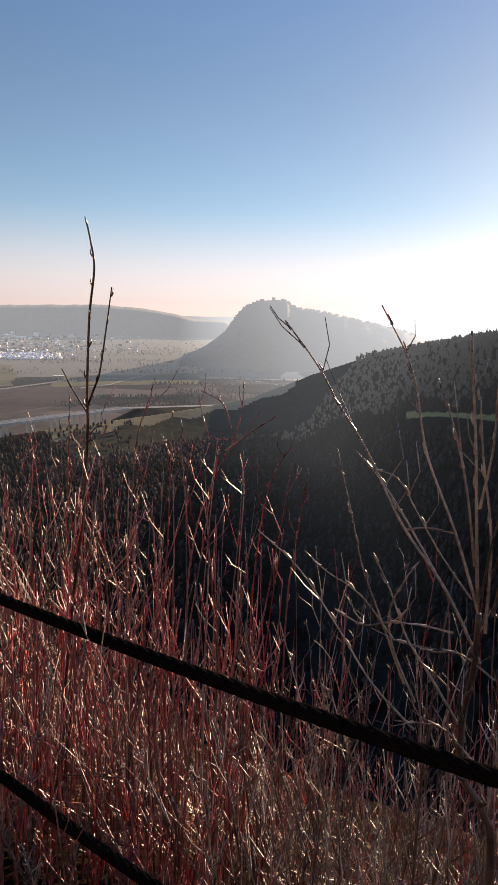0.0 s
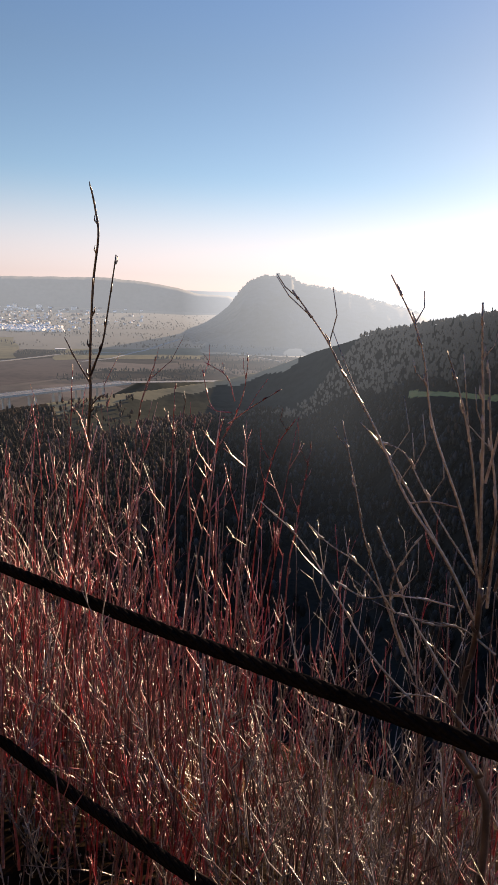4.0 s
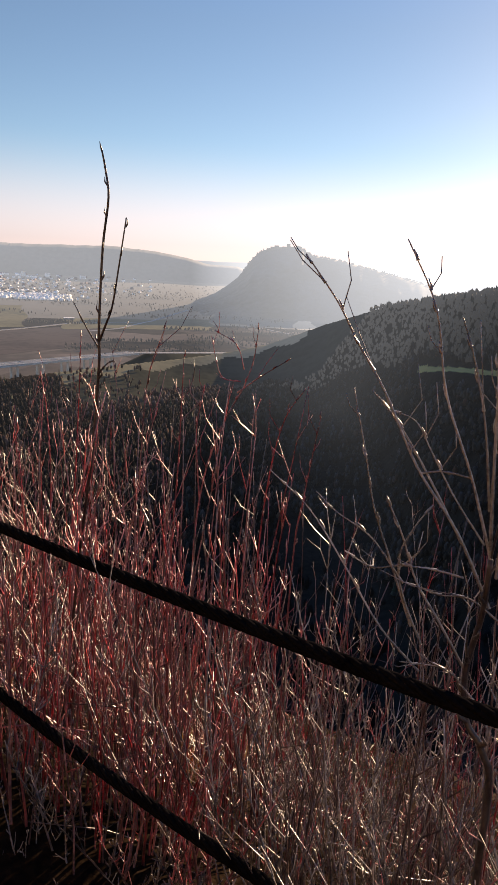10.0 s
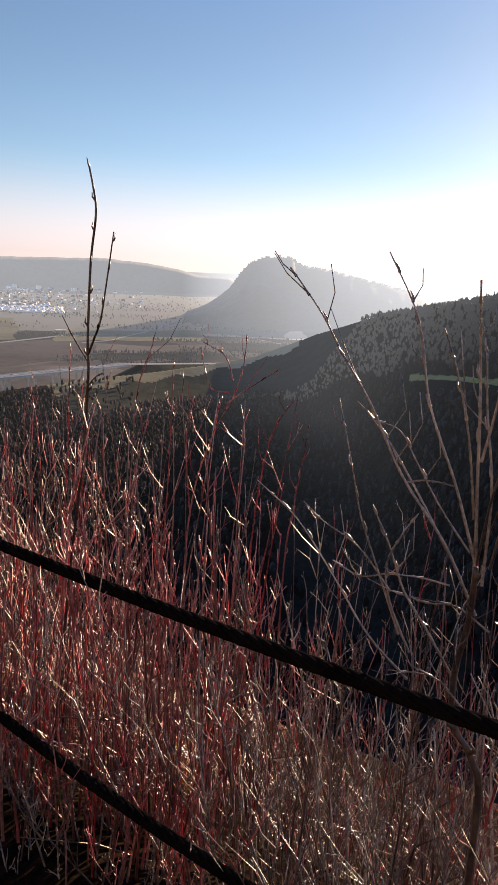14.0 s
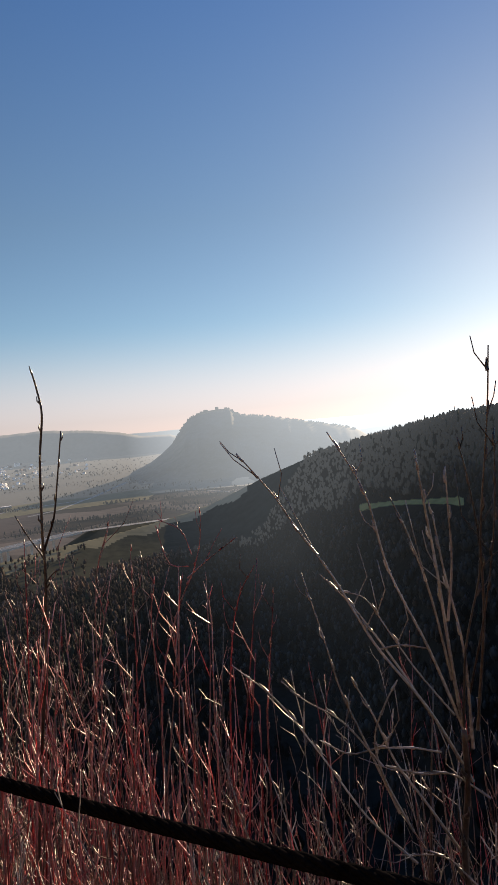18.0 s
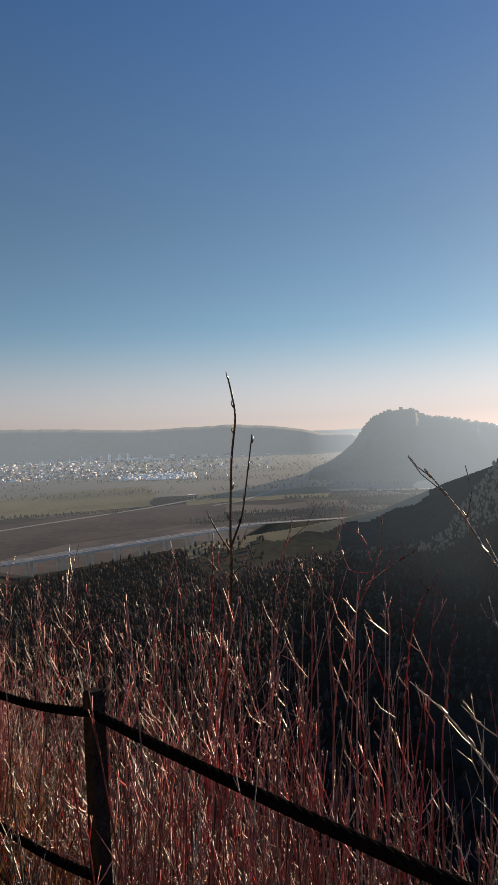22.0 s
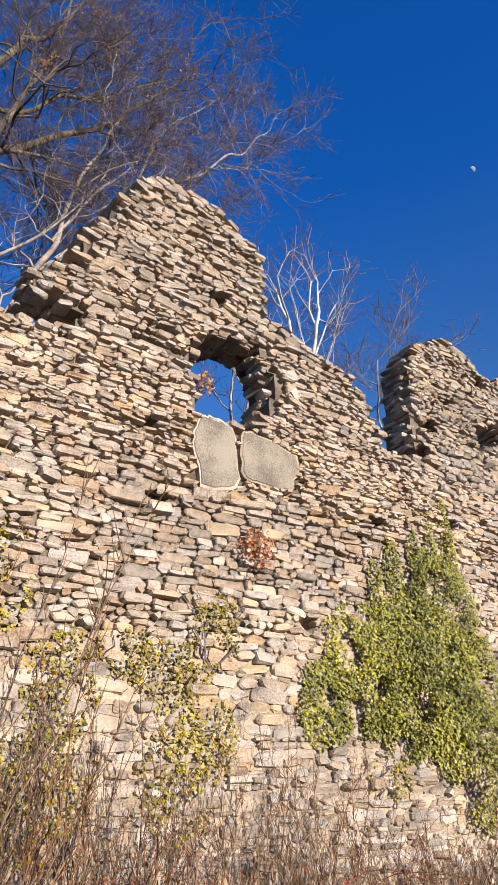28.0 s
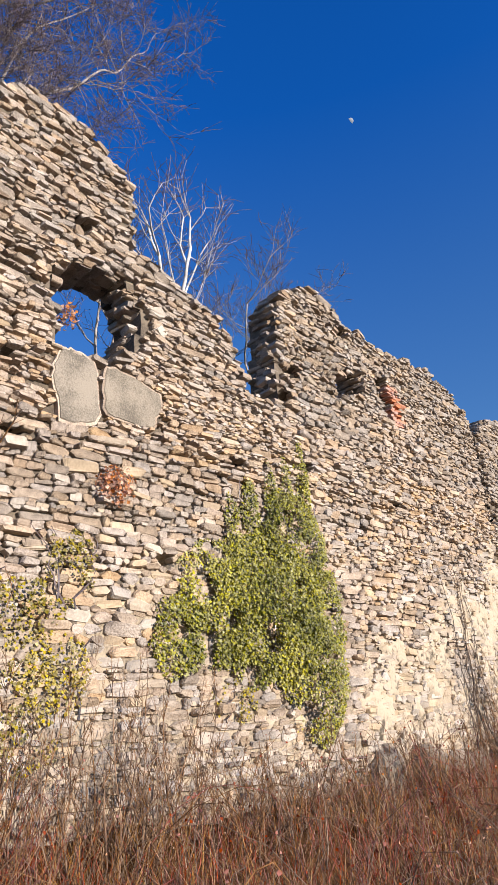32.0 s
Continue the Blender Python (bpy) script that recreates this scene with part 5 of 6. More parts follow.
def tree(name, at, label, limbs, seed, trunk_r, mat=M_BARK, depth=4, fork=3, thin=0.62, fine=3):
    rnd = random.Random(seed)
    ob = thing(name, tuple(at), label, "tree")
    base = Mesh()
    fork_z = limbs[0][0]
    base.tube([Vector((0, 0, -0.5)), Vector((0.05, 0.05, fork_z * 0.5)), Vector((0, 0, fork_z))], trunk_r, trunk_r * 0.75, 9)
    part("trunk", base, mat, ob, smooth=True)
    for z, d, length, r in limbs:
        m = Mesh()
        grow(m, Vector((0, 0, min(z, fork_z))), Vector(d), length, r, depth, rnd, fork=fork, thin=thin, fine=fine)
        part("limb", m, [mat, M_FINE_TWIG], ob, smooth=True)
    return ob


W3 = lambda a, b, c: WALL_DIR * a + WALL_IN * b + Vector((0, 0, c))
# the large tree behind the gable: crooked limbs that reach over the wall, each with its own spray of twigs
OAK = wall_at(0.55, 2.0, -3.2)
OAK_LIMBS = [
    (0.075, M_OAK, [(0.6, 10.9), (1.0, 11.5), (1.5, 11.95), (1.95, 12.35), (2.4, 12.95), (2.95, 13.6), (3.4, 14.2), (3.85, 14.9), (4.25, 15.5), (4.8, 16.4), (5.6, 17.9)]),
    (0.05, M_OAK, [(0.55, 12.3), (0.9, 12.75), (1.55, 13.15), (2.0, 13.5), (2.4, 14.05), (3.0, 14.5), (3.35, 14.9), (3.85, 15.45), (4.65, 16.5)]),
    (0.075, M_OAK, [(0.5, 12.5), (0.8, 13.15), (1.35, 14.55), (1.5, 15.0), (1.9, 15.55), (2.3, 16.45), (2.7, 18.05)]),
    (0.07, M_OAK, [(0.6, 10.6), (1.15, 11.5), (1.55, 12.8), (1.75, 13.8), (2.1, 15.0), (2.25, 16.5), (2.3, 17.85)]),
    (0.035, M_OAK, [(0.7, 11.4), (1.2, 11.85), (2.05, 12.2), (2.6, 12.2), (3.25, 12.7), (3.95, 13.4)]),
    (0.05, M_BARK, [(0.75, 6.3), (1.95, 8.45), (2.4, 9.5), (2.65, 10.35), (2.8, 11.2), (3.05, 12.35), (3.35, 13.2), (3.5, 14.0), (4.0, 15.1)]),
    (0.03, M_BARK, [(2.6, 10.3), (2.9, 11.2), (3.3, 12.05), (3.85, 13.05), (4.2, 13.6)]),
    (0.032, M_BARK, [(2.4, 9.5), (3.2, 10.6), (3.95, 12.0), (4.15, 12.85), (4.45, 14.0), (4.85, 15.1), (5.6, 16.4), (6.25, 17.4)]),
    (0.035, M_BARK, [(2.7, 9.9), (3.7, 11.6), (4.75, 12.9), (5.2, 13.55), (5.8, 14.4), (6.35, 15.15), (6.9, 15.75), (7.35, 16.6), (7.6, 17.0)]),
    (0.028, M_BARK, [(0.8, 8.4), (1.65, 9.55), (2.3, 10.3), (2.65, 10.85), (3.1, 11.75), (3.45, 12.45)]),
]
oak = thing("oak_tree", tuple(OAK), "large bare winter tree with crooked limbs behind the gable wall", "tree")
m = Mesh()
m.tube([wall_at(s, z, -3.2) - OAK for s, z in ((0.75, 1.4), (0.7, 4.0), (0.8, 6.7), (0.6, 9.4), (0.5, 11.4), (0.45, 12.6), (0.6, 14.5), (0.5, 17.0))], 0.24, 0.05, 10)
part("trunk", m, M_OAK, oak, smooth=True)
rnd = random.Random(61)
for r, bark, line in OAK_LIMBS:
    m = Mesh()
    pts = [wall_at(s + rnd.uniform(-0.05, 0.05), z + rnd.uniform(-0.06, 0.06), -3.2 + rnd.uniform(-0.12, 0.12)) - OAK for s, z in line]
    fine = smooth_line(pts, 4)
    m.tube(fine, r * 1.25, r * 0.34, 7)
    for k in range(4, len(fine) - 1, 2):
        a = (fine[k + 1] - fine[k - 1]).normalized()
        side = Vector((rnd.gauss(0, 1), rnd.gauss(0, 1), rnd.gauss(0.2, 1)))
        side = (side - a * side.dot(a)).normalized()
        rr = r * (1 - 0.6 * k / len(fine)) * 0.5
        grow(m, fine[k], a * 0.7 + side, rnd.uniform(0.9, 1.8), max(0.011, rr), 2, rnd, bend=0.9, up=0.03, sides=5, fork=4, thin=0.6, fine=7)
    grow(m, fine[-1], fine[-1] - fine[-3], 1.2, r * 0.3, 2, rnd, bend=0.6, up=0.05, sides=4, fork=3, thin=0.6, fine=5)
    part("limb", m, [bark, M_FINE_TWIG], oak, smooth=True)
p = wall_at(6.7, 0, -1.5)
tree("birch_tree", (p.x, p.y, 3.5), "slender pale bare tree behind the wall", [(4.4, W3(-0.25, 0, 1.2), 1.35, 0.045), (4.4, W3(0.0, -0.1, 1.2), 1.5, 0.045), (4.2, W3(0.4, 0, 1.0), 1.3, 0.035), (4.0, W3(0.3, 0.2, 1.1), 1.2, 0.035), (3.6, W3(0.8, -0.1, 0.5), 1.2, 0.03)], 62, 0.09, M_BIRCH, depth=3, thin=0.62, fine=3)
p = wall_at(11.7, 0, -3.6)
tree("bare_tree", (p.x, p.y, 5.0), "thin bare tree seen through the wall's gap", [(2.9, W3(-0.3, 0, 1.2), 1.9, 0.045), (2.9, W3(-0.6, -0.1, 0.9), 1.9, 0.045), (2.6, W3(0.1, 0, 1.0), 1.6, 0.04)], 63, 0.08, depth=4)
p = wall_at(6.5, 0, -3.4)
tree("bare_tree", (p.x, p.y, 4.6), "thin bare tree behind the window", [(2.6, W3(-0.3, 0, 1.2), 1.8, 0.04), (2.6, W3(0.3, 0.1, 1.2), 2.0, 0.04), (2.2, W3(0.2, -0.3, 1.0), 1.6, 0.035)], 64, 0.08, depth=3)
x, y = polar(71.0, 19.5)
tree("bare_tree", (x, y, 1.6), "small bare tree leaning out beyond the wall's end", [(0.7, W3(0.5, -0.5, 0.9), 1.1, 0.045), (0.7, W3(0.25, -0.1, 1.2), 1.25, 0.045), (0.6, W3(0.6, -1.0, 0.3), 1.0, 0.035)], 65, 0.07, depth=3, fork=3)


# ivy-grown rock at the bend of the path
def lump(at, size, seed, name, label, mat, category="rock", k=14):
    ob = Mesh()
    rows, cols = k, k * 2
    for i in range(rows + 1):
        for j in range(cols):
            t, q = math.pi * i / rows, 2 * math.pi * j / cols
            d = Vector((math.sin(t) * math.cos(q), math.sin(t) * math.sin(q), math.cos(t)))
            f = 1 + 0.28 * noise.noise(d * 1.6 + Vector((seed, 0, 0))) + 0.12 * noise.noise(d * 4.5 + Vector((0, seed, 0)))
            ob.v.append((d.x * size[0] * f, d.y * size[1] * f, d.z * size[2] * f))
    for i in range(rows):
        for j in range(cols):
            a, b = i * cols + j, i * cols + (j + 1) % cols
            ob.face(a, a + cols, b + cols, b)
    o = part(name, ob, mat, smooth=False)
    o.location = at
    o.rotation_euler = (0, 0, seed)
    return tagged(o, label, category)


x, y = polar(64.0, 13.2)
lump((x, y, 0.2), (1.5, 1.3, 1.35), 1.7, "rock_outcrop", "rock outcrop overgrown with ivy beside the path, shade put into its colour", M_ROCK_DARK)
rnd = random.Random(71)
iv = thing("ivy_mat", (x, y, 1.5), "dark green ivy capping the rock outcrop, toned down for shade", "ivy")
m = Mesh()
for k in range(6500):
    t, q = rnd.uniform(0, 6.283), math.acos(rnd.uniform(-0.15, 1))
    d = Vector((math.sin(q) * math.cos(t), math.sin(q) * math.sin(t), math.cos(q)))
    f = 1.02 + 0.22 * noise.noise(d * 2.2) + 0.08 * rnd.random()
    c = Vector((d.x * 1.75 * f, d.y * 1.5 * f, d.z * 1.45 * f - 1.3))
    m.leaf(c, Vector((rnd.uniform(-1, 1), rnd.uniform(-1, 1), rnd.uniform(-1, 0.2))).normalized(), d, 0.065 * rnd.uniform(0.6, 1.3))
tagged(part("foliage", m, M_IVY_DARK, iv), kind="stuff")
# rocks along the wall's foot
rnd = random.Random(72)
for k, (s, z, sx, sz) in enumerate(((8.8, 0.75, 0.6, 0.5), (9.7, 0.55, 0.7, 0.6), (10.7, 0.45, 0.7, 0.6), (11.6, 0.5, 0.7, 0.5))):
    p = wall_at(s, z, 0.0)
    lump(tuple(p), (sx, 0.3, sz), 3.1 + k, "rock", "pale grey boulder at the foot of the wall", M_ROCK, k=9)

# ---- the rope fence along the path ----
POSTS = [(-3.0, 0.98, 1.02), (-0.7, 1.0, 1.02), (1.73, 1.07, 0.90), (3.9, 1.17, 0.87), (6.33, 1.2, 0.80), (7.77, 1.05, 0.53), (9.27, 0.96, 0.82), (11.2, 0.8, 0.5)]


def by_path(a, o, z):
    p = PATH_DIR * a + PATH_OUT * o
    return Vector((p.x, p.y, z))


fence = thing("rope_fence", tuple(by_path(1.69, 0.95, 0)), "rope fence of dark weathered posts with two black steel cables", "fence")
f0 = fence.location.copy()
for k, (a, o, z) in enumerate(POSTS):
    p = by_path(a, o, 0) - f0
    g0 = ground_z(*(by_path(a, o, 0).xy))
    m = Mesh()
    w = 0.023
    top = z + 0.02
    k0 = len(m.v)
    for zz, s in ((g0 - 0.4, 1.0), (top - 0.012, 1.0), (top, 0.75)):
        for sx, sy in ((-1, -1), (1, -1), (1, 1), (-1, 1)):
            q = p + PATH_DIR * (sx * w * s) + PATH_OUT * (sy * w * s)
            m.v.append((q.x + 0.012 * math.sin(k * 2.1) * (zz - g0), q.y, zz - f0.z))
    for r in range(2):
        for j in range(4):
            m.face(r * 4 + j, r * 4 + (j + 1) % 4, r * 4 + 4 + (j + 1) % 4, r * 4 + 4 + j)
    m.face(8, 9, 10, 11)
    part("post", m, M_POST, fence)


def cable(p, q, sag, rad, parent, steps):
    """A laid rope: six strands wound round a core."""
    n = steps
    axis = []
    for i in range(n + 1):
        u = i / n
        c = p.lerp(q, u)
        c.z -= sag * 4 * u * (1 - u)
        axis.append(c)
    m = []
    L = (q - p).length
    side = Vector((-(q - p).y, (q - p).x, 0)).normalized()
    for s in range(6):
        pts = []
        for i, c in enumerate(axis):
            t = 2 * math.pi * (s / 6 + L * i / n / 0.19)
            pts.append(c + (side * math.cos(t) + Vector((0, 0, 1)) * math.sin(t)) * rad * 0.62)
        m.append(pts)
    core = Mesh()
    core.tube(axis, rad * 0.5, rad * 0.5, 5)
    rope = part("steel_cable", core, M_STEEL, parent, smooth=True)
    for pts in m:
        strand = Mesh()
        strand.tube(pts, rad * 0.42, rad * 0.42, 5)
        part("strand", strand, M_STEEL, rope, smooth=True)


for k in range(len(POSTS) - 1):
    (a0, o0, z0), (a1, o1, z1) = POSTS[k], POSTS[k + 1]
    steps = 150 if k in (1, 2) else 60
    cable(by_path(a0, o0 - 0.02, z0 - 0.04) - f0, by_path(a1, o1 - 0.02, z1 - 0.04) - f0, 0.03 if k < 2 else 0.13, 0.0145, fence, steps)
    cable(by_path(a0, o0 - 0.02, z0 - 0.52) - f0, by_path(a1, o1 - 0.02, z1 - 0.52) - f0, 0.10 if k < 2 else 0.14, 0.0145, fence, steps)

# ---- twigs by the fence that stand up against the valley ----


def budded(m, pts, r0, r1, rnd, mat=0, sides=6, gap=0.055, spurs=0.0):
    """A twig with small swollen buds at its nodes."""
    line = smooth_line(pts)
    m.tube(line, r0, r1, sides, mat, 0.8)
    run = 0.0
    for i in range(1, len(line)):
        d = line[i] - line[i - 1]
        run += d.length
        if run > gap and i > len(line) * 0.35:
            run = rnd.uniform(-0.02, 0.01)
            s = Vector((rnd.gauss(0, 1), rnd.gauss(0, 1), 0.3)).normalized()
            r = r0 + (r1 - r0) * i / len(line)
            if spurs and rnd.random() < spurs:
                ln = rnd.uniform(0.025, 0.14)
                e1 = line[i] + (s * 0.8 + d.normalized() * 0.7) * ln * 0.6
                e2 = e1 + (s * 0.35 + d.normalized() + Vector((0, 0, 0.3))) * ln * 0.4
                m.tube([line[i], e1, e2], max(0.0012, r * 0.5), 0.0008, 4, mat)
            m.tube([line[i] + s * r * 0.4, line[i] + s * r * 2.3 + d.normalized() * 0.007, line[i] + s * r * 2.0 + d.normalized() * 0.02], max(0.0034, r * 0.95), 0.001, 5, mat)


rnd = random.Random(91)


def twig(owner, name, mat, r0, r1, pts, gap=0.045, spurs=0.55, root=False):
    m = Mesh()
    if root:
        (x0, y0, z0), (x1, y1, z1) = pts[:2]
        pts = [(x0 - 0.25 * (x1 - x0), y0 - 0.1 * (y1 - y0), ground_z(x0, y0) - 0.05)] + pts
    budded(m, [Vector(p) - owner.location for p in pts], r0, r1, rnd, gap=gap, spurs=spurs)
    return part(name, m, mat, owner, smooth=True)


hero = thing("tall_sapling", tuple(by_path(1.45, 1.42, -0.3)), "tall slender bare sapling with paired buds", "sapling")
twig(hero, "twig", M_NEAR_TWIG, 0.0066, 0.0028, [(-0.640, 2.120, -0.380), (-0.570, 2.070, 0.240), (-0.520, 2.040, 0.670), (-0.470, 2.000, 1.010), (-0.450, 1.990, 1.250), (-0.450, 1.990, 1.360), (-0.440, 1.990, 1.570), (-0.420, 1.970, 1.700), (-0.430, 1.980, 1.770), (-0.440, 1.980, 1.820)], 0.075, 0.0)
twig(hero, "twig", M_NEAR_TWIG, 0.0042, 0.002, [(-0.450, 1.990, 1.315), (-0.425, 1.960, 1.365), (-0.400, 1.930, 1.420), (-0.380, 1.920, 1.530), (-0.360, 1.910, 1.650)], 0.075, 0.0)
twig(hero, "twig", M_NEAR_TWIG, 0.003, 0.0015, [(-0.450, 1.990, 1.295), (-0.490, 2.000, 1.355), (-0.530, 2.020, 1.420)], 0.075, 0.0)
twig(hero, "twig", M_NEAR_TWIG, 0.0025, 0.0013, [(-0.452, 1.990, 1.225), (-0.415, 1.945, 1.262), (-0.390, 1.920, 1.270)], 0.075, 0.0)
right = thing("hazel_shrub", tuple(by_path(0.2, 1.15, -0.1)), "bare shrub with arching pale twigs at the fence", "shrub")
twig(right, "branch", M_NEAR_TWIG, 0.0085, 0.0048, [(0.460, 1.090, 0.600), (0.440, 1.100, 0.730), (0.410, 1.120, 0.780), (0.400, 1.130, 0.870), (0.410, 1.120, 0.990), (0.410, 1.120, 1.090)], root=True)
twig(right, "twig", M_PALE_TWIG, 0.00333, 0.001312, [(0.420, 1.120, 1.000), (0.360, 1.150, 1.120), (0.290, 1.200, 1.220), (0.230, 1.240, 1.340), (0.180, 1.280, 1.420), (0.140, 1.310, 1.490), (0.080, 1.350, 1.570)])
twig(right, "twig", M_PALE_TWIG, 0.00296, 0.001148, [(0.410, 1.120, 1.090), (0.370, 1.150, 1.220), (0.320, 1.180, 1.350), (0.300, 1.200, 1.460), (0.280, 1.210, 1.520), (0.240, 1.240, 1.600)])
twig(right, "twig", M_PALE_TWIG, 0.00333, 0.001804, [(0.410, 1.120, 1.080), (0.400, 1.130, 1.210), (0.390, 1.140, 1.360), (0.380, 1.150, 1.470), (0.370, 1.150, 1.560)])
twig(right, "twig", M_PALE_TWIG, 0.00259, 0.001148, [(0.400, 1.130, 1.170), (0.380, 1.150, 1.310), (0.350, 1.160, 1.420), (0.330, 1.180, 1.480)])
twig(right, "twig", M_PALE_TWIG, 0.00259, 0.001066, [(0.370, 1.150, 1.100), (0.320, 1.190, 1.190), (0.270, 1.220, 1.270), (0.230, 1.240, 1.320), (0.210, 1.260, 1.340)])
twig(right, "twig", M_PALE_TWIG, 0.00259, 0.001148, [(0.310, 1.190, 0.920), (0.260, 1.220, 1.050), (0.230, 1.240, 1.130), (0.210, 1.260, 1.220), (0.180, 1.280, 1.340)])
twig(right, "twig", M_PALE_TWIG, 0.002812, 0.001148, [(0.330, 1.170, 0.840), (0.260, 1.220, 0.900), (0.190, 1.270, 1.000), (0.120, 1.320, 1.090), (0.040, 1.370, 1.150)])
twig(right, "twig", M_PALE_TWIG, 0.00222, 0.000984, [(0.290, 1.200, 1.000), (0.230, 1.240, 1.070), (0.170, 1.280, 1.100), (0.130, 1.310, 1.130)])
twig(right, "twig", M_PALE_TWIG, 0.00222, 0.00164, [(0.300, 1.200, 1.210), (0.330, 1.180, 1.220), (0.370, 1.150, 1.220)])
twig(right, "twig", M_PALE_TWIG, 0.00222, 0.001476, [(0.280, 1.210, 1.030), (0.240, 1.240, 1.010), (0.200, 1.270, 1.020)])
twig(right, "twig", M_PALE_TWIG, 0.00222, 0.001312, [(0.380, 1.150, 1.040), (0.330, 1.180, 1.040), (0.280, 1.210, 1.030)])
twig(right, "twig", M_PALE_TWIG, 0.00296, 0.001312, [(0.420, 1.110, 1.060), (0.420, 1.120, 1.220), (0.400, 1.130, 1.350), (0.390, 1.140, 1.450)])
twig(right, "twig", M_PALE_TWIG, 0.00259, 0.001148, [(0.400, 1.130, 1.270), (0.410, 1.120, 1.370), (0.410, 1.120, 1.460), (0.410, 1.120, 1.530)])
twig(right, "twig", M_PALE_TWIG, 0.00296, 0.00164, [(0.400, 1.130, 0.870), (0.350, 1.160, 0.950), (0.310, 1.190, 1.010), (0.280, 1.210, 1.090), (0.250, 1.230, 1.150)])
twig(right, "twig", M_PALE_TWIG, 0.00259, 0.00123, [(0.330, 1.180, 0.890), (0.290, 1.200, 0.980), (0.280, 1.210, 1.050), (0.300, 1.190, 1.120), (0.320, 1.190, 1.150)])
twig(right, "twig", M_PALE_TWIG, 0.002072, 0.000984, [(0.400, 1.130, 1.110), (0.350, 1.160, 1.180), (0.310, 1.190, 1.250), (0.280, 1.210, 1.300), (0.240, 1.240, 1.310)])
twig(right, "twig", M_PALE_TWIG, 0.002368, 0.001148, [(0.440, 1.100, 0.980), (0.390, 1.130, 1.010), (0.350, 1.160, 1.000), (0.310, 1.190, 1.000)])
twig(right, "twig", M_PALE_TWIG, 0.002368, 0.001148, [(0.460, 1.090, 0.780), (0.410, 1.120, 0.830), (0.370, 1.150, 0.860), (0.300, 1.200, 0.840)])
twig(right, "twig", M_NEAR_TWIG, 0.00306, 0.001092, [(0.430, 1.110, 1.090), (0.450, 1.100, 1.280), (0.450, 1.090, 1.420), (0.470, 1.080, 1.610), (0.480, 1.080, 1.720)])
twig(right, "twig", M_NEAR_TWIG, 0.00238, 0.00117, [(0.410, 1.120, 1.090), (0.420, 1.110, 1.230), (0.450, 1.100, 1.370), (0.440, 1.100, 1.500), (0.430, 1.110, 1.570)])
twig(right, "twig", M_NEAR_TWIG, 0.00204, 0.001092, [(0.420, 1.120, 1.130), (0.450, 1.090, 1.300), (0.470, 1.080, 1.440), (0.480, 1.080, 1.590)])
reds = thing("dogwood_shrub", tuple(by_path(1.6, 1.8, -0.5)), "bare dogwood with long upright red rods", "shrub")
twig(reds, "rod", M_RED_TWIG, 0.0045, 0.0012, [(-0.200, 2.420, 0.390), (-0.170, 2.400, 0.780), (-0.100, 2.360, 1.020), (-0.040, 2.320, 1.150), (-0.010, 2.300, 1.250), (-0.000, 2.290, 1.350)], root=True)
twig(reds, "rod", M_RED_TWIG, 0.003, 0.001, [(-0.060, 2.330, 1.130), (0.020, 2.280, 1.200), (0.110, 2.220, 1.270)])
twig(reds, "rod", M_RED_TWIG, 0.0025, 0.001, [(-0.040, 2.320, 1.210), (-0.070, 2.340, 1.290), (-0.150, 2.390, 1.330)])
twig(reds, "rod", M_RED_TWIG, 0.0025, 0.001, [(-0.050, 2.320, 1.170), (-0.120, 2.370, 1.180), (-0.160, 2.400, 1.310)])
twig(reds, "rod", M_RED_TWIG, 0.004, 0.0012, [(0.040, 2.270, 0.430), (0.060, 2.250, 0.830), (0.100, 2.230, 1.060), (0.160, 2.190, 1.180)], root=True)
twig(reds, "rod", M_RED_TWIG, 0.004, 0.0012, [(0.150, 2.070, 0.590), (0.170, 2.060, 0.860), (0.200, 2.040, 1.120)], root=True)
twig(reds, "rod", M_RED_TWIG, 0.004, 0.0013, [(-0.440, 2.340, 0.400), (-0.390, 2.310, 0.760), (-0.360, 2.290, 1.150), (-0.300, 2.250, 1.340)], root=True)
twig(reds, "rod", M_RED_TWIG, 0.004, 0.0013, [(-0.260, 2.220, 0.450), (-0.240, 2.210, 0.900), (-0.230, 2.200, 1.260)], root=True)
twig(reds, "rod", M_RED_TWIG, 0.0035, 0.0012, [(-0.780, 2.460, 0.240), (-0.730, 2.420, 0.670), (-0.740, 2.430, 0.990), (-0.770, 2.450, 1.150)], root=True)
twig(reds, "rod", M_RED_TWIG, 0.0038, 0.0013, [(-0.650, 2.370, 0.340), (-0.610, 2.340, 0.910), (-0.590, 2.330, 1.290)], root=True)
twig(reds, "rod", M_RED_TWIG, 0.003, 0.001, [(-0.160, 2.160, 0.780), (-0.180, 2.170, 1.020), (-0.160, 2.160, 1.160)])

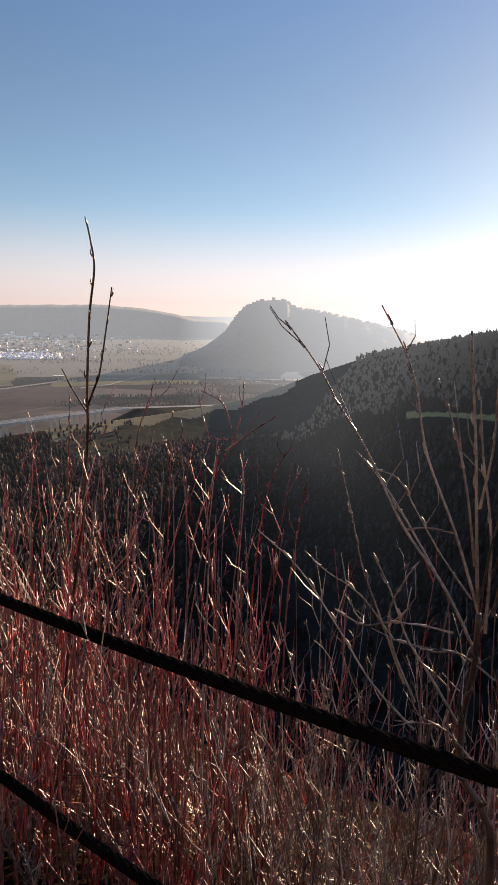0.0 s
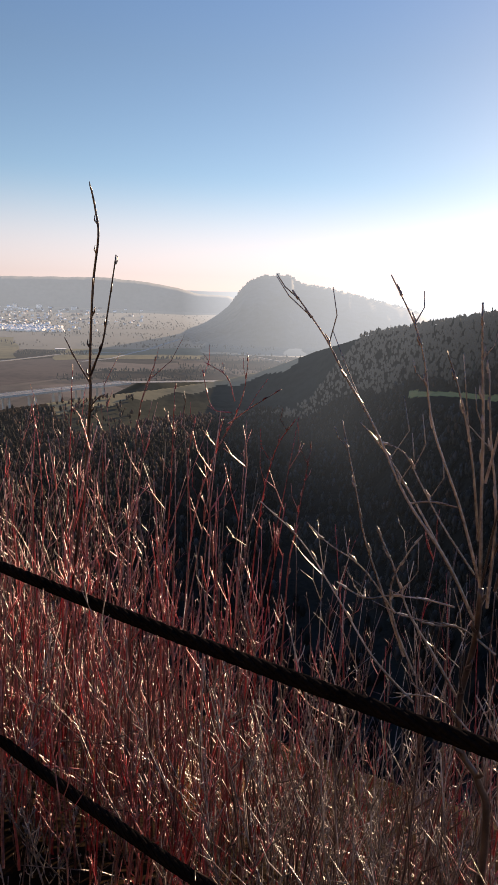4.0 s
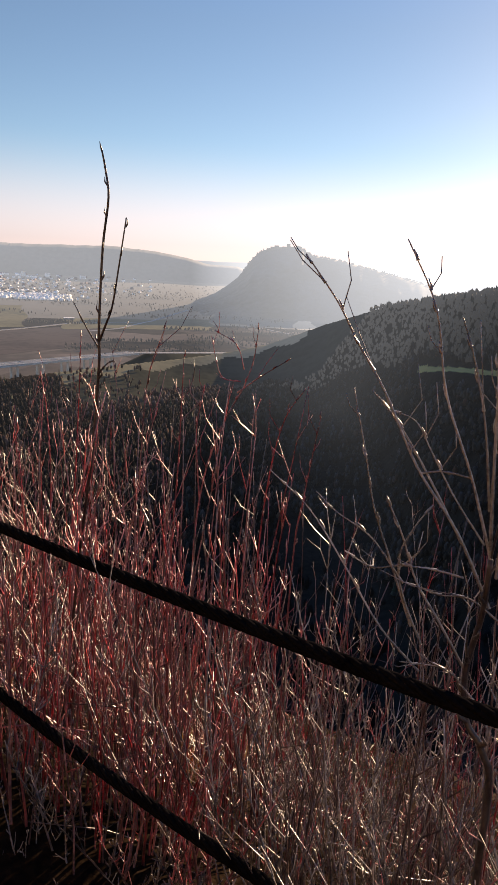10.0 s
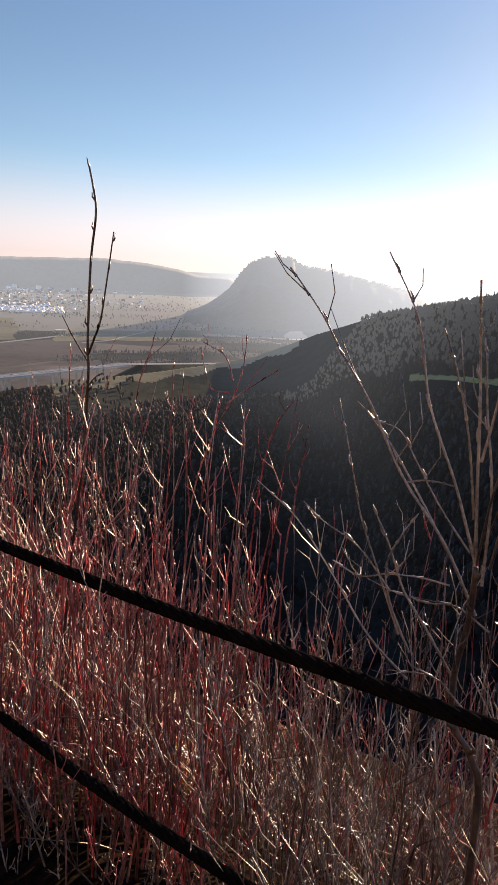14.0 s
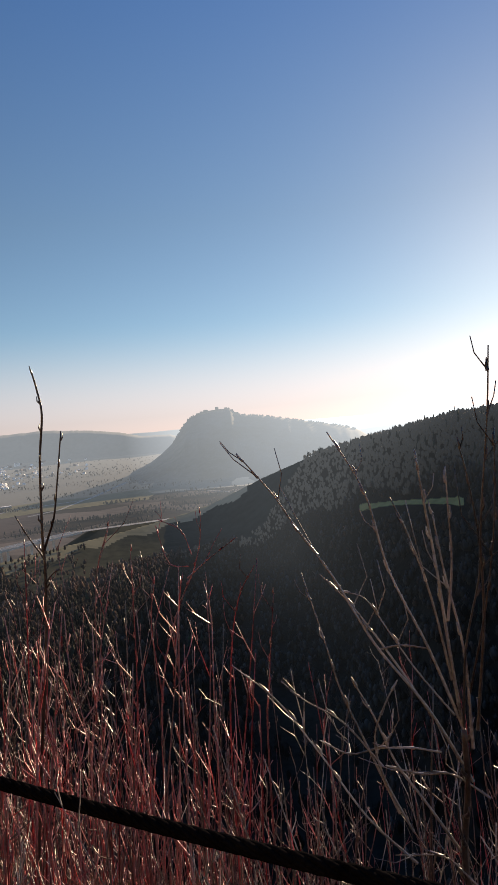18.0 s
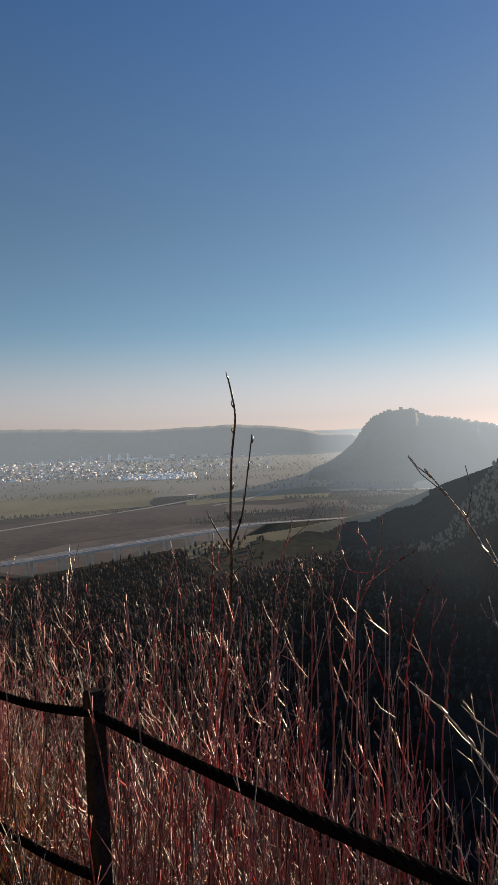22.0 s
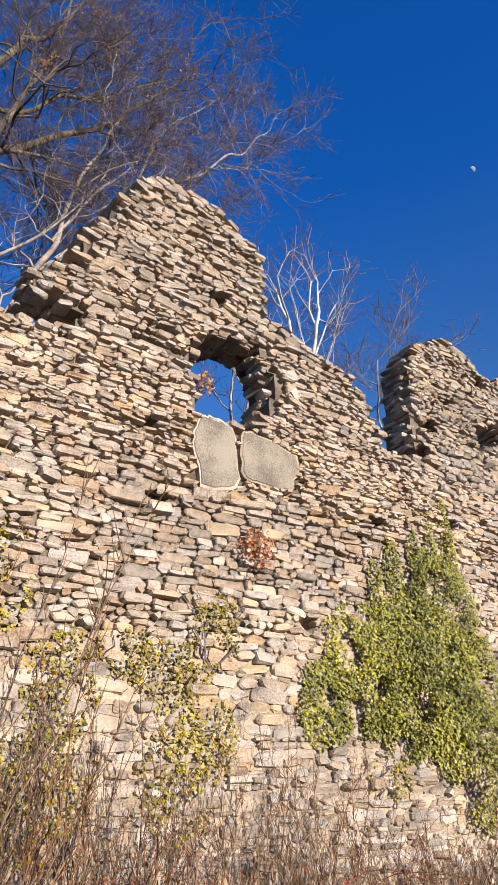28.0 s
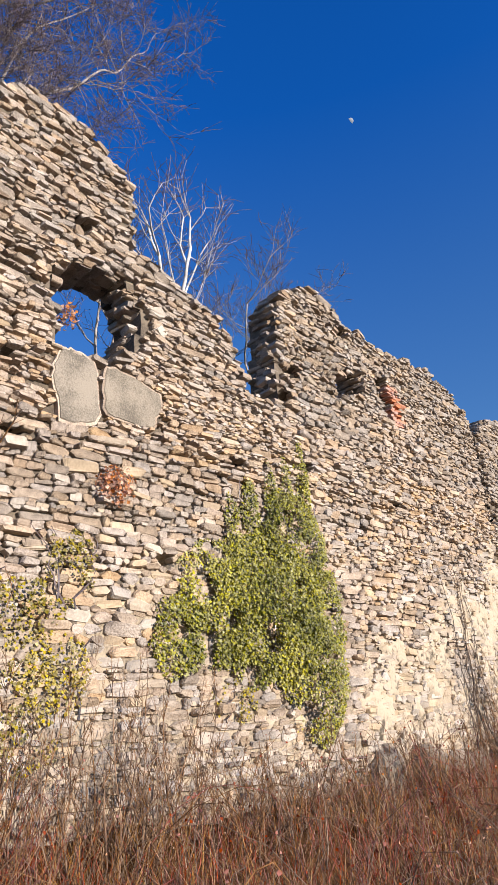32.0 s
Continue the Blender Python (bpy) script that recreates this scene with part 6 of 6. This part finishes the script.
# ---- shrubs: upright rods with forks and short side twigs ----


def rod(m, p, lean, height, r, rnd, mat, twigs=5, seg=6, curl=0.10, sides=4):
    pts, q, d = [p.copy()], p.copy(), lean.normalized()
    step = height / seg
    for k in range(seg):
        d = (d + Vector((rnd.gauss(0, curl), rnd.gauss(0, curl), 0.05))).normalized()
        q = q + d * step
        pts.append(q.copy())
    m.tube(pts, r, r * 0.28, sides, mat)
    for k in range(twigs):
        i = rnd.randrange(max(1, seg // 3), seg)
        b = pts[i].lerp(pts[i + 1], rnd.random())
        s = Vector((rnd.gauss(0, 0.6), rnd.gauss(0, 0.6), rnd.uniform(0.4, 1.8))).normalized()
        ln = height * rnd.uniform(0.05, 0.22) * (1.25 - i / seg)
        c1 = b + s * ln * 0.5 + Vector((0, 0, ln * 0.15))
        e = c1 + (s * 0.5 + Vector((rnd.gauss(0, 0.15), rnd.gauss(0, 0.15), 0.55))) * ln * 0.5
        m.tube([b, c1, e], r * 0.5, r * 0.22, 3, mat)
        if rnd.random() < 0.5:
            s2 = (s + Vector((rnd.gauss(0, 0.7), rnd.gauss(0, 0.7), 0.2))).normalized()
            m.tube([c1, c1 + s2 * ln * 0.45], r * 0.3, r * 0.16, 3, mat)


def shrub(at, label, rods, h0, h1, r, seed, mat, spread=0.35, group="", twigs=5, lean=(0, 0), name="shrub", single=False, wild=0.10, into=None):
    rnd = random.Random(seed)
    if into is not None:
        for k in range(rods):
            t, q = rnd.uniform(0, 6.283), spread * math.sqrt(rnd.random())
            p = Vector(at) + Vector((q * math.cos(t), q * math.sin(t), -0.1))
            d = Vector((rnd.gauss(0, wild), rnd.gauss(0, wild), 1))
            rod(into[0], p, d, rnd.uniform(h0, h1), r * rnd.uniform(0.6, 1.25), rnd, into[1], twigs, curl=0.03 + 0.25 * wild)
        return None
    ob = thing(name, tuple(at), label, "shrub", group)
    m = Mesh()
    for k in range(rods):
        t, q = rnd.uniform(0, 6.283), spread * math.sqrt(rnd.random())
        p = Vector((q * math.cos(t), q * math.sin(t), -0.1))
        d = Vector((p.x * 0.5 + lean[0] + rnd.gauss(0, wild), p.y * 0.5 + lean[1] + rnd.gauss(0, wild), 1))
        rod(m, p, d, h0 + (h1 - h0) * rnd.random() ** 1.5, r * rnd.uniform(0.6, 1.25), rnd, 0, twigs, curl=0.03 + 0.25 * wild)
        if single:
            part("rod", m, mat, ob, smooth=True)
            m = Mesh()
    if not single:
        tagged(part("branchwork", m, mat, ob, smooth=True), kind="stuff")
    return ob


rnd = random.Random(101)
RED_LABEL, GREY_LABEL = "bare red-stemmed dogwood shrub on the slope", "bare grey-brown shrub on the steep slope"
# outside the fence, rows down the slope
# how far below the eye's level the mass of each shrub ends, by bearing: a dark gap stays open straight below the hill
TOP_AZ, TOP_EL = (-40, -14, -8, -3, 1, 5, 9, 15, 30, 60), (22, 27, 29, 28, 24, 20, 16.5, 14.5, 13.5, 12)
# pale hazel clumps close to the fence
for j, (a, o, n, h) in enumerate(((-0.35, 1.3, 9, 1.25), (0.05, 1.35, 9, 1.15), (0.4, 1.5, 8, 1.1), (-0.9, 1.35, 8, 1.4), (-0.1, 1.9, 9, 1.5), (-0.6, 1.7, 9, 1.5), (0.2, 1.7, 9, 1.25), (2.1, 1.3, 6, 1.2), (1.5, 1.35, 6, 1.0), (-0.3, 1.6, 8, 1.3), (0.1, 1.55, 7, 1.15), (-0.5, 2.1, 8, 1.7), (-0.15, 1.45, 8, 1.1), (-1.2, 1.7, 8, 1.7), (-0.75, 1.5, 8, 1.35))):
    p = by_path(a, o, 0)
    shrub((p.x, p.y, ground_z(p.x, p.y)), "bare pale-barked hazel clump beside the fence", n, h * 0.6, h, 0.005, 900 + j, M_PALE_TWIG, 0.22, "hazel clumps at the fence", 18, (0, 0.05), single=True, wild=0.26, name="hazel_clump")
for j, a in enumerate((0.75, 1.0, 1.25, 1.5, 1.8, 2.1, 2.45)):
    p = by_path(a, 1.13 + 0.05 * (j % 3), 0)
    shrub((p.x, p.y, ground_z(p.x, p.y)), RED_LABEL, 9, 0.35, 0.85 + 0.15 * (j % 2), 0.0052, 940 + j, M_RED_TWIG, 0.16, "shrubs along the slope", 9, single=True, wild=0.16)
for j, (a, o) in enumerate(((0.7, 1.03), (0.9, 1.1), (1.05, 1.02), (1.25, 1.08), (1.45, 1.04), (1.65, 1.1), (1.95, 1.06), (2.3, 1.08))):
    p = by_path(a, o, 0)
    shrub((p.x, p.y, ground_z(p.x, p.y)), "low bare hazel clump at the foot of the fence", 10, 0.2, 0.55, 0.004, 960 + j, M_PALE_TWIG if j % 2 else M_GREY_TWIG, 0.13, "hazel clumps at the fence", 9, (0, 0.1), single=True, wild=0.35, name="hazel_clump")
# bright hazel brush right of the open gap
for j in range(9):
    az, r0 = -6.5 - 1.6 * j + rnd.uniform(-0.5, 0.5), rnd.uniform(1.3, 2.3)
    x, y = polar(az, r0)
    gz = ground_z(x, y)
    top = 1.6 - r0 * math.tan(radians(rnd.uniform(17, 25)))
    shrub((x, y, gz), "bare pale-barked hazel brush on the slope", 8, (top - gz) * 0.5, (top - gz) * 1.05, 0.0036, 840 + j, M_GREY_TWIG if j % 2 else M_PALE_TWIG, 0.18, "hazel clumps at the fence", 10, (-0.05, 0.03), single=True, wild=0.2, name="hazel_clump")
# long straight rods that stand free above the rest
for j in range(13):
    az, r0 = -2.5 + 2.1 * j + rnd.uniform(-0.6, 0.6), rnd.uniform(1.9, 2.7)
    x, y = polar(az, r0)
    gz = ground_z(x, y)
    top = 1.6 - r0 * math.tan(radians(rnd.uniform(7.5, 11.5) if az > 4 else rnd.uniform(10, 14)))
    shrub((x, y, gz), "tall bare dogwood with straight dark red rods", 8, (top - gz) * 0.62, (top - gz) * 1.03, 0.0052, 800 + j, M_RED_TWIG if j % 4 else M_GREY_TWIG, 0.16, "tall dogwoods on the slope", 5, (-0.01, 0.03), single=True, wild=0.035)
k = 0
slope_rest = Mesh()
for o, step in ((1.24, 0.5), (1.45, 0.42), (1.95, 0.42), (2.5, 0.45), (3.2, 0.6), (4.2, 0.9), (5.6, 1.2), (7.4, 1.5)):
    a = -3.6
    while a < 11.5:
        a += step * rnd.uniform(0.75, 1.25)
        oo = o + rnd.uniform(-0.2, 0.2) - max(0, a - 4) * 0.1
        if o < 1.3 and a < 0.9:
            continue
        p = by_path(a, oo, 0)
        gz = ground_z(p.x, p.y)
        rng = math.hypot(p.x, p.y)
        az = math.degrees(math.atan2(-p.x, p.y))
        top = 1.6 - rng * math.tan(radians(float(np.interp(az, TOP_AZ, TOP_EL)) + 2.5 * math.sin(a * 2.3 + o * 3)))
        h = max(0.5, min(3.2, top - gz))
        if o > 4.5:
            h = min(h, 2.6)
        red = rnd.random() < (0.75 if a > 0.5 else 0.4)
        shrub((p.x, p.y, gz), RED_LABEL if red else GREY_LABEL, (14 if a > 0.5 else 9) if o < 3 else 9, h * 0.4, h * 1.3, 0.0038 if o < 1.3 else 0.0049, 1000 + k, M_RED_TWIG if red else M_GREY_TWIG, 0.3 if o < 3 else 0.45, "shrubs along the slope", 6, (0.02, 0.05), wild=0.09, single=o < 3 and a < 7, into=(slope_rest, 0 if red else 1) if o > 3 else None)
        k += 1


tagged(part("slope_shrubs", slope_rest, [M_RED_TWIG, M_GREY_TWIG], smooth=True), "bare shrubs covering the lower slope", "shrubs", kind="stuff")


def stalks(name, label, n, place, h0, h1, w, seed, mats, share=(0.5, 0.5)):
    """Dry stalks and grass, too many to count."""
    rnd = random.Random(seed)
    m = Mesh()
    for k in range(n):
        p, f = place(rnd)
        h = rnd.uniform(h0, h1) * f
        d = Vector((rnd.gauss(0, 0.3), rnd.gauss(0, 0.3), 1)).normalized()
        s = Vector((rnd.gauss(0, 1), rnd.gauss(0, 1), 0)).normalized() * w * rnd.uniform(0.6, 1.4)
        b = p + d * h * 0.55
        e = p + d * h + Vector((rnd.gauss(0, 0.2), rnd.gauss(0, 0.2), -0.1 * rnd.random())) * h
        mat = 0 if 0.9 * noise.noise((p.x * 0.9, p.y * 0.9, 12.0)) + rnd.uniform(0, 1) < share[0] else 1
        m.add([p - s, p + s, b + s * 0.75, b - s * 0.75, e], [(0, 1, 2, 3), (3, 2, 4)], mat)
        if rnd.random() < 0.5:
            t = b + Vector((rnd.gauss(0, 0.25), rnd.gauss(0, 0.25), rnd.uniform(0.15, 0.5))) * h * 0.5
            m.add([b - s * 0.5, b + s * 0.5, t], [(0, 1, 2)], mat)
    return tagged(part(name, m, mats), label, "dry grass", kind="stuff")


def spot(a0, a1, o0, o1):
    def place(rnd):
        while True:
            a, o = rnd.uniform(a0, a1), rnd.uniform(o0, o1)
            o += 0.22 * noise.noise((a * 1.7, 3.0, 0.0)) * (abs(o) < 1.0)
            if noise.noise((a * 1.3, o * 1.3, 5.0)) + 0.35 * noise.noise((a * 4.0, o * 4.0, 1.0)) > rnd.uniform(-0.9, 0.35):
                break
        p = by_path(a, o, 0)
        p.z = ground_z(p.x, p.y) - 0.02
        return p, float(np.interp(a, (3.0, 6.0), (1.0, 0.62))) * (0.35 + 0.9 * (0.5 + noise.noise((p.x * 0.9, p.y * 0.9, 0))) + 0.35 * min(1, max(0, -o - 1.0)))
    return place


stalks("dry_stalks", "dense rust-red dry stalks on the bank below the wall", 12000, spot(0.5, 13, -5.2, -1.0), 0.15, 0.65, 0.003, 201, [M_RUST_STRAW, M_STRAW], (0.65, 0.35))
stalks("wall_foot_stalks", "tall reddish dry stalks and grass before the wall", 5000, spot(-3, 12, -5.3, -2.2), 0.2, 0.8, 0.003, 202, [M_RUST_STRAW, M_STRAW], (0.4, 0.6))
stalks("path_stalks", "rust-red dry stalks beside the trodden path", 7000, spot(2.2, 12, -1.4, 0.3), 0.2, 0.6, 0.0028, 206, [M_RUST_STRAW, M_STRAW], (0.7, 0.3))
stalks("dry_grass_patch", "orange-brown dry grass among the shrubs on the slope", 220, spot(1.7, 2.3, 2.0, 2.8), 0.3, 0.7, 0.003, 207, [M_RUST_STRAW, M_STRAW], (0.4, 0.6))
stalks("slope_grass", "straw-coloured dry grass on the slope outside the fence", 6000, spot(3.5, 12, 1.2, 5), 0.15, 0.5, 0.003, 203, [M_RUST_STRAW, M_STRAW], (0.5, 0.5))
stalks("verge_grass", "dry grass along the fence", 3500, spot(2.2, 11, 0.78, 1.6), 0.2, 0.7, 0.0035, 204, [M_RUST_STRAW, M_STRAW], (0.4, 0.6))
stalks("hill_grass", "dry grass on the crest of the bank", 5000, spot(9, 16, -6, 3), 0.4, 0.9, 0.005, 205, [M_RUST_STRAW, M_STRAW], (0.5, 0.5))

# tangled undergrowth on the near slope
def tangle(name, label, n, a0, a1, o0, o1, seed):
    rnd = random.Random(seed)
    m = Mesh()
    for k in range(n):
        a, o = rnd.uniform(a0, a1), rnd.uniform(o0, o1)
        p = by_path(a, o, 0)
        p.z = ground_z(p.x, p.y) + rnd.uniform(-0.05, 0.35)
        d = Vector((rnd.gauss(0, 0.7), rnd.gauss(0, 0.7), rnd.uniform(0.1, 1.2))).normalized()
        ln = rnd.uniform(0.25, 0.7)
        mid = p + d * ln * 0.5 + Vector((rnd.gauss(0, 0.04), rnd.gauss(0, 0.04), 0.02))
        e = mid + (d + Vector((rnd.gauss(0, 0.4), rnd.gauss(0, 0.4), 0.25))).normalized() * ln * 0.5
        r = rnd.uniform(0.0014, 0.0034)
        mat = rnd.choice((0, 0, 1, 1, 1, 2))
        m.tube([p, mid, e], r, r * 0.4, 3, mat)
        s2 = (d + Vector((rnd.gauss(0, 0.8), rnd.gauss(0, 0.8), 0.3))).normalized()
        m.tube([mid, mid + s2 * ln * 0.35], r * 0.6, r * 0.3, 3, mat)
    return tagged(part(name, m, [M_RED_TWIG, M_GREY_TWIG, M_PALE_TWIG], smooth=True), label, "undergrowth", kind="stuff")


tangle("undergrowth", "tangled bare twigs covering the slope under the cables", 1600, -2.2, 4.5, 1.1, 3.6, 301)

# bank shrubs before the wall
rnd = random.Random(103)
bank_rest = Mesh()
for k in range(230):
    a, o = rnd.uniform(0.2, 12.5), rnd.uniform(-5.0, -1.3)
    p = by_path(a, o, 0)
    gz = ground_z(p.x, p.y)
    red = rnd.random() < 0.16
    tall = max(0.35, 0.75 + 1.3 * noise.noise((a * 0.8, o * 0.8, 2.0))) * float(np.interp(a, (3.0, 6.0), (1.0, 0.6)))
    if noise.noise((a * 1.1, o * 1.1, 8.0)) < -0.25:
        continue
    shrub((p.x, p.y, gz), "bare red shrub on the bank before the wall" if red else "bare brown shrub on the bank before the wall", 18, 0.3 * tall, rnd.uniform(0.8, 1.7) * tall, 0.0045, 1500 + k, M_BANK_RED if red else M_TAN_TWIG, 0.5, "shrubs on the bank", 10, wild=0.6, into=(bank_rest, 0 if red else 1) if k > 90 else None)
for k in range(44):
    sw = 0.6 + k * 0.36 + rnd.uniform(-0.15, 0.15)
    h = float(np.interp(sw, [0.6, 1.6, 2.4, 4.0, 6.0, 8.5, 10.5, 12.0, 14.0, 16.5], [3.4, 3.0, 2.0, 1.8, 1.1, 1.0, 1.2, 2.2, 2.4, 2.0])) * rnd.uniform(0.75, 1.2)
    p = wall_at(sw, 0, rnd.uniform(0.35, 1.1))
    gz = ground_z(p.x, p.y)
    shrub((p.x, p.y, gz), "tall bare grey-brown shrub standing at the wall", 19, h * 0.35, h * 1.1, 0.008 if sw < 2.8 else 0.0064, 1600 + k, M_TAN_TWIG, 0.4, "shrubs at the wall", 14, wild=0.34, single=True)


# arching brambles, and dead leaves that hang in the growth
br, litter = Mesh(), Mesh()
for k in range(260):
    a, o = rnd.uniform(0.3, 12.0), rnd.uniform(-5.0, -1.3)
    p = by_path(a, o, 0)
    p.z = ground_z(p.x, p.y)
    t, ln, h = rnd.uniform(0, 6.283), rnd.uniform(0.6, 1.7), rnd.uniform(0.35, 1.0)
    side = Vector((math.cos(t), math.sin(t), 0))
    pts = [p + side * ln * u + Vector((rnd.gauss(0, 0.03), rnd.gauss(0, 0.03), h * 4 * u * (1 - 0.75 * u) * (1.0 - 0.25 * u))) for u in (0, 0.15, 0.32, 0.5, 0.68, 0.85, 1.0)]
    br.tube(pts, rnd.uniform(0.003, 0.0055), 0.0015, 4, 0 if rnd.random() < 0.35 else 1)
    for q in range(10):
        c = rnd.choice(pts[1:]) + Vector((rnd.gauss(0, 0.08), rnd.gauss(0, 0.08), rnd.gauss(0, 0.06)))
        n = Vector((rnd.gauss(0, 1), rnd.gauss(0, 1), rnd.gauss(0.3, 1))).normalized()
        litter.leaf(c, Vector((rnd.gauss(0, 1), rnd.gauss(0, 1), rnd.gauss(-0.3, 0.8))).normalized(), n, rnd.uniform(0.012, 0.032), 0 if rnd.random() < 0.85 else 1)
# the growth comes close to the trodden strip along the fence
for k in range(170):
    a, o = rnd.uniform(2.3, 11.5), rnd.uniform(-1.5, 0.2)
    p = by_path(a, o, 0)
    red = rnd.random() < 0.6
    shrub((p.x, p.y, ground_z(p.x, p.y)), "", 12, 0.2, 0.35 + 0.5 * min(1, max(0, 0.45 - o)), 0.0036, 1900 + k, None, 0.3, twigs=8, wild=0.35, into=(bank_rest, 0 if red else 1))
tagged(part("bank_growth", bank_rest, [M_BANK_RED, M_TAN_TWIG], smooth=True), "dense bare brown and red growth on the bank below the wall", "shrubs", kind="stuff")
tagged(part("brambles", br, [M_BANK_RED, M_TAN_TWIG], smooth=True), "arching bare bramble canes on the bank", "brambles", kind="stuff")
tagged(part("dead_leaves", litter, [M_RUST_STRAW, M_DRY_LEAF]), "rust-brown dead leaves caught in the brambles", "leaves", kind="stuff")

x, y = polar(61.0, 5.8)
gz = ground_z(x, y)
shrub((x, y, gz), "low bush that kept its pale dry leaves", 16, 0.7, 1.0, 0.005, 1700, M_GREY_TWIG, 0.3, name="leafy_bush")
tuft("pale_leaves", (x, y, gz + 0.85), "pale pinkish dry leaves on a low bush", 200, 0.05, 1701, M_PALE_LEAF, 0.42, "leaves", Vector((0, 0, 0)))

# ---- single stones of the wall's face ----
kit = []
for vs, fs in stone_kit:
    q = Mesh()
    q.add([(x, -0.6 if y < -0.05 else y, z) for x, y, z in vs], fs)
    kit.append(q)
kit_data = {}
for name, m4, w, h, deep, mat, which in singles:
    key = (which, mat)
    if key not in kit_data:
        kit_data[key] = kit[which].data("stone", STONES[mat])
    ob = new("stone", kit_data[key])
    ob.parent = wall_obs[name]
    ob.matrix_basis = m4 @ Matrix.Diagonal((w, deep / 0.16, h / 0.34, 1))
